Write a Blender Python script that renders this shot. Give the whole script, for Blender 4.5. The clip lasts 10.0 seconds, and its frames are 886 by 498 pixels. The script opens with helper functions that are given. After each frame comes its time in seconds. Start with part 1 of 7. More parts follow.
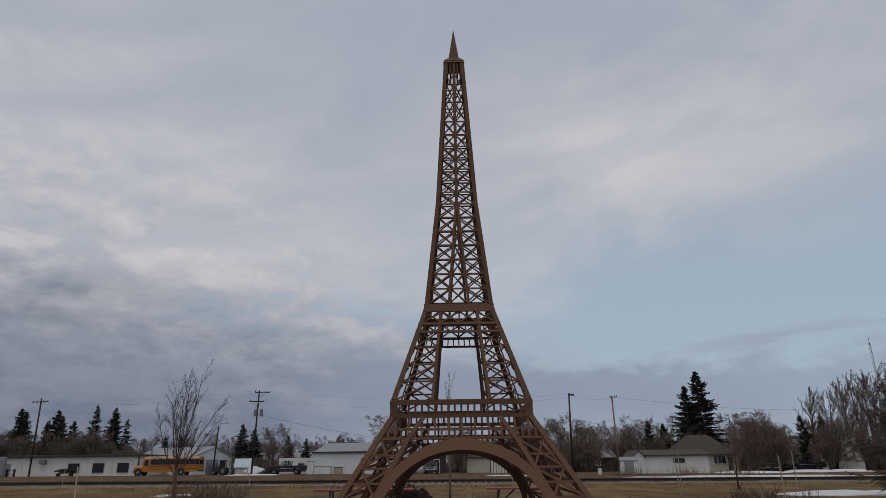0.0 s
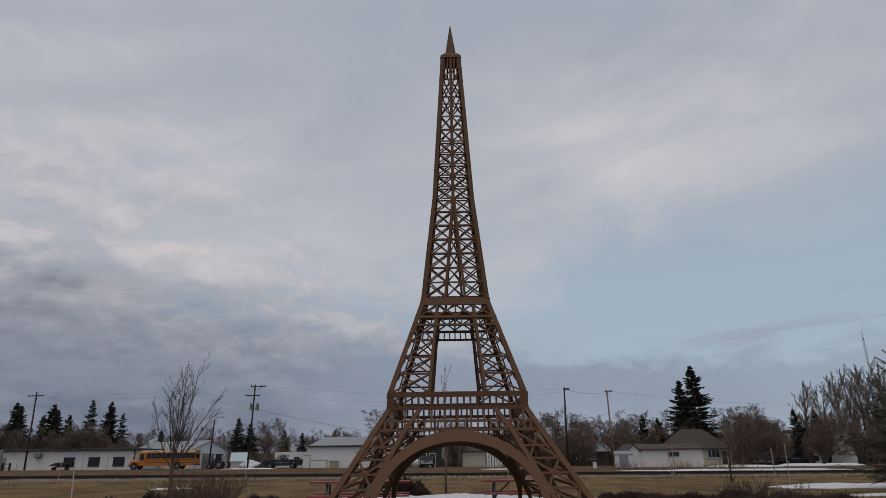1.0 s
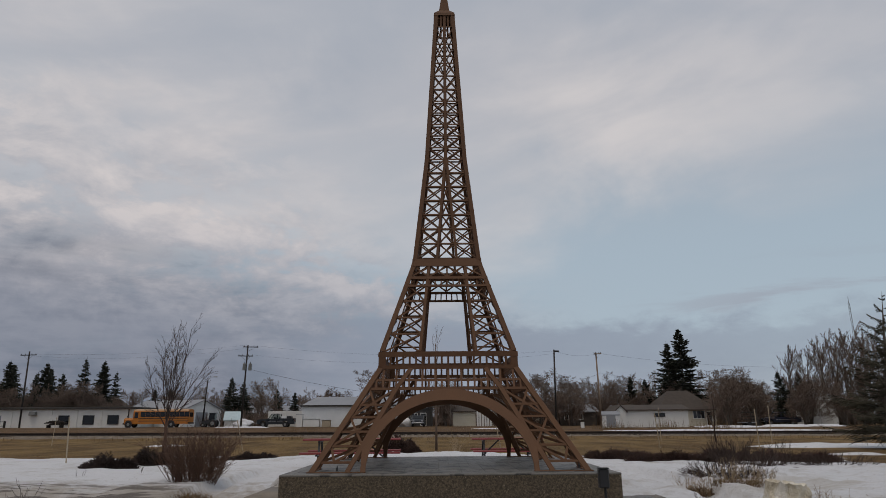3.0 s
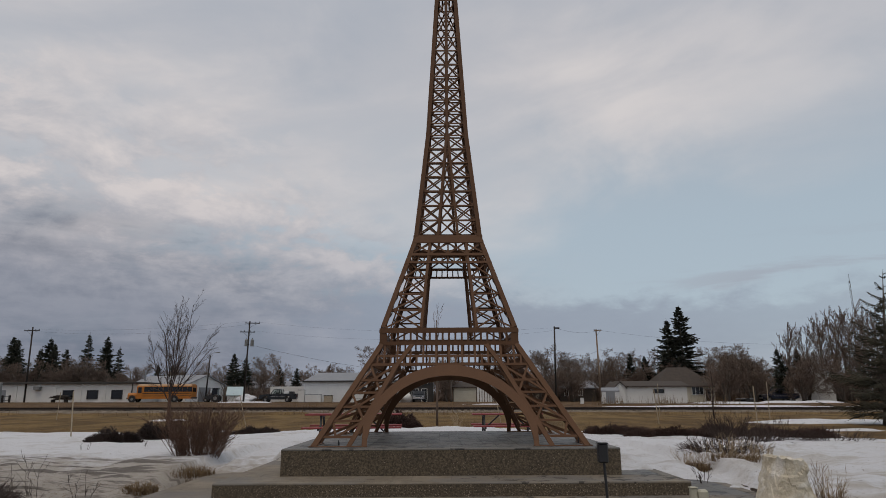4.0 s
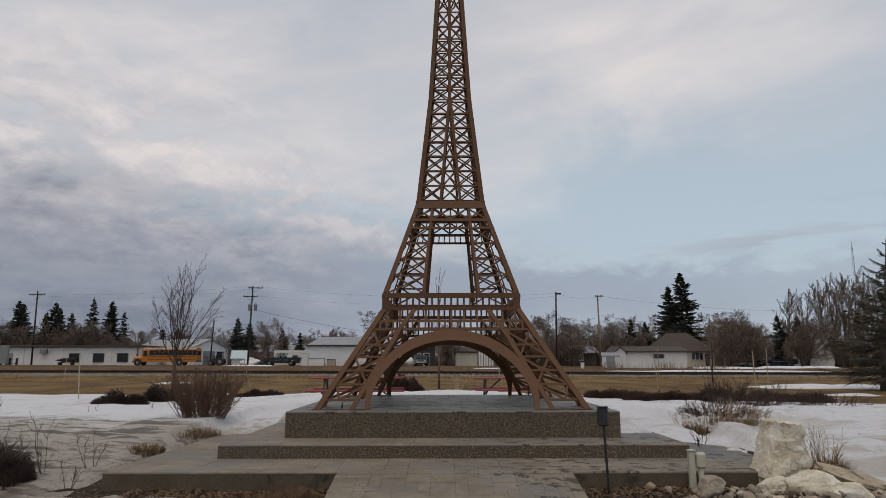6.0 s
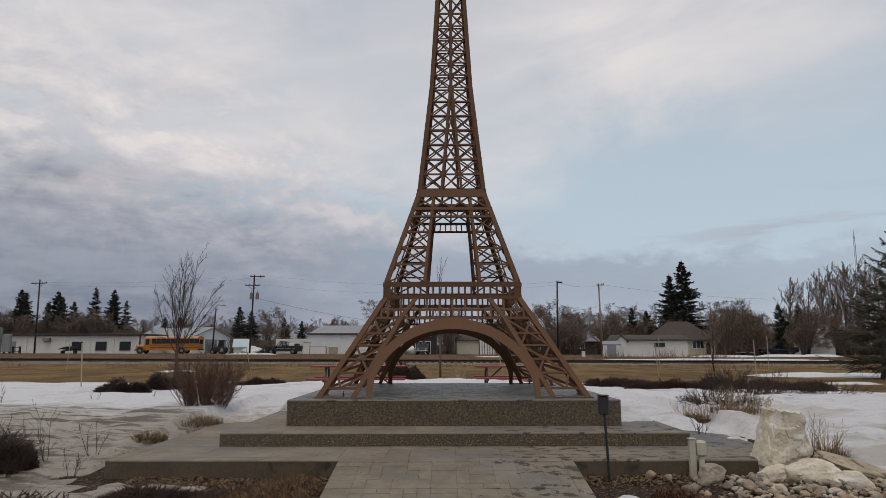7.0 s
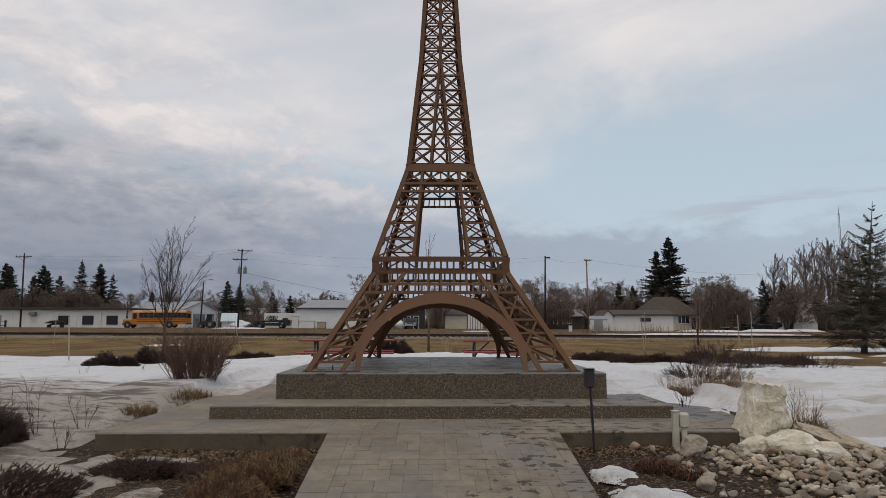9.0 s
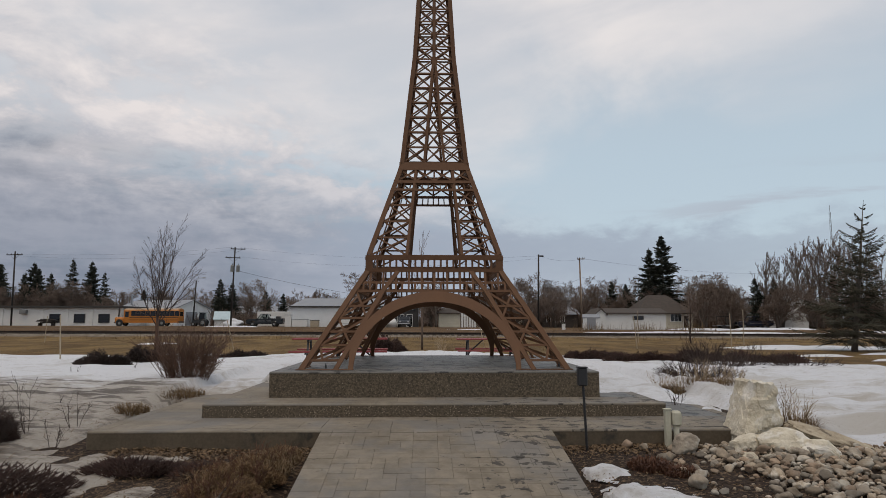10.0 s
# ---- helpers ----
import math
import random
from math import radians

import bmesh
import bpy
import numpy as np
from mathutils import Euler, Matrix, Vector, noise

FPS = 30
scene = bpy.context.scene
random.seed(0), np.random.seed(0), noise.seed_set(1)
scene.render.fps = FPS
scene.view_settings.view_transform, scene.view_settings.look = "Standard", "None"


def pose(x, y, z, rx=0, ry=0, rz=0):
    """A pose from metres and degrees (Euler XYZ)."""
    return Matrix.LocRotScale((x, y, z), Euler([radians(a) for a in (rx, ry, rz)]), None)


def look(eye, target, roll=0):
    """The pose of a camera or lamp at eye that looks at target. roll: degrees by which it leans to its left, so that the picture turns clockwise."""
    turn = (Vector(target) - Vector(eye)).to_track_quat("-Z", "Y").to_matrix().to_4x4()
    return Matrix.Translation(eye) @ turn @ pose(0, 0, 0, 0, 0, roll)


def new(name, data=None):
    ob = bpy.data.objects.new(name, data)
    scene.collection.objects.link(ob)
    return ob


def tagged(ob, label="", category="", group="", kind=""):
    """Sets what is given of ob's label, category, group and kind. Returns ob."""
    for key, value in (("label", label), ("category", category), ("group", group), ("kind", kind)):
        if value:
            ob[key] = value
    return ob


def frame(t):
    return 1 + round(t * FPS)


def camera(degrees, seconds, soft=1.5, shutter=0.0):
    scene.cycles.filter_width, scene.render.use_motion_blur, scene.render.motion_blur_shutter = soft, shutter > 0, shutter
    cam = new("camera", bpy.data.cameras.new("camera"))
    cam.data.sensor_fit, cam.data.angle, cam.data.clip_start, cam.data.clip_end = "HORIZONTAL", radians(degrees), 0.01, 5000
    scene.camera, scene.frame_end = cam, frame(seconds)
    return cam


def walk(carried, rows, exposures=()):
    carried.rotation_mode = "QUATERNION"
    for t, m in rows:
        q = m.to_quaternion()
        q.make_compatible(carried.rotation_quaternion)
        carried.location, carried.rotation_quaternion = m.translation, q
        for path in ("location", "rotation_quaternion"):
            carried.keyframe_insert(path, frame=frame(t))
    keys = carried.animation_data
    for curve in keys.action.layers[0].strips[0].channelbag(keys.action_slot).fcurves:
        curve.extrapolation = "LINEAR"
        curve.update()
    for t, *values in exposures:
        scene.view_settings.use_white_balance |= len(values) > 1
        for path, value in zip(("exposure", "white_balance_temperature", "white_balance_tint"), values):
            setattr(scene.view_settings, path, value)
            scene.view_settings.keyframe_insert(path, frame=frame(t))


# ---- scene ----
cam = camera(68.7, 10.0, soft=0.45)
PATH = [
    (0, (-0.131, -11.611, 1.458), (-0.154, -9.716, 2.099), -0.7),
    (0.5, (-0.182, -11.645, 1.431), (-0.207, -9.748, 2.065), -0.7),
    (1, (-0.139, -11.69, 1.416), (-0.15, -9.791, 2.041), -0.7),
    (1.5, (-0.134, -11.675, 1.406), (-0.129, -9.77, 2.014), -0.6),
    (2, (-0.134, -11.671, 1.401), (-0.128, -9.758, 1.986), -0.5),
    (2.5, (-0.134, -11.694, 1.392), (-0.122, -9.771, 1.943), -0.5),
    (4, (-0.133, -11.679, 1.383), (-0.125, -9.729, 1.83), -0.3),
    (4.5, (-0.133, -11.658, 1.383), (-0.126, -9.701, 1.796), -0.2),
    (5, (-0.132, -11.667, 1.383), (-0.127, -9.704, 1.768), -0.2),
    (5.5, (-0.135, -11.653, 1.381), (-0.131, -9.686, 1.743), -0.2),
    (6, (-0.137, -11.673, 1.384), (-0.136, -9.702, 1.727), -0.1),
    (7.5, (-0.132, -11.651, 1.388), (-0.136, -9.672, 1.678), -0.1),
    (8, (-0.134, -11.678, 1.387), (-0.136, -9.697, 1.657), -0.1),
    (8.5, (-0.135, -11.677, 1.38), (-0.121, -9.693, 1.631), -0.0),
    (9, (-0.137, -11.678, 1.383), (-0.105, -9.692, 1.615), -0.0),
    (9.5, (-0.136, -11.675, 1.391), (-0.093, -9.688, 1.617), 0.0),
    (10, (-0.136, -11.681, 1.385), (-0.084, -9.694, 1.612), -0.0),
]
walk(cam, [(t, look(eye, aim, lean)) for t, eye, aim, lean in PATH],
     exposures=((0, -0.05, 6600, 14), (2.5, -0.02, 6850, 14.2), (5, 0.17, 7000, 14.2), (7.5, 0.34, 7000, 14), (10, 0.38, 7000, 13.5)))

# ---- sky, sun ----
SUN_EL, SUN_AZ = radians(70), radians(200)
world = bpy.data.worlds.new("sky")
scene.world = world
world.use_nodes = True
nt = world.node_tree
nt.nodes.clear()


class Nodes:
    """Small helper to chain shader nodes."""

    def __init__(self, tree):
        self.t = tree

    def put(self, kind, **props):
        n = self.t.nodes.new(kind)
        for k, v in props.items():
            if k == "op":
                n.operation = v
            elif k == "blend":
                n.blend_type = v
            elif k == "clamp":
                n.use_clamp = v
        return n

    def plug(self, sock, v):
        if isinstance(v, bpy.types.NodeSocket):
            self.t.links.new(v, sock)
        elif isinstance(v, (tuple, list)) and len(v) == 3 and sock.type == "RGBA":
            sock.default_value = (*v, 1)
        else:
            sock.default_value = v

    def math(self, op, a, b=0.0, clamp=False):
        n = self.put("ShaderNodeMath", op=op, clamp=clamp)
        self.plug(n.inputs[0], a)
        self.plug(n.inputs[1], b)
        return n.outputs[0]

    def vec(self, op, a, b):
        n = self.put("ShaderNodeVectorMath", op=op)
        self.plug(n.inputs[0], a)
        self.plug(n.inputs[1], b)
        return n.outputs[0]

    def combine(self, x, y, z):
        n = self.put("ShaderNodeCombineXYZ")
        for i, v in enumerate((x, y, z)):
            self.plug(n.inputs[i], v)
        return n.outputs[0]

    def split(self, v):
        n = self.put("ShaderNodeSeparateXYZ")
        self.plug(n.inputs[0], v)
        return n.outputs

    def noise(self, vec, scale, detail=4, rough=0.55, distort=0.0):
        n = self.put("ShaderNodeTexNoise")
        self.plug(n.inputs["Vector"], vec)
        for k, v in (("Scale", scale), ("Detail", detail), ("Roughness", rough), ("Distortion", distort)):
            n.inputs[k].default_value = v
        return n.outputs["Fac"]

    def cells(self, vec, scale, feature="F1", out="Distance"):
        n = self.put("ShaderNodeTexVoronoi")
        n.feature = feature
        self.plug(n.inputs["Vector"], vec)
        n.inputs["Scale"].default_value = scale
        return n.outputs[out]

    def step(self, v, lo, hi):
        n = self.put("ShaderNodeMapRange")
        n.interpolation_type = "SMOOTHSTEP"
        self.plug(n.inputs[0], v)
        n.inputs[1].default_value, n.inputs[2].default_value = lo, hi
        return n.outputs[0]

    def mix(self, fac, a, b, blend="MIX"):
        n = self.t.nodes.new("ShaderNodeMix")
        n.data_type, n.blend_type = "RGBA", blend
        self.plug(n.inputs[0], fac)
        self.plug(n.inputs[6], a)
        self.plug(n.inputs[7], b)
        return n.outputs[2]


w = Nodes(nt)
tc = w.put("ShaderNodeTexCoord").outputs["Generated"]
sky = w.put("ShaderNodeTexSky")
sky.sky_type, sky.sun_disc, sky.sun_elevation, sky.sun_rotation = "NISHITA", False, SUN_EL, SUN_AZ
dx, dy, dz = w.split(tc)
level = w.math("SQRT", w.math("ADD", w.math("MULTIPLY", dx, dx), w.math("MULTIPLY", dy, dy)))
side = w.math("DIVIDE", dx, w.math("MAXIMUM", level, 0.05))
ball = w.vec("MULTIPLY", tc, (1.0, 1.0, 2.1))
broad = w.noise(w.vec("MULTIPLY", tc, (1.0, 1.0, 1.7)), 3.2, 6, 0.55, 0.35)
puff = w.noise(ball, 8.0, 9, 0.6, 0.25)
puff_above = w.noise(w.vec("ADD", ball, (0.012, 0.0, 0.045)), 8.0, 9, 0.6, 0.25)
fine = w.noise(ball, 21.0, 6, 0.6, 0.3)
streak = w.noise(w.vec("ADD", w.vec("MULTIPLY", tc, (1.2, 1.2, 9.0)), (3.1, 0.0, 0.0)), 2.2, 8, 0.6, 0.3)
slant = w.math("SUBTRACT", dz, w.math("MULTIPLY", side, 0.16))
wisp = w.noise(w.combine(dx, dy, w.math("MULTIPLY", slant, 3.2)), 2.7, 5, 0.5, 0.35)
# clear blue low down, greyer overhead
clear = w.mix(0.85, w.mix(1.0, sky.outputs[0], (0.11, 0.11, 0.11), "MULTIPLY"), (0.365, 0.47, 0.55))
col = w.mix(w.step(dz, 0.22, 0.5), clear, (0.34, 0.398, 0.475))
# high white veil, drawn out in a slanting sheet
level_ = w.math("ADD", slant, w.math("MULTIPLY", w.math("SUBTRACT", broad, 0.5), 0.42))
sheet_ = w.math("MULTIPLY", w.step(level_, 0.19, 0.37), w.math("SUBTRACT", 1.0, w.math("MULTIPLY", w.step(level_, 0.42, 0.60), 0.85)))
west = w.math("SUBTRACT", 1.0, w.step(side, -0.55, -0.05))
sheet_ = w.math("ADD", sheet_, w.math("MULTIPLY", west, 0.34))
sheet_ = w.math("MULTIPLY", sheet_, w.math("ADD", w.math("MULTIPLY", w.step(wisp, 0.28, 0.70), 0.5), 0.45), True)
veil = w.mix(w.step(w.math("ADD", wisp, w.math("MULTIPLY", w.math("SUBTRACT", fine, 0.5), 0.18)), 0.34, 0.66), (0.50, 0.52, 0.56), (0.585, 0.592, 0.615))
col = w.mix(w.math("MULTIPLY", sheet_, w.math("SUBTRACT", 1.0, w.math("MULTIPLY", w.step(side, 0.25, 0.65), 0.45))), col, veil)
# puffy broken layer, thicker to one side, its tops lit
lump = w.math("ADD", puff, w.math("MULTIPLY", w.math("SUBTRACT", fine, 0.5), 0.5))
lit = w.math("ADD", w.math("MULTIPLY", w.math("SUBTRACT", puff, puff_above), 3.2), w.math("ADD", w.math("MULTIPLY", w.math("SUBTRACT", fine, 0.5), 0.5), 0.45), True)
lumpc = w.mix(w.step(w.math("ADD", dz, w.math("MULTIPLY", w.math("SUBTRACT", broad, 0.5), 0.12)), 0.10, 0.34), w.mix(lit, (0.27, 0.302, 0.372), (0.43, 0.437, 0.485)), w.mix(lit, (0.40, 0.425, 0.475), (0.625, 0.61, 0.62)))
slope = w.math("ADD", w.math("ADD", dz, w.math("MULTIPLY", side, 0.33)), w.math("MULTIPLY", w.math("SUBTRACT", broad, 0.5), 0.4))
where = w.math("MULTIPLY", w.math("SUBTRACT", 1.0, w.step(side, -0.12, 0.30)), w.math("SUBTRACT", 1.0, w.step(slope, 0.13, 0.36)))
where = w.math("MULTIPLY", where, w.step(lump, 0.36, 0.54))
col = w.mix(w.math("MULTIPLY", where, 0.8), col, lumpc)
# thin dark streaks low to the other side
thin = w.math("MULTIPLY", w.step(streak, 0.55, 0.68), w.math("MULTIPLY", w.step(side, 0.2, 0.5), w.math("SUBTRACT", 1.0, w.step(dz, 0.14, 0.24))))
col = w.mix(w.math("MULTIPLY", thin, 0.8), col, (0.30, 0.345, 0.42))
# slate bank low over the land
edge = w.math("ADD", dz, w.math("ADD", w.math("MULTIPLY", w.math("SUBTRACT", streak, 0.5), 0.05), w.math("MULTIPLY", w.math("SUBTRACT", lump, 0.5), 0.15)))
edge = w.math("ADD", edge, w.math("MULTIPLY", side, 0.17))
bank = w.math("SUBTRACT", 1.0, w.step(edge, 0.06, 0.22))
bankc = w.mix(w.step(w.math("ADD", w.math("MULTIPLY", streak, 0.5), w.math("MULTIPLY", lump, 0.5)), 0.36, 0.64), (0.118, 0.151, 0.212), (0.222, 0.258, 0.326))
right = w.step(side, -0.35, 0.12)
bankc = w.mix(w.math("MULTIPLY", right, 0.7), bankc, (0.272, 0.332, 0.42))
col = w.mix(w.math("MULTIPLY", bank, w.math("SUBTRACT", 0.9, w.math("MULTIPLY", right, 0.25))), col, bankc)
rim = w.math("ADD", dz, w.math("ADD", w.math("MULTIPLY", w.math("SUBTRACT", streak, 0.5), 0.08), w.math("MULTIPLY", w.math("SUBTRACT", lump, 0.5), 0.09)))
rim = w.math("ADD", rim, w.math("MULTIPLY", w.math("SUBTRACT", fine, 0.5), 0.03))
strip = w.math("MULTIPLY", w.math("SUBTRACT", 1.0, w.step(rim, 0.115, 0.16)), w.step(side, -0.35, -0.05))
strip = w.math("MULTIPLY", strip, w.math("SUBTRACT", 0.72, w.math("MULTIPLY", w.step(side, 0.25, 0.6), 0.3)))
strip = w.math("MULTIPLY", strip, w.math("ADD", w.math("MULTIPLY", w.step(dz, 0.03, 0.10), 0.55), 0.45))
col = w.mix(strip, col, (0.245, 0.298, 0.385))
low = w.math("SUBTRACT", 1.0, w.step(dz, 0.0, 0.09))
col = w.mix(w.math("MULTIPLY", low, w.math("ADD", w.math("MULTIPLY", right, 0.22), 0.05)), col, (0.46, 0.50, 0.57))
bg = w.put("ShaderNodeBackground")
w.plug(bg.inputs[0], col)
bg.inputs[1].default_value = 1.0
out = w.put("ShaderNodeOutputWorld")
nt.links.new(bg.outputs[0], out.inputs[0])

sun = new("sun", bpy.data.lights.new("sun", "SUN"))
sun.data.energy, sun.data.angle, sun.data.color = 0.8, radians(24), (1.0, 0.90, 0.78)
sun.matrix_world = look((-17 * math.cos(SUN_EL), -47 * math.cos(SUN_EL), 50 * math.sin(SUN_EL)), (0, 0, 0))


# ---- materials ----
def surface(name, stops, scale=8.0, rough=0.8, metal=0.0, bump=0.3, fine_scale=None, dist=0.01, stain=None, each=0.0, spec=0.5, hue=None):
    """A two-scale noise material. stops: colours from dark to light. stain: (colour, scale, lo, hi). each: brightness spread from piece to piece."""
    m = bpy.data.materials.new(name)
    m.use_nodes = True
    n = Nodes(m.node_tree)
    b = m.node_tree.nodes["Principled BSDF"]
    pos = n.put("ShaderNodeNewGeometry").outputs["Position"]
    f1 = n.noise(pos, scale, 6, 0.6)
    f2 = n.noise(pos, fine_scale or scale * 9, 5, 0.65)
    f = n.math("ADD", n.math("MULTIPLY", f1, 0.6), n.math("MULTIPLY", f2, 0.4))
    ramp = n.put("ShaderNodeValToRGB")
    n.plug(ramp.inputs[0], f)
    el = ramp.color_ramp.elements
    el[0].position, el[1].position = 0.33, 0.67
    el[0].color, el[1].color = (*stops[0], 1), (*stops[-1], 1)
    for i, c in enumerate(stops[1:-1]):
        e = el.new(0.33 + 0.34 * (i + 1) / (len(stops) - 1))
        e.color = (*c, 1)
    c = ramp.outputs[0]
    if stain:
        spots = n.math("ADD", n.noise(pos, stain[1], 6, 0.62, 0.4), n.math("MULTIPLY", n.math("SUBTRACT", n.noise(pos, stain[1] * 0.17, 3), 0.5), stain[4] if len(stain) > 4 else 0.0))
        c = n.mix(n.step(spots, stain[2], stain[3]), c, stain[0])
    if each:
        r = n.math("FRACT", n.math("ADD", n.put("ShaderNodeObjectInfo").outputs["Random"], n.put("ShaderNodeNewGeometry").outputs["Random Per Island"]))
        if hue:
            r2 = n.math("FRACT", n.math("MULTIPLY", r, 7.31))
            c = n.mix(n.math("MULTIPLY", n.step(r2, 0.6, 0.75), 0.35), c, hue[0])
            c = n.mix(n.math("MULTIPLY", n.math("SUBTRACT", 1.0, n.step(r2, 0.2, 0.35)), 0.4), c, hue[1])
        k = n.math("ADD", n.math("MULTIPLY", n.math("SUBTRACT", r, 0.5), each), 1.0)
        c = n.mix(1.0, c, n.combine(k, k, k), "MULTIPLY")
    n.plug(b.inputs["Base Color"], c)
    rr = n.math("ADD", n.math("MULTIPLY", n.math("SUBTRACT", f1, 0.5), 0.25), rough, True)
    n.plug(b.inputs["Roughness"], rr)
    b.inputs["Metallic"].default_value = metal
    b.inputs["Specular IOR Level"].default_value = spec
    if bump:
        bm_ = n.put("ShaderNodeBump")
        bm_.inputs["Strength"].default_value, bm_.inputs["Distance"].default_value = bump, dist
        n.plug(bm_.inputs["Height"], f)
        n.plug(b.inputs["Normal"], bm_.outputs[0])
    return m


def aggregate_material():
    """Exposed-aggregate concrete: pebbles of several tones in a dark grey matrix."""
    m = bpy.data.materials.new("exposed_aggregate")
    m.use_nodes = True
    n = Nodes(m.node_tree)
    b = m.node_tree.nodes["Principled BSDF"]
    pos = n.put("ShaderNodeNewGeometry").outputs["Position"]
    d = n.cells(pos, 58)
    r, g, bb = n.split(n.cells(pos, 58, out="Color"))
    mott = n.noise(pos, 42, 6, 0.7)
    worn = n.math("MULTIPLY", n.math("SUBTRACT", n.step(n.noise(pos, 2.8, 5, 0.6, 0.4), 0.38, 0.62), 0.5), 0.42)
    base = n.mix(n.step(mott, 0.36, 0.66), (0.044, 0.033, 0.021), (0.158, 0.120, 0.075))
    base = n.mix(n.math("MULTIPLY", n.step(n.noise(pos, 2.2, 6, 0.65), 0.42, 0.7), 0.35), base, (0.055, 0.044, 0.032))
    peb = n.mix(r, (0.14, 0.098, 0.064), (0.44, 0.35, 0.255))
    mask = n.math("SUBTRACT", 1.0, n.step(d, 0.18, 0.42))
    c = n.mix(n.math("MULTIPLY", mask, n.step(n.math("ADD", g, worn), 0.64, 0.72)), base, peb)
    mask = n.math("ADD", mask, mott)
    n.plug(b.inputs["Base Color"], c)
    b.inputs["Roughness"].default_value = 0.75
    bu = n.put("ShaderNodeBump")
    bu.inputs["Strength"].default_value, bu.inputs["Distance"].default_value = 0.6, 0.006
    n.plug(bu.inputs["Height"], mask)
    n.plug(b.inputs["Normal"], bu.outputs[0])
    return m


def slab_material():
    """Stamped tan-grey concrete: mottled, with worn dark sponge-like prints on one side of the path."""
    m = bpy.data.materials.new("stamped_concrete")
    m.use_nodes = True
    n = Nodes(m.node_tree)
    b = m.node_tree.nodes["Principled BSDF"]
    pos = n.put("ShaderNodeNewGeometry").outputs["Position"]
    x, y, z = n.split(pos)
    soft = n.noise(pos, 1.7, 6, 0.6, 0.3)
    grain = n.noise(pos, 38, 5, 0.65)
    mott = n.noise(pos, 9, 6, 0.62, 0.4)
    c = n.mix(n.step(n.math("ADD", n.math("MULTIPLY", soft, 0.55), n.math("MULTIPLY", mott, 0.45)), 0.36, 0.64), (0.146, 0.120, 0.087), (0.236, 0.200, 0.152))
    c = n.mix(n.math("MULTIPLY", n.step(grain, 0.55, 0.72), 0.4), c, (0.10, 0.084, 0.062))
    c = n.mix(n.math("MULTIPLY", n.step(n.noise(pos, 3.1, 5, 0.6), 0.52, 0.66), 0.35), c, (0.245, 0.215, 0.168))
    c = n.mix(n.math("MULTIPLY", n.step(n.noise(pos, 0.9, 5, 0.6, 0.4), 0.45, 0.62), 0.55), c, (0.142, 0.140, 0.138))
    print_ = n.noise(n.vec("MULTIPLY", pos, (1.0, 1.25, 1.0)), 5.2, 3, 0.5, 0.5)
    crumb = n.noise(pos, 30, 5, 0.7)
    print_ = n.math("ADD", print_, n.math("ADD", n.math("MULTIPLY", n.math("SUBTRACT", crumb, 0.5), 0.34), n.math("MULTIPLY", n.math("SUBTRACT", n.step(x, -0.5, 0.9), 1.0), 0.13)))
    c = n.mix(n.math("MULTIPLY", n.step(print_, 0.575, 0.605), 0.9), c, (0.040, 0.035, 0.029))
    r = n.math("FRACT", n.math("ADD", n.put("ShaderNodeObjectInfo").outputs["Random"], n.put("ShaderNodeNewGeometry").outputs["Random Per Island"]))
    k = n.math("ADD", n.math("MULTIPLY", n.math("SUBTRACT", r, 0.5), 0.12), 1.0)
    n.plug(b.inputs["Base Color"], n.mix(1.0, c, n.combine(k, k, k), "MULTIPLY"))
    n.plug(b.inputs["Roughness"], n.math("ADD", n.math("MULTIPLY", mott, 0.3), 0.55))
    b.inputs["Specular IOR Level"].default_value = 0.3
    bu = n.put("ShaderNodeBump")
    bu.inputs["Strength"].default_value, bu.inputs["Distance"].default_value = 0.6, 0.008
    n.plug(bu.inputs["Height"], n.math("ADD", n.math("MULTIPLY", mott, 0.8), n.math("MULTIPLY", grain, 0.35)))
    n.plug(b.inputs["Normal"], bu.outputs[0])
    return m


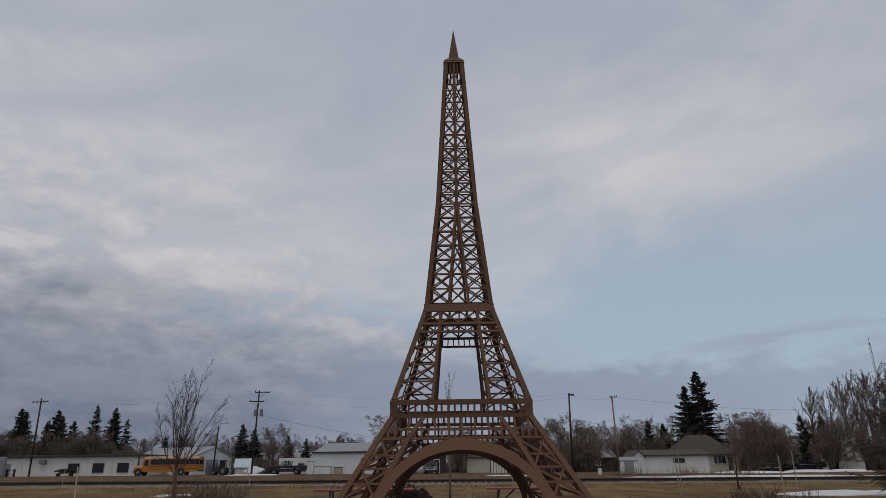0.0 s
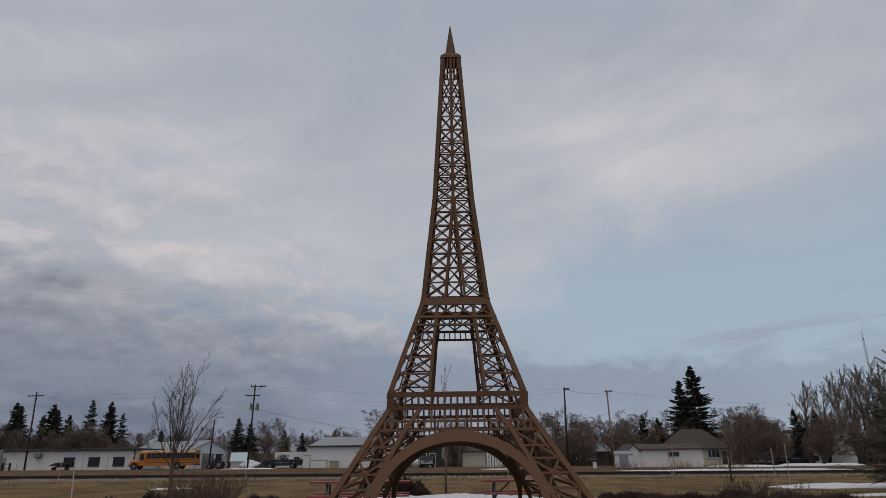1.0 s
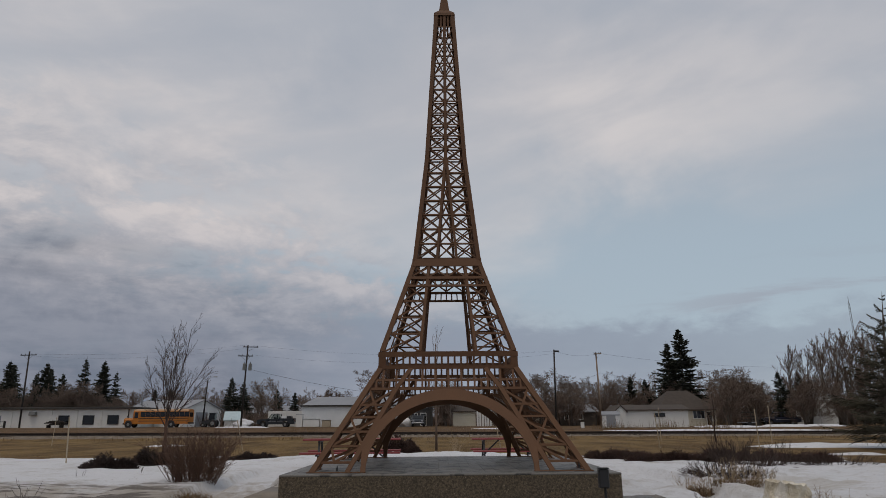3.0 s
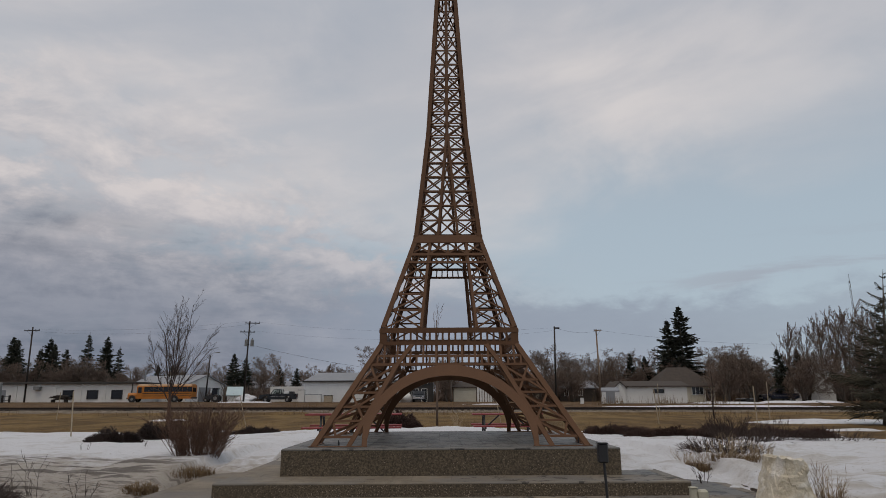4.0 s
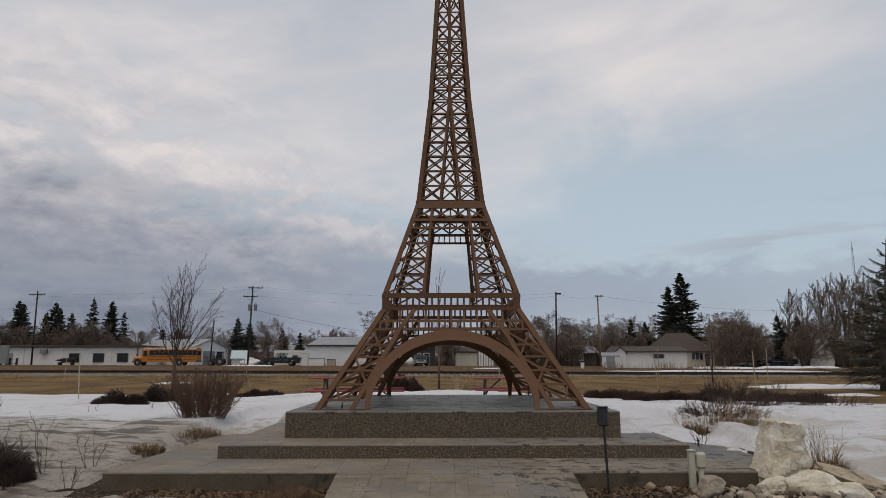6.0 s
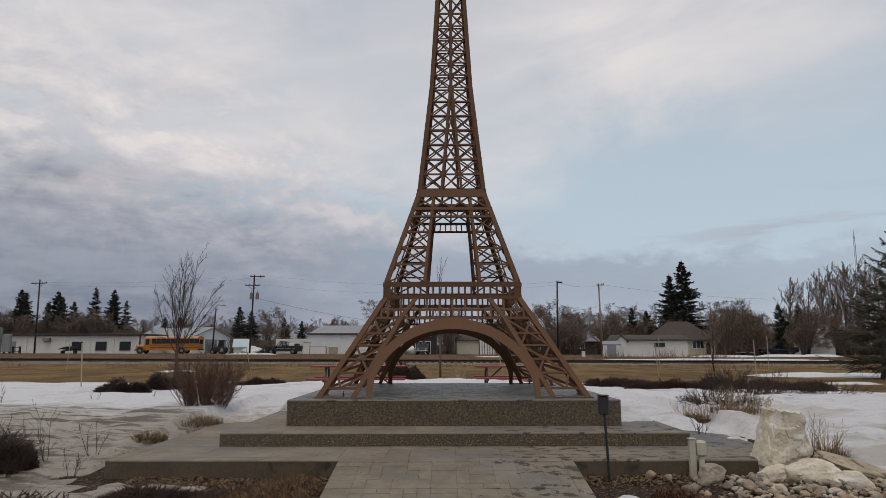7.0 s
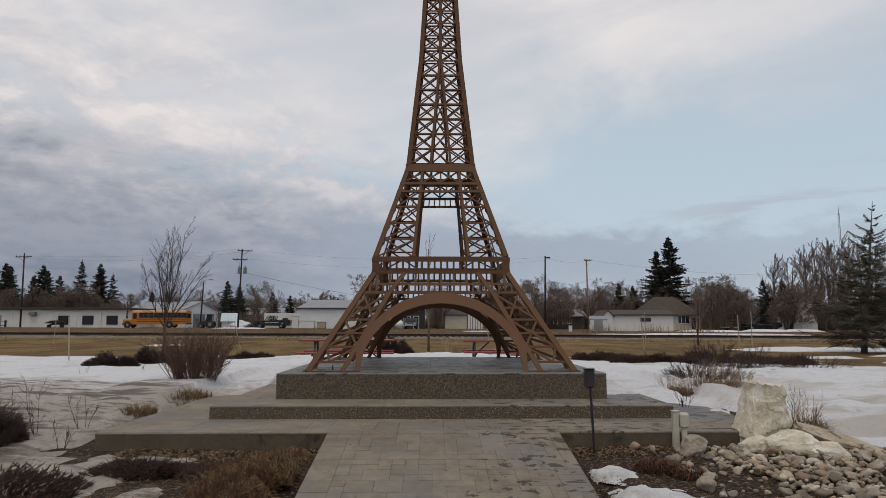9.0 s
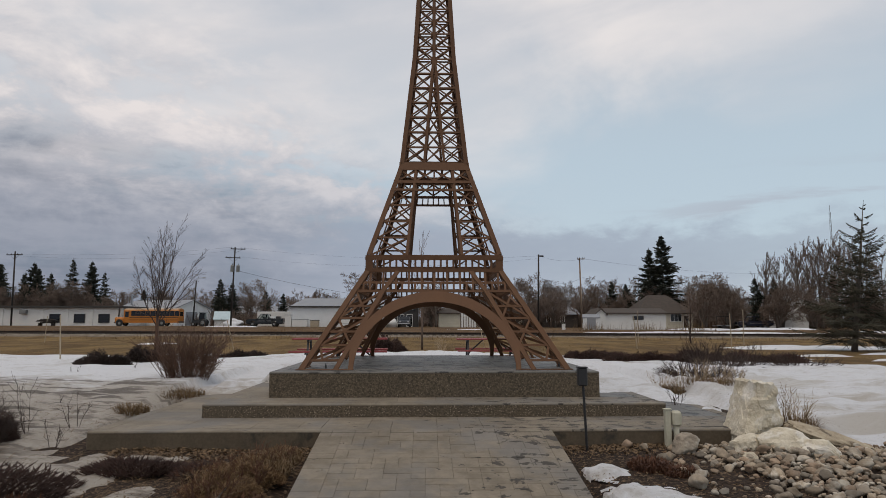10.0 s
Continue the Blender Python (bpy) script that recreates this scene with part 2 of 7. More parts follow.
def ground_material():
    """Dark wet mulch in the beds, straw-coloured winter grass further off, gravelly earth beyond the track."""
    m = bpy.data.materials.new("winter_ground")
    m.use_nodes = True
    n = Nodes(m.node_tree)
    b = m.node_tree.nodes["Principled BSDF"]
    pos = n.put("ShaderNodeNewGeometry").outputs["Position"]
    x, y, z = n.split(pos)
    chip = n.cells(n.vec("MULTIPLY", pos, (1.0, 1.7, 1.0)), 34, out="Color")
    cr, cg, cb = n.split(chip)
    mulch = n.mix(cr, (0.011, 0.008, 0.006), (0.056, 0.037, 0.026))
    mulch = n.mix(n.step(cg, 0.86, 0.95), mulch, (0.16, 0.11, 0.07))
    g1 = n.noise(n.vec("MULTIPLY", pos, (1.0, 0.35, 1.0)), 0.5, 7, 0.6)
    g2 = n.noise(n.vec("MULTIPLY", pos, (6.0, 2.0, 1.0)), 3.0, 6, 0.7)
    grass = n.mix(n.step(g1, 0.34, 0.66), (0.104, 0.062, 0.022), (0.232, 0.148, 0.056))
    grass = n.mix(n.math("MULTIPLY", n.step(g2, 0.42, 0.68), 0.7), grass, (0.066, 0.044, 0.020))
    earth = n.mix(n.step(n.noise(pos, 0.5, 7, 0.65), 0.32, 0.68), (0.06, 0.034, 0.016), (0.155, 0.094, 0.046))
    yy = n.math("ADD", y, n.math("MULTIPLY", n.math("SUBTRACT", n.noise(pos, 0.5, 5), 0.5), 5.0))
    c = n.mix(n.step(yy, -1.0, 2.5), mulch, grass)
    c = n.mix(n.step(yy, 46.0, 52.0), c, earth)
    n.plug(b.inputs["Base Color"], c)
    b.inputs["Roughness"].default_value = 0.95
    b.inputs["Specular IOR Level"].default_value = 0.2
    bu = n.put("ShaderNodeBump")
    bu.inputs["Strength"].default_value, bu.inputs["Distance"].default_value = 0.8, 0.02
    n.plug(bu.inputs["Height"], n.math("ADD", n.math("MULTIPLY", cb, 0.6), g2))
    n.plug(b.inputs["Normal"], bu.outputs[0])
    return m


def snow_material():
    m = bpy.data.materials.new("old_snow")
    m.use_nodes = True
    n = Nodes(m.node_tree)
    b = m.node_tree.nodes["Principled BSDF"]
    pos = n.put("ShaderNodeNewGeometry").outputs["Position"]
    f1 = n.noise(pos, 0.9, 7, 0.6, 0.3)
    f2 = n.noise(pos, 14, 6, 0.7)
    c = n.mix(f2, (0.55, 0.565, 0.59), (0.74, 0.745, 0.76))
    x, y, z = n.split(pos)
    f1 = n.math("ADD", n.math("MULTIPLY", f1, 0.62), n.math("MULTIPLY", n.noise(pos, 5.5, 7, 0.7, 0.5), 0.38))
    dirt = n.math("ADD", f1, n.math("MULTIPLY", n.math("MULTIPLY", n.step(n.math("MULTIPLY", y, -1.0), -2.2, 2.6), n.step(n.math("MULTIPLY", x, -1.0), -2.5, 1.5)), 0.36))
    old = n.math("MULTIPLY", n.step(n.math("MULTIPLY", y, -1.0), -4.0, 2.0), n.step(x, 3.5, 5.5))
    band = n.noise(n.vec("MULTIPLY", pos, (0.5, 1.6, 1.0)), 1.1, 6, 0.6, 0.6)
    c = n.mix(n.math("MULTIPLY", n.math("MULTIPLY", n.step(band, 0.42, 0.62), old), 0.78), c, (0.40, 0.36, 0.30))
    grime = n.mix(n.noise(pos, 7, 6, 0.65), (0.225, 0.19, 0.148), (0.46, 0.415, 0.355))
    c = n.mix(n.math("MULTIPLY", n.step(dirt, 0.48, 0.74), 0.94), c, grime)
    c = n.mix(n.step(n.noise(pos, 30, 4, 0.65), 0.62, 0.70), c, (0.22, 0.18, 0.14))
    mud = n.math("ADD", n.noise(n.vec("MULTIPLY", pos, (0.8, 2.2, 1.0)), 2.6, 8, 0.68, 0.5), n.math("MULTIPLY", n.math("SUBTRACT", dirt, 0.75), 0.35))
    c = n.mix(n.math("MULTIPLY", n.step(mud, 0.55, 0.66), 0.7), c, (0.092, 0.071, 0.052))
    crust = n.noise(n.vec("MULTIPLY", pos, (0.5, 3.2, 0.6)), 1.0, 7, 0.62, 0.5)
    thaw = n.math("MULTIPLY", n.step(n.math("MULTIPLY", y, -1.0), -1.8, 0.4), n.step(n.math("MULTIPLY", x, -1.0), 3.8, 5.2))
    c = n.mix(n.math("MULTIPLY", n.math("MULTIPLY", n.step(crust, 0.53, 0.57), thaw), 0.9), c, (0.075, 0.058, 0.043))
    n.plug(b.inputs["Base Color"], c)
    b.inputs["Roughness"].default_value = 0.6
    b.inputs["Subsurface Weight"].default_value = 0.0
    bu = n.put("ShaderNodeBump")
    bu.inputs["Strength"].default_value, bu.inputs["Distance"].default_value = 0.9, 0.06
    n.plug(bu.inputs["Height"], n.math("ADD", n.math("MULTIPLY", f2, 0.9), n.noise(pos, 4, 8, 0.68)))
    n.plug(b.inputs["Normal"], bu.outputs[0])
    return m


def glass_material(name, tint=(0.02, 0.025, 0.03)):
    m = bpy.data.materials.new(name)
    m.use_nodes = True
    b = m.node_tree.nodes["Principled BSDF"]
    b.inputs["Base Color"].default_value = (*tint, 1)
    b.inputs["Roughness"].default_value = 0.06
    b.inputs["IOR"].default_value = 1.5
    return m


def clear_glass_material():
    m = bpy.data.materials.new("clear_car_glass")
    m.use_nodes = True
    b = m.node_tree.nodes["Principled BSDF"]
    b.inputs["Base Color"].default_value = (0.62, 0.68, 0.68, 1)
    b.inputs["Roughness"].default_value = 0.02
    b.inputs["IOR"].default_value = 1.1
    b.inputs["Transmission Weight"].default_value = 1.0
    return m


M_TOWER = surface("brown_painted_steel", [(0.113, 0.057, 0.031), (0.147, 0.077, 0.043)], 3, 0.68, 0.0, 0.12, 60, 0.003, ((0.105, 0.053, 0.029), 1.6, 0.55, 0.8), 0.0, 0.2)
M_AGG = aggregate_material()
M_SLAB = slab_material()
M_WETSLAB = surface("damp_stamped_concrete", [(0.082, 0.078, 0.07), (0.15, 0.141, 0.126)], 3, 0.52, 0, 0.5, 45, 0.006, ((0.03, 0.029, 0.027), 4.0, 0.51, 0.57), 0.18, 0.35)
M_RISER = surface("stained_concrete", [(0.060, 0.045, 0.028), (0.132, 0.102, 0.068)], 2.2, 0.9, 0, 0.6, 30, 0.006, ((0.04, 0.034, 0.026), 3.5, 0.52, 0.7))
M_JOINT = surface("concrete_bed", [(0.075, 0.062, 0.046), (0.125, 0.105, 0.08)], 9, 0.9, 0, 0.4)
M_GROUND = ground_material()
M_SNOW = snow_material()
M_BARK = surface("grey_bark", [(0.075, 0.06, 0.048), (0.15, 0.128, 0.106)], 6, 0.9, 0, 0.4)
M_TWIG = surface("brown_twigs", [(0.10, 0.071, 0.055), (0.195, 0.143, 0.112)], 3, 0.9, 0, 0)
M_REDTWIG = surface("reddish_twigs", [(0.072, 0.038, 0.025), (0.13, 0.074, 0.048)], 3, 0.85, 0, 0)
M_SHRUBTWIG = surface("russet_twigs", [(0.072, 0.038, 0.025), (0.165, 0.092, 0.06)], 3, 0.85, 0, 0)
M_PALESTRAW = surface("bleached_grass", [(0.20, 0.135, 0.075), (0.46, 0.36, 0.235)], 5, 0.9, 0, 0, 40)
M_DARKTWIG = surface("dark_twigs", [(0.026, 0.016, 0.013), (0.06, 0.037, 0.028)], 3, 0.85, 0, 0)
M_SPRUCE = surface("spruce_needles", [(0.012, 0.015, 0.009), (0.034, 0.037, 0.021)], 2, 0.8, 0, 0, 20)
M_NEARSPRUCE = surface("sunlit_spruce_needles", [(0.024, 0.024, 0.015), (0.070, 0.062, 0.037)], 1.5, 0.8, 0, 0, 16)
M_JUNIPER = surface("winter_juniper", [(0.017, 0.011, 0.009), (0.048, 0.027, 0.02)], 3, 0.85, 0, 0, 25)
M_REDJUNIPER = surface("russet_juniper", [(0.026, 0.013, 0.010), (0.08, 0.041, 0.030)], 3, 0.85, 0, 0, 25)
M_LEAF = surface("curled_dead_leaves", [(0.045, 0.023, 0.011), (0.16, 0.092, 0.042), (0.40, 0.26, 0.13)], 14, 0.9, 0, 0, 60)
M_STRAW = surface("dry_grass", [(0.09, 0.052, 0.026), (0.24, 0.16, 0.08)], 5, 0.9, 0, 0, 40)
M_RUST = surface("rusty_leaves", [(0.05, 0.022, 0.013), (0.14, 0.06, 0.03)], 7, 0.9, 0, 0, 50)
M_ROCK = surface("pale_rough_stone", [(0.36, 0.305, 0.215), (0.58, 0.52, 0.405), (0.70, 0.65, 0.54)], 3.5, 0.9, 0, 1.0, 26, 0.035, ((0.68, 0.645, 0.57), 4, 0.50, 0.62))
M_TANROCK = surface("tan_split_stone", [(0.19, 0.15, 0.10), (0.36, 0.30, 0.215), (0.46, 0.40, 0.30)], 4.0, 0.9, 0, 1.0, 26, 0.03, ((0.13, 0.10, 0.07), 5, 0.56, 0.66))
M_STONE = surface("river_stone", [(0.17, 0.13, 0.09), (0.39, 0.32, 0.235)], 6, 0.85, 0, 0.6, 40, 0.008, ((0.47, 0.43, 0.36), 4, 0.50, 0.64), 0.8, 0.4, ((0.21, 0.115, 0.068), (0.17, 0.165, 0.15)))
M_WHITEWALL = surface("white_stucco", [(0.60, 0.59, 0.56), (0.72, 0.71, 0.68)], 0.6, 0.85, 0, 0.2, 12, 0.01, ((0.45, 0.43, 0.39), 0.35, 0.6, 0.8))
M_SIDING = surface("pale_metal_siding", [(0.64, 0.65, 0.65), (0.76, 0.77, 0.76)], 0.8, 0.5, 0, 0.1, 8)
M_GREYMETAL = surface("grey_roof_metal", [(0.20, 0.21, 0.225), (0.29, 0.30, 0.315)], 0.8, 0.5, 0.2, 0.1, 8)
M_BEIGE = surface("beige_siding", [(0.46, 0.42, 0.33), (0.56, 0.52, 0.42)], 0.8, 0.8, 0, 0.1, 9)
M_ROOF = surface("brown_shingles", [(0.04, 0.031, 0.025), (0.08, 0.063, 0.05)], 2, 0.9, 0, 0.4, 14)
M_TRIM = surface("dark_trim", [(0.03, 0.028, 0.026), (0.05, 0.047, 0.043)], 2, 0.7, 0, 0.1)
M_DARK = surface("black_plastic", [(0.013, 0.013, 0.014), (0.028, 0.028, 0.03)], 6, 0.5, 0, 0.1)
M_GLASS = glass_material("dark_window_glass", (0.006, 0.007, 0.008))
M_CLEARGLASS = clear_glass_material()
M_YELLOW = surface("school_bus_yellow", [(0.40, 0.13, 0.012), (0.50, 0.175, 0.018)], 0.8, 0.4, 0, 0.05, 10)
M_BUSROOF = surface("bus_roof_paint", [(0.36, 0.21, 0.10), (0.46, 0.28, 0.14)], 0.8, 0.5, 0, 0.05, 10)
M_CARPAINT = surface("dark_car_paint", [(0.012, 0.015, 0.018), (0.022, 0.026, 0.03)], 1, 0.3, 0.1, 0.02)
M_CHROME = surface("dull_chrome", [(0.4, 0.4, 0.4), (0.55, 0.55, 0.55)], 3, 0.3, 0.9, 0.05)
M_TYRE = surface("tyre_rubber", [(0.012, 0.012, 0.012), (0.03, 0.03, 0.03)], 8, 0.9, 0, 0.2)
M_POLE = surface("weathered_pole_wood", [(0.018, 0.015, 0.013), (0.042, 0.034, 0.029)], 2, 0.9, 0, 0.4, 15)
M_PALEPOLE = surface("pale_pole_wood", [(0.17, 0.12, 0.085), (0.27, 0.20, 0.145)], 2, 0.9, 0, 0.4, 15)
M_WIRE = surface("wire", [(0.03, 0.03, 0.033), (0.05, 0.05, 0.053)], 2, 0.7, 0, 0)
M_RAIL = surface("rusty_rail", [(0.018, 0.012, 0.009), (0.042, 0.028, 0.02)], 2, 0.9, 0.0, 0.2)
M_TIE = surface("creosote_tie", [(0.022, 0.017, 0.013), (0.055, 0.043, 0.034)], 3, 0.9, 0, 0.4)
M_BALLAST = surface("track_ballast", [(0.06, 0.044, 0.03), (0.14, 0.108, 0.076), (0.29, 0.245, 0.195)], 2.2, 0.95, 0, 0.9, 9, 0.04)
M_REDTABLE = surface("maroon_painted_wood", [(0.165, 0.026, 0.027), (0.26, 0.043, 0.043)], 3, 0.6, 0, 0.2)
M_CREAM = surface("cream_painted_metal", [(0.40, 0.38, 0.29), (0.50, 0.48, 0.38)], 5, 0.6, 0, 0.2, 40, 0.003, ((0.30, 0.27, 0.2), 6, 0.6, 0.8))
M_GREY = surface("grey_painted_metal", [(0.16, 0.165, 0.16), (0.22, 0.225, 0.22)], 4, 0.6, 0.2, 0.1)
M_STAKE = surface("bare_stake_wood", [(0.30, 0.24, 0.17), (0.44, 0.37, 0.27)], 6, 0.9, 0, 0.3)
M_TARP = surface("pale_blue_tarp", [(0.36, 0.47, 0.50), (0.48, 0.58, 0.60)], 2, 0.6, 0, 0.2)


# ---- mesh helpers ----
class Mesher:
    """Collects vertices and faces for one mesh."""

    def __init__(self):
        self.v, self.f = [], []

    def add(self, verts, faces):
        k = len(self.v)
        self.v += [tuple(p) for p in verts]
        self.f += [tuple(i + k for i in q) for q in faces]
        return self

    def box(self, c, s, m=None, bevel=0.0):
        """A box of size s round c, its edges chamfered by bevel; m turns it about c."""
        hx, hy, hz = s[0] / 2, s[1] / 2, s[2] / 2
        if bevel <= 0:
            pts = [(x, y, z) for x in (-hx, hx) for y in (-hy, hy) for z in (-hz, hz)]
            fs = [(0, 1, 3, 2), (4, 6, 7, 5), (0, 4, 5, 1), (2, 3, 7, 6), (0, 2, 6, 4), (1, 5, 7, 3)]
        else:
            b = min(bevel, hx * 0.9, hy * 0.9, hz * 0.9)
            pts, fs = [], []
            idx = {}
            for sx in (-1, 1):
                for sy in (-1, 1):
                    for sz in (-1, 1):
                        for ax in range(3):
                            p = [sx * (hx - b), sy * (hy - b), sz * (hz - b)]
                            p[ax] += (sx, sy, sz)[ax] * b
                            idx[sx, sy, sz, ax] = len(pts)
                            pts.append(tuple(p))
            for ax in range(3):
                o, q = (ax + 1) % 3, (ax + 2) % 3
                for s0 in (-1, 1):
                    ring = []
                    for a1, a2 in ((-1, -1), (1, -1), (1, 1), (-1, 1)):
                        key = [0, 0, 0]
                        key[ax], key[o], key[q] = s0, a1, a2
                        ring.append(idx[(*key, ax)])
                    fs.append(ring if s0 > 0 else ring[::-1])
                for a1 in (-1, 1):
                    for a2 in (-1, 1):
                        k1, k2 = [0, 0, 0], [0, 0, 0]
                        k1[ax], k1[o], k1[q] = -1, a1, a2
                        k2[ax], k2[o], k2[q] = 1, a1, a2
                        quad = [idx[(*k1, o)], idx[(*k2, o)], idx[(*k2, q)], idx[(*k1, q)]]
                        fs.append(quad if a1 * a2 < 0 else quad[::-1])
            for sx in (-1, 1):
                for sy in (-1, 1):
                    for sz in (-1, 1):
                        t = [idx[sx, sy, sz, a] for a in range(3)]
                        fs.append(t if sx * sy * sz > 0 else t[::-1])
        c = Vector(c)
        pts = [c + (m @ Vector(p) if m else Vector(p)) for p in pts]
        return self.add(pts, fs)

    def tube(self, path, radii, n=6, cap=True):
        path = [Vector(p) for p in path]
        pts, fs = [], []
        for i, p in enumerate(path):
            d = (path[min(i + 1, len(path) - 1)] - path[max(i - 1, 0)]).normalized()
            a = d.orthogonal().normalized() if abs(d.z) < 0.99 else Vector((1, 0, 0))
            if i and abs(d.z) < 0.99:
                a = (prev - d * prev.dot(d)).normalized()
            b = d.cross(a)
            prev = a
            for k in range(n):
                t = 2 * math.pi * k / n
                pts.append(p + (a * math.cos(t) + b * math.sin(t)) * radii[i])
        for i in range(len(path) - 1):
            for k in range(n):
                fs.append((i * n + k, i * n + (k + 1) % n, (i + 1) * n + (k + 1) % n, (i + 1) * n + k))
        if cap:
            fs.append(tuple(range(n))[::-1])
            fs.append(tuple((len(path) - 1) * n + k for k in range(n)))
        return self.add(pts, fs)

    def prism(self, outline, axis, lo, hi):
        """An outline in the two other axes, in their order, drawn out along an axis."""
        n = len(outline)
        pts = []
        for d in (lo, hi):
            for a, b in outline:
                p = [a, b]
                p.insert(axis, d)
                pts.append(p)
        fs = [tuple(range(n)), tuple(range(2 * n - 1, n - 1, -1))]
        fs += [(i, i + n, (i + 1) % n + n, (i + 1) % n) for i in range(n)]
        return self.add(pts, fs)

    def mesh(self, name, mat, smooth=False):
        me = bpy.data.meshes.new(name)
        me.from_pydata(self.v, [], self.f)
        me.materials.append(mat)
        if smooth:
            me.polygons.foreach_set("use_smooth", [True] * len(me.polygons))
        me.update()
        return me


def thing(name, m, label, category, group="", kind=""):
    ob = new(name)
    ob.empty_display_size = 0.2
    ob.matrix_basis = m
    return tagged(ob, label, category, group, kind)


def part(name, me, parent=None, label="", m=None):
    ob = new(name, me)
    if parent:
        ob.parent = parent
    if m:
        ob.matrix_basis = m
    return tagged(ob, label)


def box_part(name, c, s, mat, parent, label="", bevel=0.01):
    return part(name, Mesher().box((0, 0, 0), s, None, bevel).mesh(name, mat), parent, label, Matrix.Translation(c))


# ---- ground ----
PROFILE_Y = (-60, -12, -6.5, -4.1, -2.5, 0, 5, 9, 36, 40.5, 43, 47.5, 51, 70, 95, 4000)
PROFILE_Z = (-0.2, -0.2, -0.15, -0.01, 0.13, 0.24, 0.2, 0.15, 0.13, 0.06, 0.29, 0.29, 0.27, 0.50, 0.7, 0.7)


def land(x, y):
    """Height of the ground."""
    z = float(np.interp(y, PROFILE_Y, PROFILE_Z))
    far = min(1.0, max(0.0, (y - 34) / 7))
    z -= far * 0.0045 * max(-160.0, min(160.0, x))
    if max(abs(x), abs(y)) < 4.45:
        z = min(z, 0.08)
    near = 1 - min(1.0, max(0.0, (y - 6) / 30))
    if -1.5 < x < 1.45 and y < -4.9:
        z -= 0.14 * min(1.0, (-4.9 - y) / 0.8)
    return z + near * 0.035 * noise.noise((x * 0.7, y * 0.7, 0)) + 0.04 * noise.noise((x * 0.11, y * 0.11, 3))


def graded(lo, hi, fine_lo, fine_hi, step, grow=1.25):
    out = list(np.arange(fine_lo, fine_hi + 1e-6, step))
    s, v = step, fine_hi
    while v < hi:
        s *= grow
        v = min(hi, v + s)
        out.append(v)
    s, v = step, fine_lo
    while v > lo:
        s *= grow
        v = max(lo, v - s)
        out.insert(0, v)
    return out


def sheet(name, xs, ys, height, mat, keep=None):
    nx = len(xs)
    v = [(x, y, height(x, y)) for y in ys for x in xs]
    f = []
    for j in range(len(ys) - 1):
        for i in range(nx - 1):
            q = (j * nx + i, j * nx + i + 1, (j + 1) * nx + i + 1, (j + 1) * nx + i)
            if keep is None or keep([v[k] for k in q]):
                f.append(q)
    me = bpy.data.meshes.new(name)
    me.from_pydata(v, [], f)
    me.materials.append(mat)
    me.polygons.foreach_set("use_smooth", [True] * len(f))
    return me


ground = new("ground", sheet("ground", graded(-2500, 2500, -14, 14, 0.35), graded(-60, 3500, -8, 54, 0.35), land, M_GROUND))
tagged(ground, "dark mulch beds and straw-brown winter grass reaching the horizon", "ground", kind="structure")


# ---- plinth, steps and path ----
TOP, MID, LOW = 0.70, 0.343, 0.172


def ashlar(x0, x1, y0, y1, unit, seed):
    """A random pattern of rectangles, one to three units long and one or two deep."""
    rnd = random.Random(seed)
    nx, ny = max(1, round((x1 - x0) / unit)), max(1, round((y1 - y0) / unit))
    ux, uy = (x1 - x0) / nx, (y1 - y0) / ny
    used = set()
    out_ = []
    for j in range(ny):
        for i in range(nx):
            if (i, j) in used:
                continue
            a, b = rnd.choice(((2, 1), (1, 1), (2, 2), (1, 1), (1, 2), (2, 1), (3, 1), (2, 2)))
            while a > 1 and any((i + k, j) in used or i + k >= nx for k in range(a)):
                a -= 1
            while b > 1 and j + b > ny:
                b -= 1
            while b > 1 and any((i + k, j + b - 1) in used for k in range(a)):
                b -= 1
            for k in range(a):
                for q in range(b):
                    used.add((i + k, j + q))
            out_.append((x0 + i * ux, x0 + (i + a) * ux, y0 + j * uy, y0 + (j + b) * uy))
    return out_


SLABS = {}


def slab_mesh(sx, sy, t, mat):
    key = (round(sx, 2), round(sy, 2), t, mat.name)
    if key not in SLABS:
        SLABS[key] = Mesher().box((0, 0, 0), (sx, sy, t), None, 0.002).mesh("slab", mat)
    return SLABS[key]


def lay_slabs(parent, area, z_of, tilt, unit, seed, joint=0.003, t=0.03, mat=None):
    rnd = random.Random(seed)
    for x0, x1, y0, y1 in ashlar(*area, unit, seed):
        cx, cy = (x0 + x1) / 2, (y0 + y1) / 2
        m = pose(cx, cy, z_of(cy) + rnd.uniform(-0.0012, 0.0012), tilt + rnd.uniform(-0.15, 0.15), rnd.uniform(-0.15, 0.15))
        part("slab", slab_mesh(x1 - x0 - joint, y1 - y0 - joint, t, mat or M_SLAB), parent, "", m)


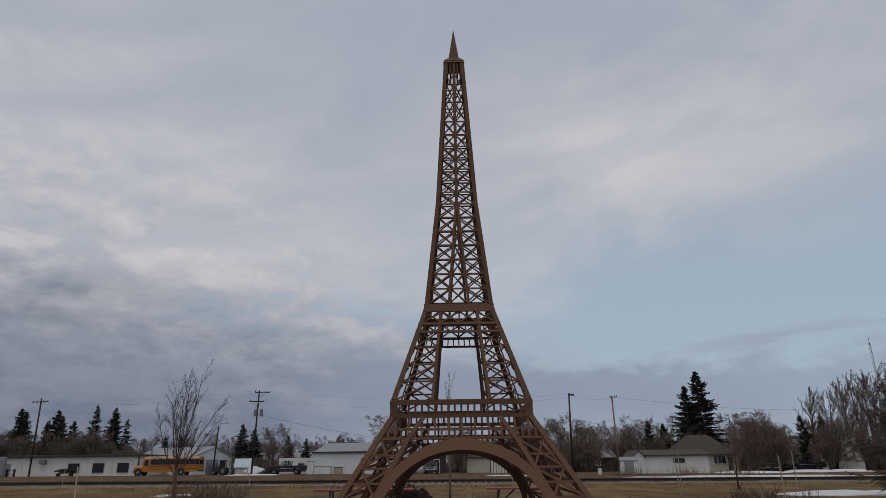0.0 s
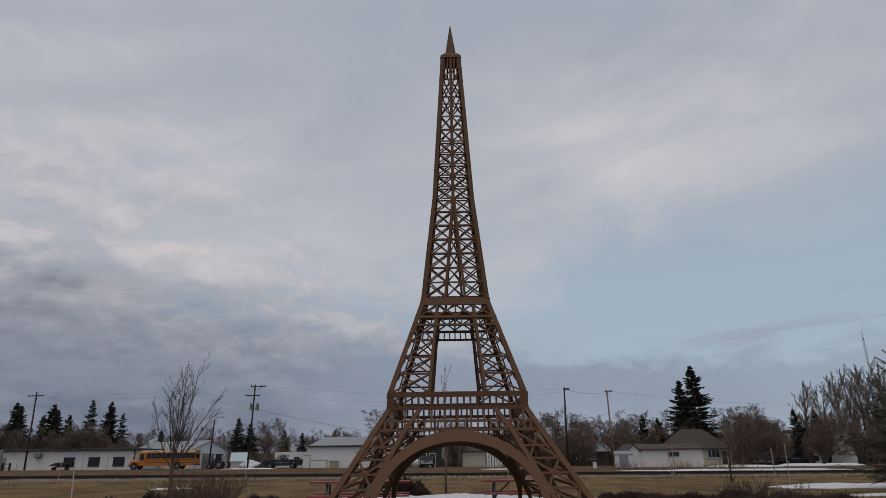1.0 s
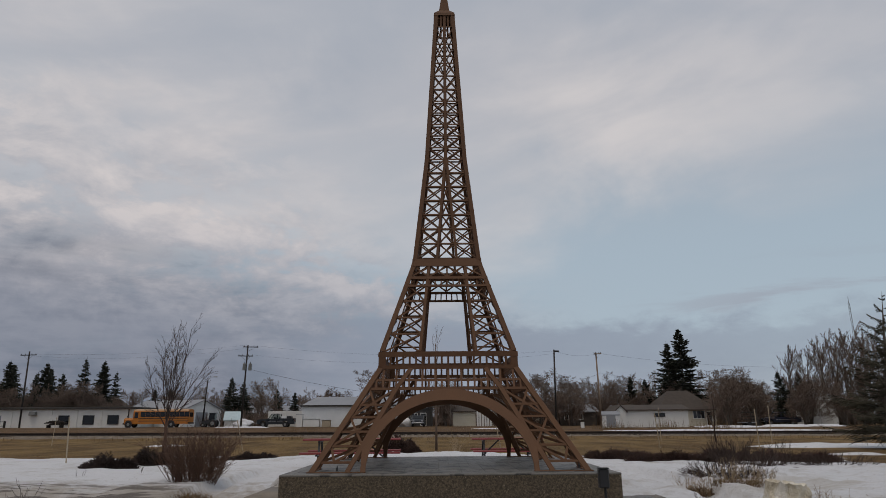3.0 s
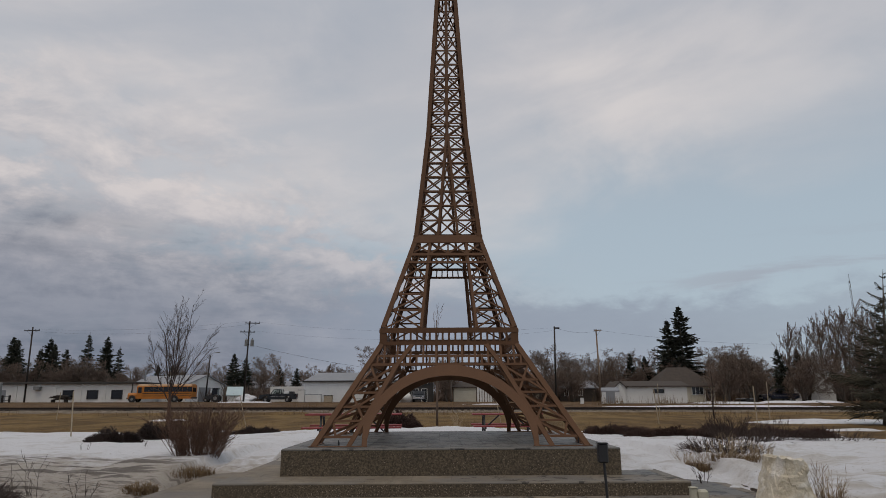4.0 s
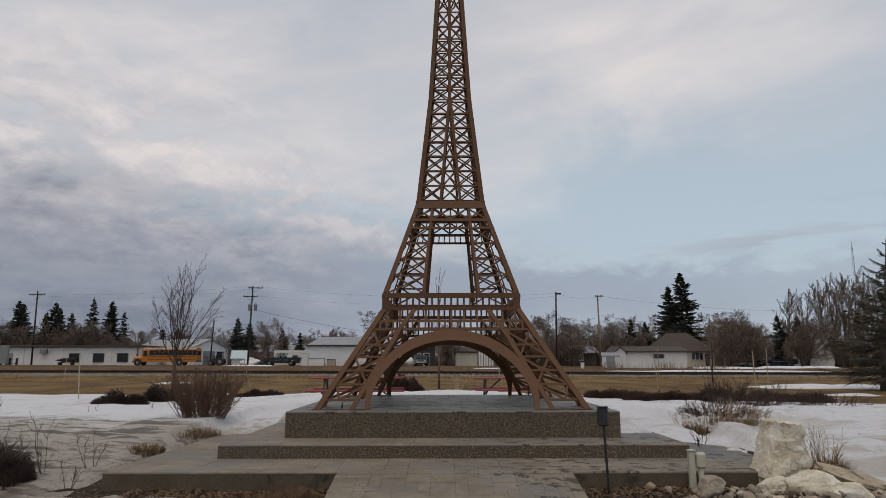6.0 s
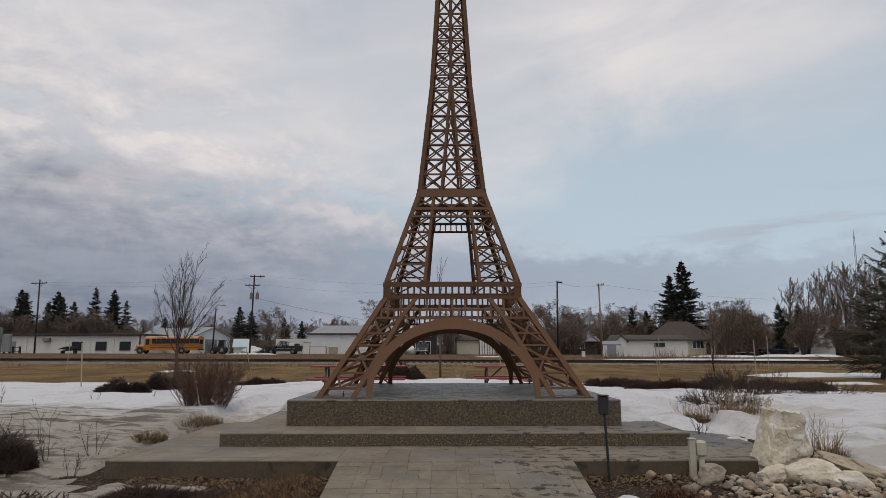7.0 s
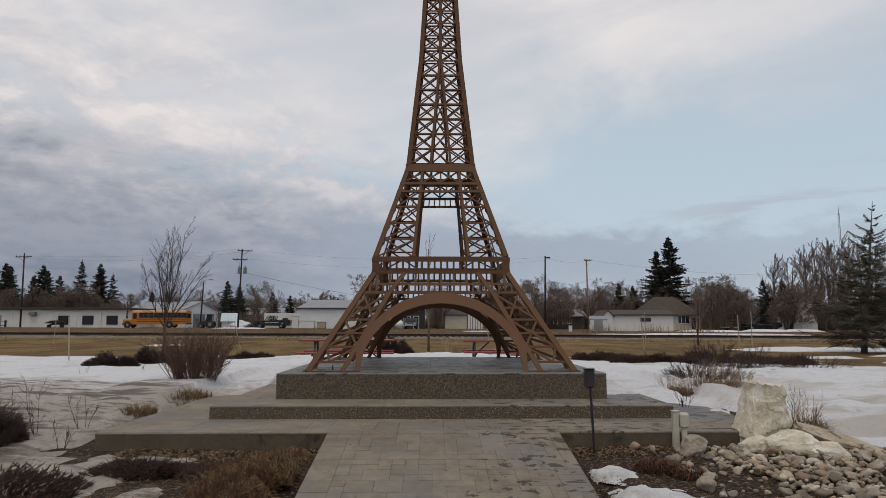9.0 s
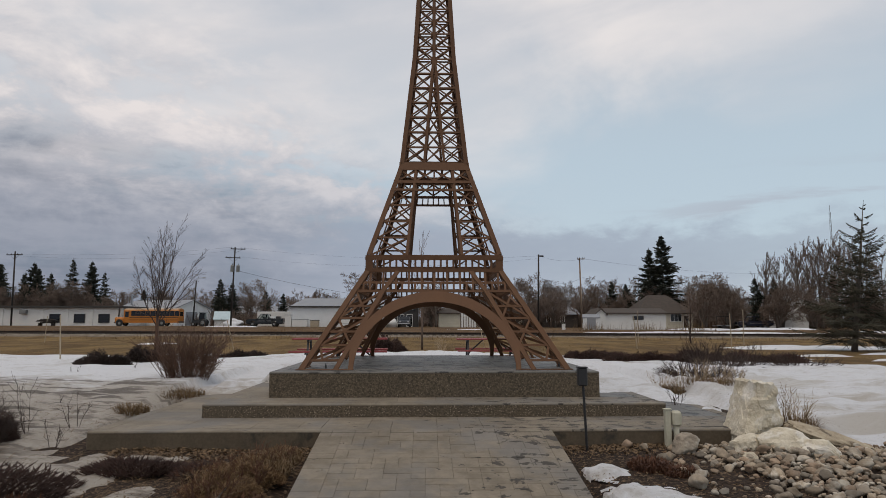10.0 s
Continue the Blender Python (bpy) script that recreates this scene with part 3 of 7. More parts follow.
def terrace(name, half, front, top, bottom, label, rim_mat, wall_mat=None):
    """A square step, its front edge at y = -front."""
    mid, deep = (half - front) / 2, half + front
    ob = new(name, Mesher().box((0, mid, (top - 0.010 + bottom) / 2), (2 * half, deep, top - 0.010 - bottom), None, 0.012).mesh(name, wall_mat or M_AGG))
    tagged(ob, label, "steps", kind="structure")
    w_ = 0.16
    for y in (-front + w_ / 2, half - w_ / 2):
        part("rim", Mesher().box((0, y, top - 0.017), (2 * half + 0.004, w_ + 0.004, 0.034), None, 0.012).mesh("rim", rim_mat), ob, "smooth grey concrete rim")
    for x in (-half + w_ / 2, half - w_ / 2):
        part("rim", Mesher().box((x, mid, top - 0.018), (w_ + 0.004, deep - 2 * w_ - 0.006, 0.034), None, 0.012).mesh("rim", rim_mat), ob, "smooth grey concrete rim")
    return ob


plinth = terrace("plinth", 2.342, 2.342, TOP, 0.0, "square plinth of exposed-aggregate concrete with a paved top", M_WETSLAB)
step_upper = terrace("step_upper", 3.02, 3.07, MID, -0.05, "wide aggregate concrete step round the plinth, wet in places", M_SLAB)
step_lower = terrace("step_lower", 3.95, 4.10, LOW, -0.25, "low plain stained concrete step at the end of the path", M_SLAB, M_RISER)

RAMP = 0.152
PATH_X0, PATH_X1, PATH_Y1 = -1.315, 1.30, -6.58


def path_z(y):
    return max(LOW + (y + 4.2) * RAMP, -0.19) if y < -4.2 else LOW


bed = Mesher()
ys = (-4.105, -4.2, PATH_Y1, -14.0)
for a, b in zip(ys, ys[1:]):
    za, zb = path_z(a) - 0.0045, path_z(b) - 0.0045
    bed.add([(x, y, z - d) for d in (0, 0.3) for x, y, z in ((PATH_X0, a, za), (PATH_X1, a, za), (PATH_X1, b, zb), (PATH_X0, b, zb))],
            [(0, 3, 2, 1), (0, 1, 5, 4), (1, 2, 6, 5), (2, 3, 7, 6), (3, 0, 4, 7), (4, 5, 6, 7)])
footpath = tagged(new("footpath", bed.mesh("footpath", M_JOINT)), "ramped path of grey stamped concrete with damp patches", "path", kind="structure")


# ---- lattice tower ----
TOWER = thing("lattice_tower", pose(0, 0, TOP), "tall brown painted steel model of a lattice tower on a plinth", "tower")
BAR = Mesher().box((0, 0, 0), (1, 1, 1)).mesh("bar", M_TOWER)


def bar(name, parent, a, b, wide, thick, out_dir):
    """A flat bar from a to b; out_dir is the face's outward way."""
    a, b = Vector(a), Vector(b)
    d = b - a
    x = d.normalized()
    z = Vector(out_dir)
    z = (z - x * z.dot(x)).normalized()
    y = z.cross(x)
    m = Matrix((x * d.length, y * wide, z * thick)).transposed().to_4x4()
    m.translation = (a + b) / 2
    return part(name, BAR, parent, "", m)


def solid_bar(me, a, b, wide, thick, out_dir):
    a, b = Vector(a), Vector(b)
    d = b - a
    x = d.normalized()
    z = Vector(out_dir)
    z = (z - x * z.dot(x)).normalized()
    y = z.cross(x)
    me.box((a + b) / 2, (d.length, wide, thick), Matrix((x, y, z)).transposed(), 0.003)


W_Z = (0.0, 1.53, 1.531, 1.79, 1.791, 3.36, 3.48, 5.45, 8.72)
W_W = (2.012, 1.13, 1.13, 1.13, 1.116, 0.616, 0.592, 0.392, 0.204)
IN_Z = (0.0, 1.193, 1.515, 1.79, 2.96, 3.41, 3.42, 5.45)
IN_W = (1.465, 0.825, 0.60, 0.455, 0.35, 0.31, 0.178, 0.0)


def wid(z):
    return float(np.interp(z, W_Z, W_W))


def inner(z):
    return float(np.interp(z, IN_Z, IN_W))


def turn(k):
    return Matrix.Rotation(k * math.pi / 2, 3, "Z")


def on_face(k, u, z, inset=0.0):
    return turn(k) @ Vector((u, -(wid(z) - inset), z))


def out_of(k):
    return turn(k) @ Vector((0, -1, 0.3))


T_ = 0.022


# legs below the first deck: one for each corner, seen on two faces each
LEG_BAYS = (0.134, 0.353, 0.554, 0.761, 0.947, 1.193)
for c in range(4):
    leg = Mesher()
    faces_ = ((c, -1), ((c - 1) % 4, 1))
    for k, s in faces_:
        solid_bar(leg, on_face(k, s * (wid(0) - 0.045), 0, T_ / 2), on_face(k, s * (1.13 - 0.045), 1.53, T_ / 2), 0.076, T_, out_of(k))
        for z0, z1 in ((0, 1.193), (1.193, 1.53)):
            solid_bar(leg, on_face(k, s * inner(z0), z0, T_ / 2 + 0.003), on_face(k, s * inner(z1), z1, T_ / 2 + 0.003), 0.068, T_, out_of(k))
    leg_ob = part("leg", leg.mesh("leg", M_TOWER), TOWER)
    for k, s in faces_:
        bar("post", leg_ob, on_face(k, s * 1.24, 0, 0.02), on_face(k, s * 1.235, 0.36, 0.02), 0.074, T_, out_of(k))
        for z in LEG_BAYS[:-1]:
            bar("rung", leg_ob, on_face(k, s * (wid(z) - 0.06), z, 0.026), on_face(k, s * (inner(z) - 0.01), z, 0.026), 0.034, 0.016, out_of(k))
        # the lowest bay holds a V, the two above it an X each
        z0, z1 = LEG_BAYS[0], LEG_BAYS[1]
        mid = (wid(z0) + inner(z0)) / 2
        for u in (wid(z1) - 0.08, inner(z1)):
            bar("brace", leg_ob, on_face(k, s * u, z1, 0.034), on_face(k, s * mid, z0, 0.034), 0.034, 0.014, out_of(k))
        for z0, z1 in ((LEG_BAYS[1], LEG_BAYS[3]), (LEG_BAYS[3], LEG_BAYS[5])):
            bar("brace", leg_ob, on_face(k, s * (wid(z0) - 0.08), z0, 0.032), on_face(k, s * inner(z1), z1, 0.032), 0.034, 0.014, out_of(k))
            bar("brace", leg_ob, on_face(k, s * inner(z0), z0, 0.038), on_face(k, s * (wid(z1) - 0.08), z1, 0.038), 0.034, 0.014, out_of(k))
    # inside members of the hollow leg
    q = turn(c)
    for z0, z1 in zip(LEG_BAYS, LEG_BAYS[1:]):
        p0, p1 = q @ Vector((-inner(z0), -inner(z0), z0)), q @ Vector((-inner(z1), -inner(z1), z1))
        bar("inner_post", leg_ob, p0, p1, 0.06, 0.05, q @ Vector((1, 0, 0)))
        e0, e1 = q @ Vector((-inner(z0), -wid(z0) + 0.05, z0)), q @ Vector((-wid(z1) + 0.05, -inner(z1), z1))
        bar("brace", leg_ob, e0, p1, 0.04, 0.014, q @ Vector((1, 0, 0)))
        bar("brace", leg_ob, q @ Vector((-wid(z0) + 0.05, -inner(z0), z0)), p1, 0.04, 0.014, q @ Vector((0, 1, 0)))
    cx = q @ Vector((-1.615, -1.615, 0))
    for r_, o_ in ((q, Vector((0, -0.38, 0.006))), (q @ turn(-1), Vector((0, -0.38, 0.006)))):
        plate = Mesher().box((0, 0, 0), (0.84, 0.09, 0.012), None, 0.003).mesh("foot_plate", M_TOWER)
        m4 = r_.to_4x4()
        m4.translation = cx + r_ @ o_
        part("foot_plate", plate, leg_ob, "", m4)
    bolt = Mesher().tube([(0, 0, 0.0), (0, 0, 0.05), (0, 0, 0.05), (0, 0, 0.075)], [0.013, 0.013, 0.008, 0.006], 8).mesh("bolt", M_DARK)
    part("bolt", bolt, leg_ob, "black anchor bolt", Matrix.Translation(cx + q @ Vector((0, -0.3, 0.016))))


# arches, one on each face
def arch_mesh():
    me = Mesher()
    n = 48
    ring = []
    for i in range(n + 1):
        t = 0.24 + (math.pi - 0.48) * i / n
        cs, sn = math.cos(t), math.sin(t)
        ring.append((-1.21 * cs, 1.017 * sn, -1.315 * cs, 1.188 * sn))
    ring = [(-1.203, 0.1, -1.277, 0.12)] + ring + [(1.203, 0.1, 1.277, 0.12)]
    n += 2
    for d in (0.0, 0.05):
        for ui, zi, uo, zo in ring:
            me.v.append((ui, -(wid(zi) - d), zi))
            me.v.append((uo, -(wid(zo) - d), zo))
    k = 2 * (n + 1)
    for i in range(n):
        a = 2 * i
        me.f += [(a, a + 2, a + 3, a + 1), (k + a, k + a + 1, k + a + 3, k + a + 2), (a, k + a, k + a + 2, a + 2), (a + 1, a + 3, k + a + 3, k + a + 1)]
    me.f += [(0, 1, k + 1, k), (2 * n, k + 2 * n, k + 2 * n + 1, 2 * n + 1)]
    return me.mesh("arch", M_TOWER)


ARCH = arch_mesh()
for k in range(4):
    part("arch", ARCH, TOWER, "", turn(k).to_4x4())

# first deck with its balustrade, and the grille under it
deck = Mesher()
for k in range(4):
    e = 1.13 if k % 2 == 0 else 1.106
    q = Mesher().prism([(-e, 1.708), (e, 1.708), (e, 1.755), (e - 0.03, 1.792), (0.03 - e, 1.792), (-e, 1.755)], 1, -1.13, -1.106)
    deck.add([turn(k) @ Vector(p) for p in q.v], q.f)
deck_1 = part("first_deck", deck.mesh("first_deck", M_TOWER), TOWER)
for k in range(4):
    flat_out = turn(k) @ Vector((0, -1, 0))
    e = 1.13 if k % 2 == 0 else 1.106
    bar("band", deck_1, on_face(k, -e, 1.54, 0.012), on_face(k, e, 1.54, 0.012), 0.06, 0.024, flat_out)
    for s in (-1, 1):
        bar("corner_plate", deck_1, on_face(k, s * 1.062, 1.531, 0.016), on_face(k, s * 1.062, 1.725, 0.016), 0.11, 0.02, flat_out)
    for z in (1.333, 1.193):
        bar("rail", deck_1, on_face(k, -wid(z) + 0.1, z, 0.034), on_face(k, wid(z) - 0.1, z, 0.034), 0.04, 0.018, out_of(k))
for k in range(4):
    for i in range(-10, 11):
        u = i * 0.1035
        bar("baluster", deck_1, on_face(k, u, 1.56, 0.016), on_face(k, u, 1.71, 0.016), 0.032, 0.016, turn(k) @ Vector((0, -1, 0)))
        if i % 2 == 0:
            bar("baluster", deck_1, on_face(k, u, 1.34, 0.044), on_face(k, u, 1.52, 0.03), 0.036, 0.014, out_of(k))
    for i in range(-11, 12):
        bar("baluster", deck_1, on_face(k, i * 0.1035, 1.19, 0.044), on_face(k, i * 0.1035, 1.335, 0.03), 0.03, 0.014, out_of(k))

# legs between the decks
UP = (1.79, 2.094, 2.38, 2.676, 2.965, 3.36)
for c in range(4):
    leg = Mesher()
    faces_ = ((c, -1), ((c - 1) % 4, 1))
    for k, s in faces_:
        solid_bar(leg, on_face(k, s * (wid(1.80) - 0.042), 1.80, T_ / 2), on_face(k, s * (wid(3.38) - 0.040), 3.38, T_ / 2), 0.078, T_, out_of(k))
        for z0, z1 in ((1.79, 2.96), (2.96, 3.40)):
            solid_bar(leg, on_face(k, s * inner(z0), z0, T_ / 2 + 0.003), on_face(k, s * inner(z1), z1, T_ / 2 + 0.003), 0.048, T_, out_of(k))
    leg_ob = part("upper_leg", leg.mesh("upper_leg", M_TOWER), TOWER)
    for k, s in faces_:
        for z0, z1 in zip(UP[:-1], UP[1:-1]):
            bar("brace", leg_ob, on_face(k, s * (wid(z1) - 0.07), z1, 0.026), on_face(k, s * inner(z1), z1, 0.026), 0.030, 0.014, out_of(k))
            bar("brace", leg_ob, on_face(k, s * (wid(z0) - 0.08), z0, 0.03), on_face(k, s * inner(z1), z1, 0.03), 0.027, 0.012, out_of(k))
            bar("brace", leg_ob, on_face(k, s * inner(z0), z0, 0.036), on_face(k, s * (wid(z1) - 0.08), z1, 0.036), 0.027, 0.012, out_of(k))
    q = turn(c)
    for z0, z1 in zip(UP[:-1], UP[1:]):
        bar("inner_post", leg_ob, q @ Vector((-inner(z0), -inner(z0), z0)), q @ Vector((-inner(z1), -inner(z1), z1)), 0.03, 0.03, q @ Vector((1, 0, 0)))

# second deck: solid band, crossed panels, small balustrade
deck = Mesher()
for k in range(4):
    solid_bar(deck, on_face(k, -wid(3.4), 3.40, 0.008), on_face(k, wid(3.4), 3.40, 0.008), 0.155, 0.024, out_of(k))
deck_2 = part("second_deck", deck.mesh("second_deck", M_TOWER), TOWER)
for k in range(4):
    for z, h in ((3.105, 0.05), (2.955, 0.04)):
        bar("rail", deck_2, on_face(k, -wid(z), z, 0.008), on_face(k, wid(z), z, 0.008), h, 0.024, out_of(k))
for k in range(4):
    for i in range(4):
        a, b = -1 + i / 2, -1 + (i + 1) / 2
        for z0, z1 in ((3.13, 3.33), (3.33, 3.13)):
            bar("brace", deck_2, on_face(k, a * (wid(z0) - 0.05), z0, 0.026), on_face(k, b * (wid(z1) - 0.05), z1, 0.026), 0.028, 0.012, out_of(k))
        bar("brace", deck_2, on_face(k, a * (wid(3.13) - 0.05), 3.13, 0.032), on_face(k, a * (wid(3.33) - 0.05), 3.33, 0.032), 0.028, 0.012, out_of(k))
    for i in range(1, 14):
        u = -1 + 2 * i / 14
        bar("baluster", deck_2, on_face(k, u * wid(2.97), 2.97, 0.026), on_face(k, u * wid(3.09), 3.09, 0.026), 0.022, 0.012, out_of(k))

# shaft
shaft = Mesher()
for k in range(4):
    solid_bar(shaft, on_face(k, 0, 5.40, 0.016), on_face(k, 0, 8.70, 0.016), 0.055, 0.02, out_of(k))
shaft_ob = part("shaft", shaft.mesh("shaft", M_TOWER), TOWER)
for k in range(4):
    for s in (-1, 1):
        bar("centre_member", shaft_ob, on_face(k, s * inner(3.44), 3.44, 0.016), on_face(k, s * 0.015, 5.45, 0.016), 0.045, 0.02, out_of(k))
        for z0, z1 in ((3.44, 5.45), (5.45, 8.72)):
            bar("corner_member", shaft_ob, on_face(k, s * (wid(z0) - 0.0375), z0, T_ / 2), on_face(k, s * (wid(z1) - 0.0375), z1, T_ / 2), 0.075, T_, out_of(k))
LEV = [3.48 + 1.97 * i / 7 for i in range(8)] + [5.696, 5.942, 6.187, 6.433, 6.69, 6.938, 7.25, 7.545, 7.988, 8.40]
for k in range(4):
    for z0, z1 in zip(LEV, LEV[1:]):
        bar("brace", shaft_ob, on_face(k, -wid(z1) + 0.03, z1, 0.026), on_face(k, wid(z1) - 0.03, z1, 0.026), 0.03, 0.012, out_of(k))
        for s in (-1, 1):
            bar("brace", shaft_ob, on_face(k, s * (wid(z0) - 0.05), z0, 0.03), on_face(k, s * inner(z1), z1, 0.03), 0.026, 0.01, out_of(k))
            bar("brace", shaft_ob, on_face(k, s * inner(z0), z0, 0.036), on_face(k, s * (wid(z1) - 0.05), z1, 0.036), 0.026, 0.01, out_of(k))
        if z0 < 4.9:
            bar("brace", shaft_ob, on_face(k, -inner(z0), z0, 0.03), on_face(k, inner(z1), z1, 0.03), 0.024, 0.01, out_of(k))
            bar("brace", shaft_ob, on_face(k, inner(z0), z0, 0.036), on_face(k, -inner(z1), z1, 0.036), 0.024, 0.01, out_of(k))

# cabin with upright slots, cap and spire
cabin = Mesher()
for k in range(4):
    for u in (-0.65, -0.33, 0.33, 0.65):
        solid_bar(cabin, on_face(k, u * wid(8.4), 8.38, 0.02), on_face(k, u * wid(8.72), 8.72, 0.02), 0.036, 0.014, out_of(k))
    solid_bar(cabin, on_face(k, -wid(8.69), 8.69, 0.005), on_face(k, wid(8.69), 8.69, 0.005), 0.06, 0.016, out_of(k))
part("cabin", cabin.mesh("cabin", M_TOWER), TOWER)
cap_top = Mesher()
cap_top.add([(s * a, t * a, z) for z, a in ((8.70, 0.203), (8.72, 0.207), (8.845, 0.104), (9.605, 0.004)) for s, t in ((-1, -1), (1, -1), (1, 1), (-1, 1))],
            [(0, 3, 2, 1)] + [(4 * j + i, 4 * j + (i + 1) % 4, 4 * j + 4 + (i + 1) % 4, 4 * j + 4 + i) for j in range(3) for i in range(4)] + [(12, 13, 14, 15)])
part("spire", cap_top.mesh("spire", M_TOWER), TOWER)


# ---- snow ----
def cover(x, y):
    """The top of what the snow lies on."""
    z = land(x, y)
    r = max(abs(x), abs(y))
    if r < 5.5 and y > -3.2:
        z = max(z, float(np.interp(r, (0, 3.0, 3.15, 3.93, 4.1), (0.343, 0.343, 0.177, 0.172, 0.0))))
    return z


def snow_amount(x, y):
    back = float(np.interp(x, (-30, -15, -8, 0, 5, 9, 12, 16), (14, 13, 12, 12, 9.2, 7.3, 4.9, 4.1)))
    if x < -4.15:
        front = -8.0
    elif x < -1.7 and y < -4.1:
        front, back = -8.0, -4.25
    elif x < -2.3:
        front = -1.3
    elif x < 2.3:
        front = 2.5
    elif x < 4.4:
        front = -1.5 - 0.3 * (x - 2.3)
    else:
        front = -4.2 - 0.4 * (x - 4.4)
    d = min(back - y, y - front, 1.2)
    n1 = noise.noise((x * 0.55, y * 0.55, 7)) + 0.5 * noise.noise((x * 1.7, y * 1.7, 1))
    d += 0.7 * n1
    if x < -1.9 and y < 0.5:
        k = min(1.0, max(0.0, (-0.6 - y) / 3))
        d = d * (1 - 0.8 * k) + k * (0.17 + 0.45 * noise.noise((x * 1.5, y * 2.4, 5)) + 0.35 * noise.noise((x * 4.5, y * 6.0, 8)))
        if x > -4.15 and y > -4.3:
            d -= 0.8
        if x > -2.75:
            d -= (x + 2.75) * 2.2
    return d


def snow_z(x, y):
    d = snow_amount(x, y)
    h = max(-0.10, min(0.12, d * 0.14 - 0.015))
    if x < -1.9 and y < 0.5 and h > 0:
        h *= 1 - 0.45 * min(1.0, (0.5 - y) / 2)
    drift = 0.18 * math.exp(-((y - 10.8) / 2.0) ** 2) * max(0.0, 1 - (x / 7) ** 2) if abs(x) < 7 else 0.0
    hollow = 0.05 * math.exp(-((x - 4.75) / 0.8) ** 2 - ((y + 0.7) / 0.7) ** 2)
    return cover(x, y) + h + drift - hollow + (0.085 if x > 3 and y < 4 else 0.04) * noise.noise((x * 2.3, y * 2.3, 4)) + 0.035 * noise.noise((x * 0.9, y * 0.9, 9)) + 0.02 * noise.noise((x * 5, y * 7, 2))


def snow_keep(q):
    return max(snow_amount(p[0], p[1]) for p in q) > -0.3 and not (q[0][1] < -4.3 and -1.9 < q[0][0] < 1.5)


xs = graded(-34, 34, -7, 8, 0.12, 1.1)
ys_ = graded(-9, 16, -8, 3.5, 0.12, 1.06)
snow = new("snow_cover", sheet("snow_cover", xs, ys_, snow_z, M_SNOW, snow_keep))
tagged(snow, "old melting snow with dirty crust over the lawn and beds", "snow", kind="structure")


def snow_patch(cx, cy, rx, ry, seed, thick=0.06):
    def amount(x, y):
        r = math.hypot((x - cx) / rx, (y - cy) / ry)
        k = 1.6 / max(rx, ry, 0.4)
        return 1 - r + 0.45 * noise.noise((x * k * 1.3, y * k * 2.2, seed)) + 0.12 * noise.noise((x * k * 4, y * k * 5, seed + 3))

    n = 60
    sx = [cx + rx * 1.7 * (2 * i / n - 1) for i in range(n + 1)]
    sy = [cy + ry * 1.7 * (2 * i / n - 1) for i in range(n + 1)]
    me = sheet("snow_patch", sx, sy, lambda x, y: land(x, y) + max(-0.04, min(thick, amount(x, y) * thick * 2.2 - 0.012)), M_SNOW, lambda q: max(amount(p[0], p[1]) for p in q) > -0.1)
    return tagged(new("snow_patch", me), "thin melting patch of old snow on bare ground", "snow", "melting snow patches", "structure")


for a in ((18.9, 20.6, 4.2, 3.0, 1, 0.09), (27.5, 22.5, 4.0, 1.2, 2), (14.5, 12.5, 1.7, 0.5, 3), (12.2, 10.4, 1.0, 0.35, 4), (19.0, 14.0, 2.2, 0.5, 5), (-16.2, 28.0, 1.1, 1.3, 6),
          (1.67, -5.10, 0.22, 0.22, 7, 0.05), (1.80, -5.95, 0.46, 0.36, 8, 0.06), (6.0, 13.0, 1.2, 0.5, 10), (9.0, 12.5, 1.0, 0.45, 11), (30, 62, 14, 2.2, 12, 0.12),
          (39.0, 80, 4.5, 2.6, 31, 0.22), (49.0, 84, 3.4, 2.6, 32, 0.3), (55.5, 86, 3.2, 2.4, 33, 0.3), (58, 66, 9, 2.5, 13, 0.15), (-30, 90, 5, 1.2, 14, 0.15), (7, 72, 3.5, 0.8, 15, 0.1), (52, 55, 8, 1.0, 16, 0.1), (11.2, 8.6, 1.3, 0.22, 17), (15.6, 9.3, 1.5, 0.2, 18), (10.0, 10.2, 0.9, 0.2, 19), (-9.5, 14.2, 1.6, 0.2, 20)):
    snow_patch(*a)


# ---- plants ----
def rand_dir(rnd, d, spread):
    v = Vector((rnd.gauss(0, 1), rnd.gauss(0, 1), rnd.gauss(0, 1)))
    v = (v - d * v.dot(d)).normalized()
    return (d * math.cos(spread) + v * math.sin(spread)).normalized()


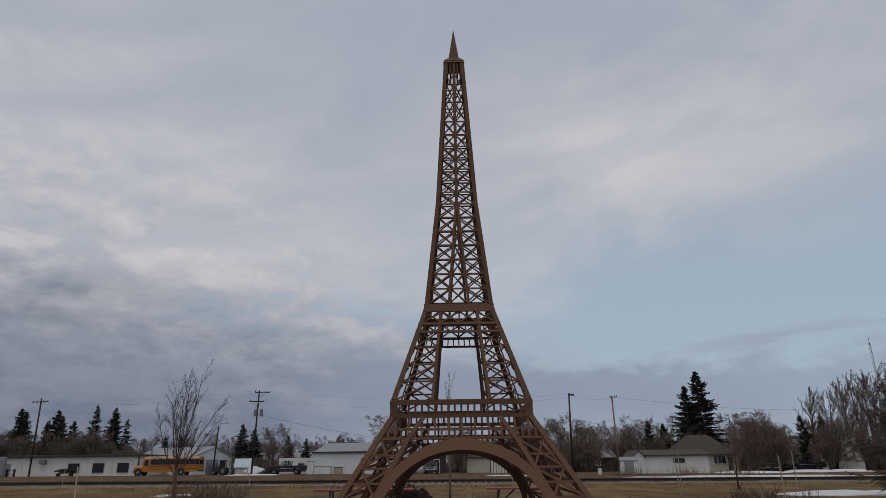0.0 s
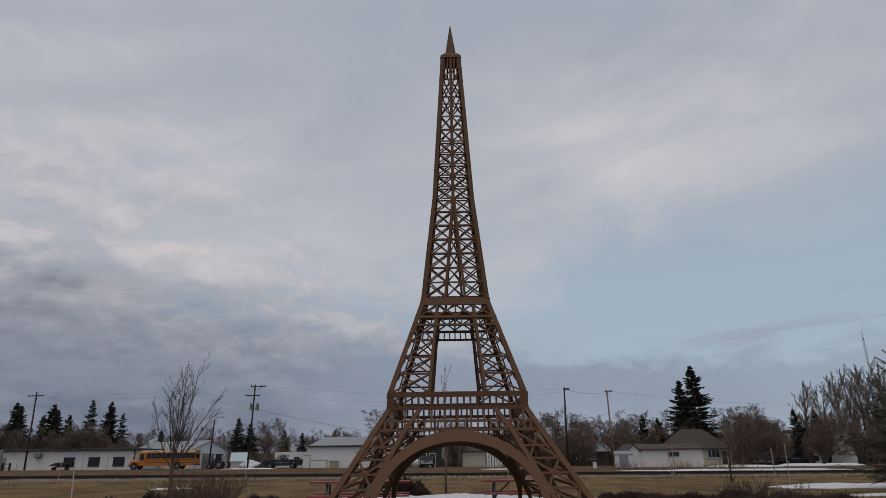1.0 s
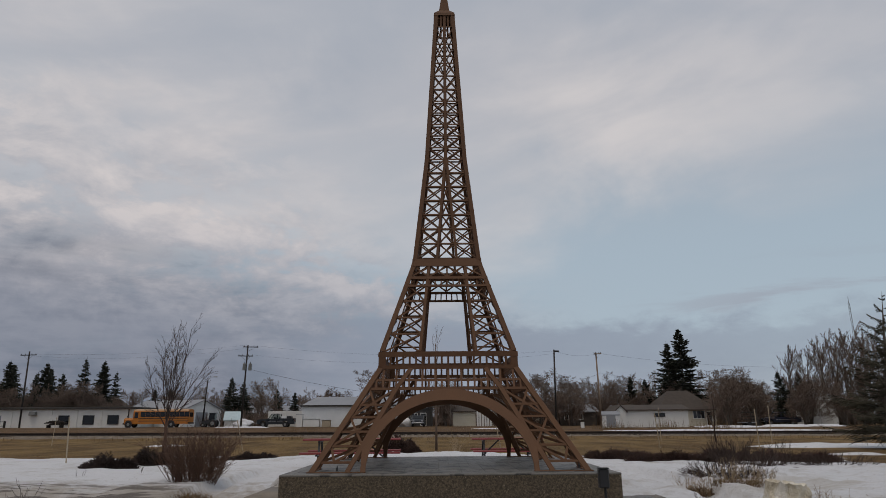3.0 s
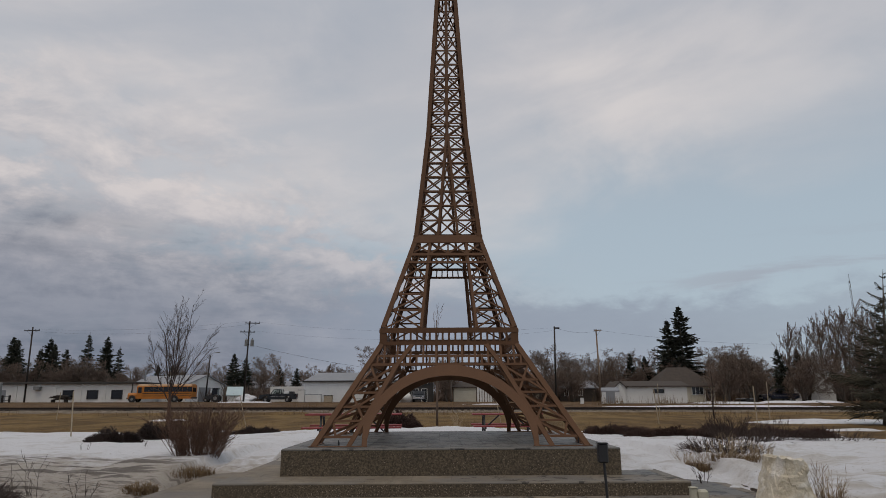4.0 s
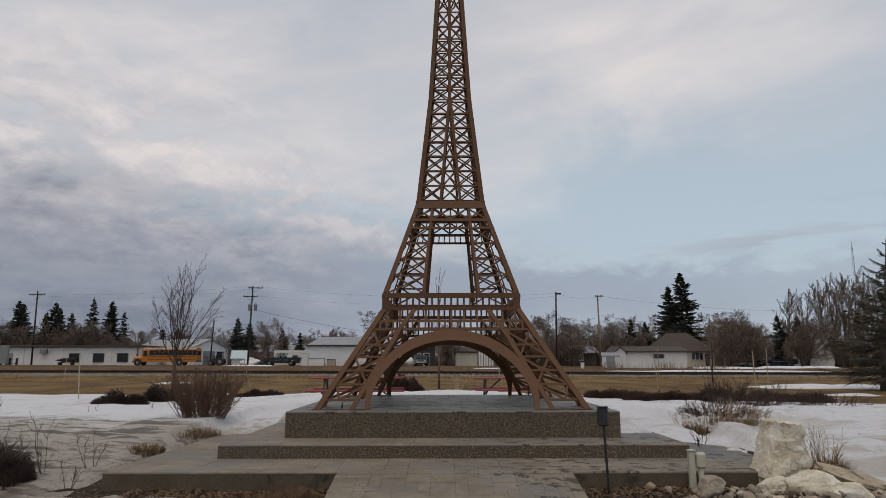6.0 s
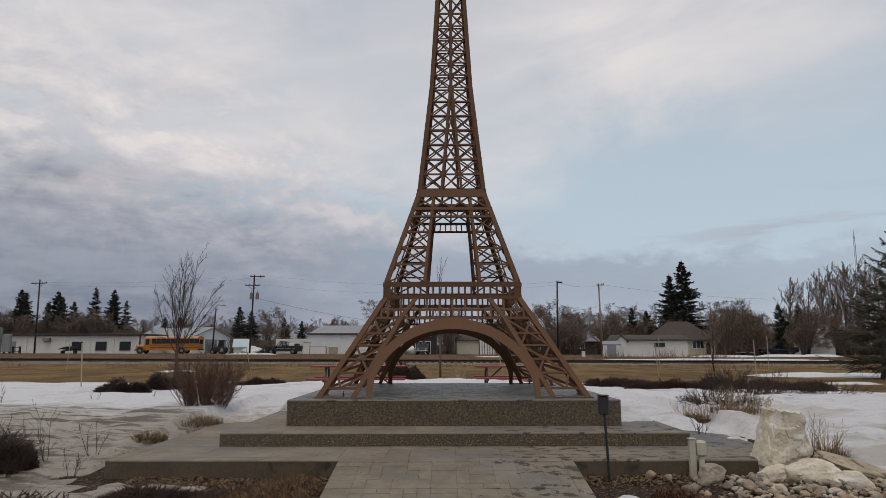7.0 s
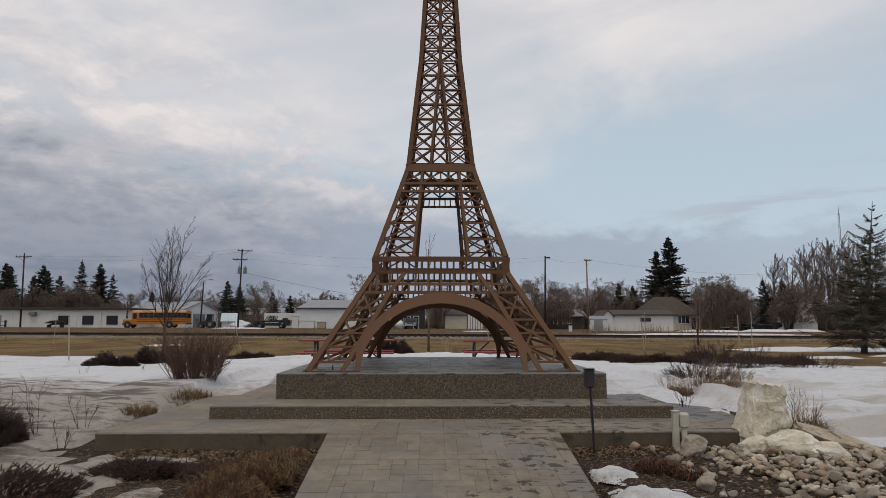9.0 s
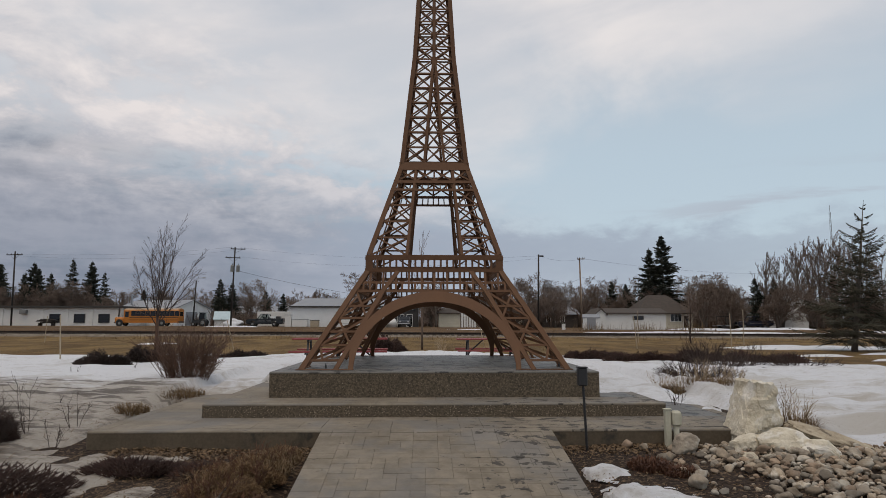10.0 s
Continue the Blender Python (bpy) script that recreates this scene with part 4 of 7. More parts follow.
def grow(me, rnd, p, d, length, rad, level, opt):
    """A limb with its side limbs. opt: levels, spread, kids, up, ratio, least (radius), bend."""
    n = 4 if level < 2 else 3
    path, rr = [p.copy()], [rad]
    q, e = p.copy(), d.copy()
    tip = max(opt["least"], rad * (0.35 if level else 0.3))
    for i in range(n):
        e = rand_dir(rnd, e, rnd.uniform(0, opt["bend"]))
        e = (e + Vector((0, 0, opt["up"]))).normalized()
        q = q + e * (length / n)
        path.append(q.copy())
        rr.append(rad + (tip - rad) * (i + 1) / n)
    me[0 if level < 1 else 1].tube(path, rr, 6 if level == 0 else (4 if level == 1 else 3), level == 0)
    if level + 1 >= opt["levels"]:
        return
    kids = opt["kids"][level]
    lo = opt["clear"] if level == 0 else 0.15
    for i in range(kids):
        t = lo + (1 - lo) * (i + rnd.uniform(0.2, 1)) / kids
        f = min(n - 1e-3, t * n)
        j = int(f)
        a = path[j].lerp(path[j + 1], f - j)
        dirn = (path[j + 1] - path[j]).normalized()
        s = rand_dir(rnd, dirn, rnd.uniform(0.6, 1.25) * opt["spread"])
        r0 = rr[j] + (rr[j + 1] - rr[j]) * (f - j)
        shrink = opt["ratio"] * rnd.uniform(0.65, 1.1) * (1.1 - 0.55 * t)
        grow(me, rnd, a, s, length * shrink, max(opt["least"], r0 * 0.55), level + 1, opt)


def bare_tree_meshes(name, seed, height, rad, **kw):
    opt = dict(levels=5, spread=0.6, kids=(11, 7, 6, 4), up=0.12, ratio=0.62, least=0.012, bend=0.22, clear=0.22)
    opt.update(kw)
    rnd = random.Random(seed)
    me = (Mesher(), Mesher())
    for i in range(opt.get("stems", 1)):
        d = Vector((0, 0, 1)) if opt.get("stems", 1) == 1 else Vector((rnd.gauss(0, 0.16), rnd.gauss(0, 0.16), 1)).normalized()
        grow(me, rnd, Vector((rnd.gauss(0, 0.2) if i else 0, rnd.gauss(0, 0.2) if i else 0, -0.15)), d, height * (0.72 if i == 0 else rnd.uniform(0.5, 0.7)), rad, 0, opt)
    return me[0].mesh("trunk", kw.get("bark", M_BARK), True), me[1].mesh("crown", kw.get("twig", M_TWIG))


def plant(name, meshes, names, x, y, label, category, rz=0.0, s=1.0, z=None, group=""):
    ob = thing(name, pose(x, y, land(x, y) if z is None else z, 0, 0, rz), label, category, group)
    ob.scale = (s, s, s)
    for me, nm in zip(meshes, names):
        part(nm, me, ob)
    return ob


def conifer_meshes(seed, height, width, whorls, arms, twigs, fat, gaps=0.12, taper=0.9, mat=None, tip=0.10):
    rnd = random.Random(seed)
    trunk, crown = Mesher(), Mesher()
    trunk.tube([(0, 0, -0.1), (0.02, 0, height * 0.5), (0, 0.02, height * 0.97)], [0.016 * height + 0.03, 0.01 * height + 0.01, 0.008], 7)
    crown.tube([(0, 0, height * 0.93), (0, 0, height)], [fat * 0.9, 0.006], 4, False)
    for w_ in range(whorls):
        t = (w_ + rnd.uniform(-0.3, 0.3)) / whorls
        z0 = height * (0.09 + 0.89 * t)
        reach = width / 2 * (1 - t) ** taper * rnd.uniform(0.75, 1.15) + 0.04 * height * (1 - t) * 0.3 + 0.05
        turn0 = rnd.uniform(0, 6.28)
        for a in range(arms):
            if rnd.random() < gaps * (0.3 + 1.2 * t):
                continue
            ang = turn0 + 6.283 * a / arms + rnd.uniform(-0.35, 0.35)
            r = reach * rnd.uniform(0.5, 1.2)
            rise = (0.75 * t - 0.12) * r
            z = z0 + rnd.uniform(-0.6, 0.6) * height / whorls
            h = Vector((math.cos(ang), math.sin(ang), 0))
            side_ = Vector((-h.y, h.x, 0))
            pts = [Vector((0, 0, z)) + h * r * f + Vector((0, 0, rise * f - 0.22 * r * f * f + tip * r * f ** 3)) for f in (0, 0.35, 0.7, 1.0)]
            crown.tube(pts, [fat * 0.55, fat * 0.7, fat * 0.55, fat * 0.12], 3, False)
            for i in range(twigs):
                f = 0.12 + 0.85 * (i + rnd.random()) / twigs
                k = f * 3
                j = min(2, int(k))
                p = pts[j].lerp(pts[j + 1], k - j)
                ln = r * 0.42 * (1.05 - f) * rnd.uniform(0.6, 1.2) + fat * 1.6
                d = (h * rnd.uniform(0.4, 1.0) + side_ * rnd.choice((-1, 1)) * rnd.uniform(0.5, 1.1) + Vector((0, 0, rnd.uniform(-0.55, 0.2)))).normalized()
                crown.tube([p, p + d * ln * 0.55, p + d * ln + Vector((0, 0, -0.1 * ln))], [fat * 0.45, fat * rnd.uniform(0.5, 0.8), fat * 0.08], 3, False)
    return trunk.mesh("trunk", M_BARK, True), crown.mesh("crown", mat or M_SPRUCE)


def shrub_mesh(seed, radius, height, stems, mat, kids=5, spread=0.75, least=0.004, thick=0.008, lean=1.0):
    rnd = random.Random(seed)
    me = Mesher()
    for i in range(stems):
        a = rnd.uniform(0, 6.283)
        r = radius * 0.45 * math.sqrt(rnd.random())
        p = Vector((r * math.cos(a), r * math.sin(a), -0.05))
        out_ = Vector((math.cos(a), math.sin(a), 0)) * rnd.uniform(0.05, 0.75) * radius / height * lean
        d = (Vector((0, 0, 1)) + out_ + Vector((rnd.gauss(0, 0.12), rnd.gauss(0, 0.12), 0))).normalized()
        ln = height * rnd.uniform(0.55, 1.05)
        path = [p]
        for k in range(4):
            d = rand_dir(rnd, d, rnd.uniform(0, 0.14))
            path.append(path[-1] + d * ln / 4)
        me.tube(path, [thick, thick * 0.85, thick * 0.7, thick * 0.5, least * 0.7], 3, False)
        for k in range(kids):
            j = rnd.randint(1, 3)
            s = path[j].lerp(path[j + 1], rnd.random())
            e = rand_dir(rnd, (path[j + 1] - path[j]).normalized(), rnd.uniform(0.3, spread))
            l2 = ln * rnd.uniform(0.15, 0.4)
            m_ = s + e * l2 * 0.5
            e2 = rand_dir(rnd, e, 0.25)
            me.tube([s, m_, m_ + e2 * l2 * 0.5], [thick * 0.55, least, least * 0.6], 3, False)
    return me.mesh("bush", mat)


def spray_mesh(seed, rx, ry, height, count, mat, size=0.14, fat=0.012):
    """A low spreading evergreen: many short bushy sprays over a mound."""
    rnd = random.Random(seed)
    me = Mesher()
    for i in range(count):
        a, r = rnd.uniform(0, 6.283), rnd.random() ** 0.38
        lump = 0.75 + 0.35 * noise.noise((math.cos(a) * 2, math.sin(a) * 2, seed))
        x, y = rx * r * lump * math.cos(a), ry * r * lump * math.sin(a)
        top_ = height * math.sqrt(max(0.05, 1 - r * r)) * (0.75 + 0.5 * noise.noise((x * 2.5, y * 2.5, seed + 5)))
        z = top_ * rnd.uniform(0.25, 1.0) - 0.02
        d = Vector((math.cos(a) * r * 1.2 + rnd.gauss(0, 0.4), math.sin(a) * r * 1.2 + rnd.gauss(0, 0.4), rnd.uniform(0.15, 1.0))).normalized()
        p = Vector((x, y, z))
        ln = size * rnd.uniform(0.6, 1.5)
        me.tube([p - d * ln * 0.4, p + d * ln * 0.3, p + d * ln], [fat * 0.5, fat, fat * 0.15], 3, False)
        for k in range(2):
            e = rand_dir(rnd, d, 0.7)
            q = p + d * ln * rnd.uniform(0, 0.5)
            me.tube([q, q + e * ln * 0.5], [fat * 0.7, fat * 0.1], 3, False)
    return me.mesh("foliage", mat)


def tuft_mesh(seed, radius, height, blades, mat, droop=0.6, wide=0.0042):
    rnd = random.Random(seed)
    me = Mesher()
    for i in range(int(blades * 1.7)):
        a = rnd.uniform(0, 6.283)
        r = radius * math.sqrt(rnd.random()) * 0.7
        p = Vector((r * math.cos(a), r * math.sin(a), -0.02))
        b = a + rnd.gauss(0, 1.6)
        h = Vector((math.cos(b), math.sin(b), 0))
        s = Vector((-h.y, h.x, 0)) * wide
        ln = height * rnd.uniform(0.3, 1.35) * (1.1 - 0.6 * (r / radius) ** 2)
        o = rnd.uniform(0.1, droop)
        p1 = p + Vector((0, 0, ln * 0.6)) + h * ln * o * 0.35
        p2 = p + Vector((0, 0, ln * (1 - o * 0.45))) + h * ln * o
        me.add([p - s, p + s, p1 + s * 0.8, p1 - s * 0.8, p2], [(0, 1, 2, 3), (3, 2, 4)])
    return me.mesh("tuft", mat)


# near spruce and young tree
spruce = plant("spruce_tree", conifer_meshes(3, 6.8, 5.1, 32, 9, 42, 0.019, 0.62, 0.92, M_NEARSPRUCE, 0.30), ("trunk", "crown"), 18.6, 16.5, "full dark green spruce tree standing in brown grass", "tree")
spruce.rotation_euler.y += radians(7.6)


def young_tree_meshes(seed):
    """A short trunk that forks into a fan of rising limbs."""
    rnd = random.Random(seed)
    me = (Mesher(), Mesher())
    me[0].tube([(0, 0, -0.1), (0.03, 0, 0.7), (0.0, 0, 1.25), (0.03, 0, 1.7)], [0.10, 0.085, 0.075, 0.05], 8)
    opt = dict(levels=4, spread=0.6, kids=(0, 17, 8), up=0.07, ratio=0.36, least=0.0042, bend=0.13, clear=0.3)
    for i, (lean, z, ln) in enumerate(((-0.72, 1.15, 3.2), (-0.42, 1.35, 4.0), (-0.18, 1.5, 4.5), (0.08, 1.6, 4.4), (0.3, 1.4, 4.6), (0.52, 1.3, 3.9), (0.8, 1.2, 3.0), (-0.1, 1.3, 3.6), (0.2, 1.2, 3.4))):
        d = Vector((lean * 0.8, rnd.choice((-1, 1)) * rnd.uniform(0.1, 0.5), 1)).normalized()
        grow(me, rnd, Vector((0.01, 0, z)), d, ln * 0.9, 0.027, 1, opt)
    return me[0].mesh("trunk", M_REDTWIG, True), me[1].mesh("crown", M_DARKTWIG)


plant("young_tree", young_tree_meshes(21), ("trunk", "crown"), -11.5, 16.2, "slender young bare tree forking low on the brown lawn", "tree", s=0.95)
plant("sapling", bare_tree_meshes("sapling", 31, 6.9, 0.06, kids=(12, 6), levels=3, spread=0.4, up=0.22, ratio=0.36, least=0.006, clear=0.3, bark=M_TWIG), ("trunk", "crown"), -0.32, 19.0, "thin bare sapling behind the plinth", "tree")
plant("sapling", bare_tree_meshes("sapling", 33, 4.0, 0.06, kids=(12, 8), levels=3, spread=0.65, up=0.14, ratio=0.5, least=0.006, clear=0.3, bark=M_DARKTWIG), ("trunk", "crown"), 16.0, 27.8, "thin bare sapling on the brown lawn", "tree")

# shrubs
plant("shrub", (shrub_mesh(41, 0.85, 1.0, 235, M_SHRUBTWIG, 9, 0.85, 0.0034, 0.006, 1.12),), ("bush",), -4.8, 1.3, "leafless reddish-brown shrub with many upright stems in snow", "shrub", z=0.28)
plant("shrub", (shrub_mesh(43, 0.95, 0.52, 170, M_DARKTWIG, 9, 0.9, 0.0035, 0.006, 1.5),), ("bush",), 5.15, 1.1, "dark leafless spreading shrub in snow", "shrub", z=0.24)
plant("shrub", (shrub_mesh(45, 0.75, 0.8, 110, M_DARKTWIG, 6, lean=0.9),), ("bush",), 7.6, 6.5, "dark leafless shrub at the edge of the snow", "shrub", z=0.15)
plant("shrub", (shrub_mesh(49, 0.5, 0.62, 60, M_DARKTWIG, 6, 0.9, 0.003, 0.006, 1.3),), ("bush",), -5.75, -3.5, "dark dead shrub in dirty snow", "shrub", z=0.0)
plant("shrub", (shrub_mesh(46, 1.2, 0.55, 150, M_DARKTWIG, 6, lean=1.4),), ("bush",), 7.3, 4.6, "wide dark leafless shrub at the edge of the snow", "shrub", z=0.2)
plant("shrub", (shrub_mesh(48, 1.2, 0.5, 130, M_DARKTWIG, 6, lean=1.4),), ("bush",), 9.6, 5.0, "wide dark leafless shrub at the edge of the snow", "shrub", z=0.2)
plant("shrub", (shrub_mesh(47, 0.8, 0.62, 70, M_DARKTWIG, 5, lean=1.3),), ("bush",), 8.4, 5.6, "low dark leafless shrub at the edge of the snow", "shrub", z=0.2)
plant("globe_shrub", (spray_mesh(51, 1.0, 0.8, 0.84, 6200, M_REDJUNIPER, 0.09, 0.012),), ("foliage",), -1.62, 12.6, "rounded dark reddish evergreen shrub behind the plinth", "shrub")
for i, (x, y, rx, ry, h, lb) in enumerate((
        (-8.3, 7.6, 0.95, 0.7, 0.55, "low dark spreading juniper in the snow"), (-8.6, 5.9, 0.8, 0.6, 0.5, "low dark spreading juniper in the snow"),
        (-6.3, 10.6, 1.15, 0.5, 0.36, "flat dark juniper at the edge of the snow"), (4.85, 8.4, 1.0, 0.65, 0.52, "dark reddish-brown juniper behind the snow"), (5.75, 8.9, 0.7, 0.5, 0.36, "dark reddish-brown juniper behind the snow"),
        (5.7, 7.6, 0.75, 0.5, 0.36, "dark reddish-brown juniper behind the snow"), (6.6, 7.4, 0.9, 0.5, 0.42, "dark reddish-brown juniper behind the snow"), (7.7, 7.3, 1.0, 0.5, 0.46, "dark reddish-brown juniper behind the snow"), (8.7, 7.0, 1.0, 0.5, 0.42, "dark reddish-brown juniper behind the snow"), (9.8, 6.7, 1.3, 0.5, 0.36, "flat dark juniper at the edge of the snow"),
        (-3.0, -4.95, 0.72, 0.3, 0.14, "flattened dark juniper in thawing snow"), (-2.35, -5.1, 0.3, 0.2, 0.12, "flattened dark juniper in thawing snow"), (-3.95, -5.75, 0.9, 0.62, 0.3, "dark reddish juniper in dirty snow"),
        (-5.15, -3.95, 0.42, 0.38, 0.4, "dark reddish juniper in dirty snow"), (-5.6, -4.3, 0.6, 0.5, 0.26, "dark reddish juniper in dirty snow"), (5.75, -4.4, 0.6, 0.35, 0.14, "dark flattened juniper beside the river stones"))):
    plant("juniper", (spray_mesh(60 + i, rx, ry, h, int((3400 if y > 0 else 1300) * rx * ry + 900), M_JUNIPER if y > 0 and x < 0 else M_REDJUNIPER, 0.075 if y > 0 else 0.07, 0.010 if y > 0 else 0.006),), ("foliage",), x, y, lb, "shrub", z=land(x, y) + (0.06 if y > 0 else 0.02), group="junipers")
for i, (x, y, r, h, n, lb) in enumerate((
        (-1.72, -5.05, 0.34, 0.25, 420, "clump of dry straw-coloured grass beside the path"), (-2.05, -5.55, 0.36, 0.23, 360, "clump of dry straw-coloured grass beside the path"),
        (-1.62, -4.65, 0.25, 0.2, 260, "clump of dry brown grass beside the path"), (4.1, -0.3, 0.36, 0.17, 420, "dry tawny grass clump on the snow edge"),
        (4.85, -0.2, 0.62, 0.15, 420, "dry tawny grass clump on the snow edge"), (4.45, -3.6, 0.30, 0.27, 420, "dry tawny grass clump behind the rock"),
        (-4.3, -0.5, 0.62, 0.17, 520, "dry drooping grass clump at the edge of the steps"), (-3.95, -0.95, 0.3, 0.12, 220, "dry flattened grass clump beside the steps"), (-4.25, -2.3, 0.34, 0.17, 300, "dry grass clump beside the steps"),
        (0.9, 11.5, 0.4, 0.6, 120, "thin dry grass behind the plinth"))):
    plant("grass_clump", (tuft_mesh(80 + i, r, h, n, M_STRAW, 1.45 if h < 0.3 else 0.85, 0.0034),), ("tuft",), x, y, lb, "grass", z=max(land(x, y), snow_z(x, y)) if -3 < y < 3 else land(x, y), group="dry grass clumps")
for i, (x, y, r, h, n, lb) in enumerate(((2.12, -5.0, 0.3, 0.12, 500, "low rusty-red dead perennial in mulch"), (2.35, -5.2, 0.25, 0.1, 300, "low rusty-red dead perennial in mulch"), (-3.6, -6.1, 0.4, 0.14, 500, "low rusty-red dead perennial in dirty snow"), (-1.7, -6.0, 0.3, 0.12, 300, "low rusty-brown dead perennial beside the path"))):
    plant("dead_perennial", (tuft_mesh(110 + i, r, h, n, M_RUST, 1.0, 0.008),), ("foliage",), x, y, lb, "plant", group="dead perennials")
for i, (x, y, h) in enumerate(((-4.9, -3.6, 0.62), (-4.55, -3.2, 0.45), (-5.2, -3.9, 0.5), (-4.3, -4.1, 0.36), (4.5, -3.2, 0.5), (4.25, -3.0, 0.45), (-9.4, 2.2, 0.5), (-7.8, 2.9, 0.25), (-7.0, 4.0, 0.22), (3.6, -1.9, 0.35))):
    plant("dead_stalks", (shrub_mesh(120 + i, 0.13, h, 7 if x > 3 else 4, M_STRAW if x > 3.9 else M_DARKTWIG, 6, 0.8, 0.0025, 0.0045, 1.0),), ("bush",), x, y, "a few thin dark dead stalks standing in thawing snow", "plant", z=land(x, y) + 0.05, group="dead stalks")

for i, (x, y, r, h, n) in enumerate(((-1.85, -5.45, 0.42, 0.34, 46), (-2.2, -5.2, 0.36, 0.26, 38), (-1.7, -4.75, 0.3, 0.3, 36), (-2.0, -5.95, 0.36, 0.26, 40), (-5.3, -3.75, 0.34, 0.42, 110), (-5.05, -4.15, 0.36, 0.36, 90), (-5.9, -3.4, 0.5, 0.4, 90))):
    plant("dead_weeds", (shrub_mesh(140 + i, r, h, n, M_RUST if x > -3 else M_DARKTWIG, 9, 1.0, 0.003, 0.0045, 1.2),), ("bush",), x, y, "tangle of dead rusty-brown weeds beside the path" if x > -3 else "dark tangled dead shrub in dirty snow", "plant", z=land(x, y), group="dead weeds")

for i, (x, y, h) in enumerate(((4.0, -0.2, 0.34), (4.4, -0.1, 0.42), (4.75, -0.05, 0.46), (5.1, -0.1, 0.36), (5.4, -0.1, 0.3), (4.15, -3.2, 0.36), (4.5, -3.5, 0.42), (0.4, 11.3, 0.5))):
    plant("dead_stalks", (shrub_mesh(160 + i, 0.24, h, 26, M_PALESTRAW, 3, 0.7, 0.0025, 0.0038, 1.6),), ("bush",), x, y, "thin pale straw stalks standing in snow", "plant", z=max(land(x, y), snow_z(x, y)), group="dead stalks")

for i, (x, y, r, h, n) in enumerate(((-1.68, -4.5, 0.28, 0.2, 260), (-1.85, -4.9, 0.36, 0.26, 420), (-1.75, -5.3, 0.34, 0.3, 420), (-2.05, -5.55, 0.36, 0.28, 420), (-1.8, -5.8, 0.32, 0.24, 320), (-2.2, -5.05, 0.3, 0.2, 240))):
    plant("dead_weeds", (spray_mesh(170 + i, r, r, h * 0.9, n * 4, M_LEAF, 0.04, 0.0055),), ("foliage",), x, y, "clump of curled dead brown leaves beside the path", "plant", z=land(x, y), group="dead weeds")

# dead leaves and mulch chips lying in the beds
rnd = random.Random(7)
litter = Mesher()
for i in range(6500):
    x = rnd.choice((-1, 1)) * rnd.uniform(1.36, 3.6)
    y = rnd.uniform(-6.6, -4.1)
    if rnd.random() < 0.45:
        y = -4.1 - abs(rnd.gauss(0, 0.22))
    z = land(x, y) + rnd.uniform(0.004, 0.022)
    s = rnd.uniform(0.010, 0.03) if y > -4.5 else rnd.uniform(0.006, 0.02)
    r = Euler((rnd.uniform(-0.7, 0.7), rnd.uniform(-0.7, 0.7), rnd.uniform(0, 6.28))).to_matrix()
    litter.add([Vector((x, y, z)) + r @ Vector(p) for p in ((-s, 0, 0), (0, -s * 0.45, 0.002), (s, 0, 0), (0, s * 0.45, 0.002))], [(0, 1, 2, 3)])
for i in range(5200):
    x, y = rnd.uniform(-7.0, -1.5), rnd.uniform(-7.4, -1.8)
    if y > -4.15 and x > -4.2:
        continue
    z = max(land(x, y), snow_z(x, y)) + rnd.uniform(0.0, 0.012)
    a, s = rnd.gauss(0, 0.9), rnd.uniform(0.02, 0.10)
    d = Vector((math.cos(a), math.sin(a), rnd.uniform(-0.1, 0.35))) * s
    n_ = Vector((-math.sin(a), math.cos(a), 0)) * 0.0028
    p = Vector((x, y, z))
    litter.add([p - d - n_, p + d - n_, p + d + n_, p - d + n_], [(0, 1, 2, 3)])
M_LITTER = surface("dead_leaves", [(0.04, 0.024, 0.014), (0.27, 0.175, 0.095)], 30, 0.9, 0, 0, 120)
tagged(new("leaf_litter", litter.mesh("leaf_litter", M_LITTER)), "scattered brown dead leaves and bark chips", "leaf litter", kind="stuff")


# ---- rocks ----
def rock_mesh(seed, sub=3, rough=0.25, facets=0, mat=None):
    rnd = random.Random(seed)
    b = bmesh.new()
    bmesh.ops.create_icosphere(b, subdivisions=sub, radius=0.5)
    planes = [(Vector((rnd.gauss(0, 1), rnd.gauss(0, 1), rnd.gauss(0, 0.7))).normalized(), rnd.uniform(0.3, 0.44)) for i in range(facets)]
    for v in b.verts:
        p = v.co.copy()
        for n_, d in planes:
            over = p.dot(n_) - d
            if over > 0:
                p -= n_ * over * 0.92
        q = p * 2.2 + Vector((seed * 3.1, 0, 0))
        p *= 1 + rough * noise.noise(q) + rough * 0.4 * noise.noise(q * 2.7) + rough * 0.18 * noise.noise(q * 7)
        v.co = p
    me = bpy.data.meshes.new("stone")
    b.to_mesh(me)
    b.free()
    me.materials.append(mat or M_STONE)
    me.polygons.foreach_set("use_smooth", [True] * len(me.polygons))
    return me


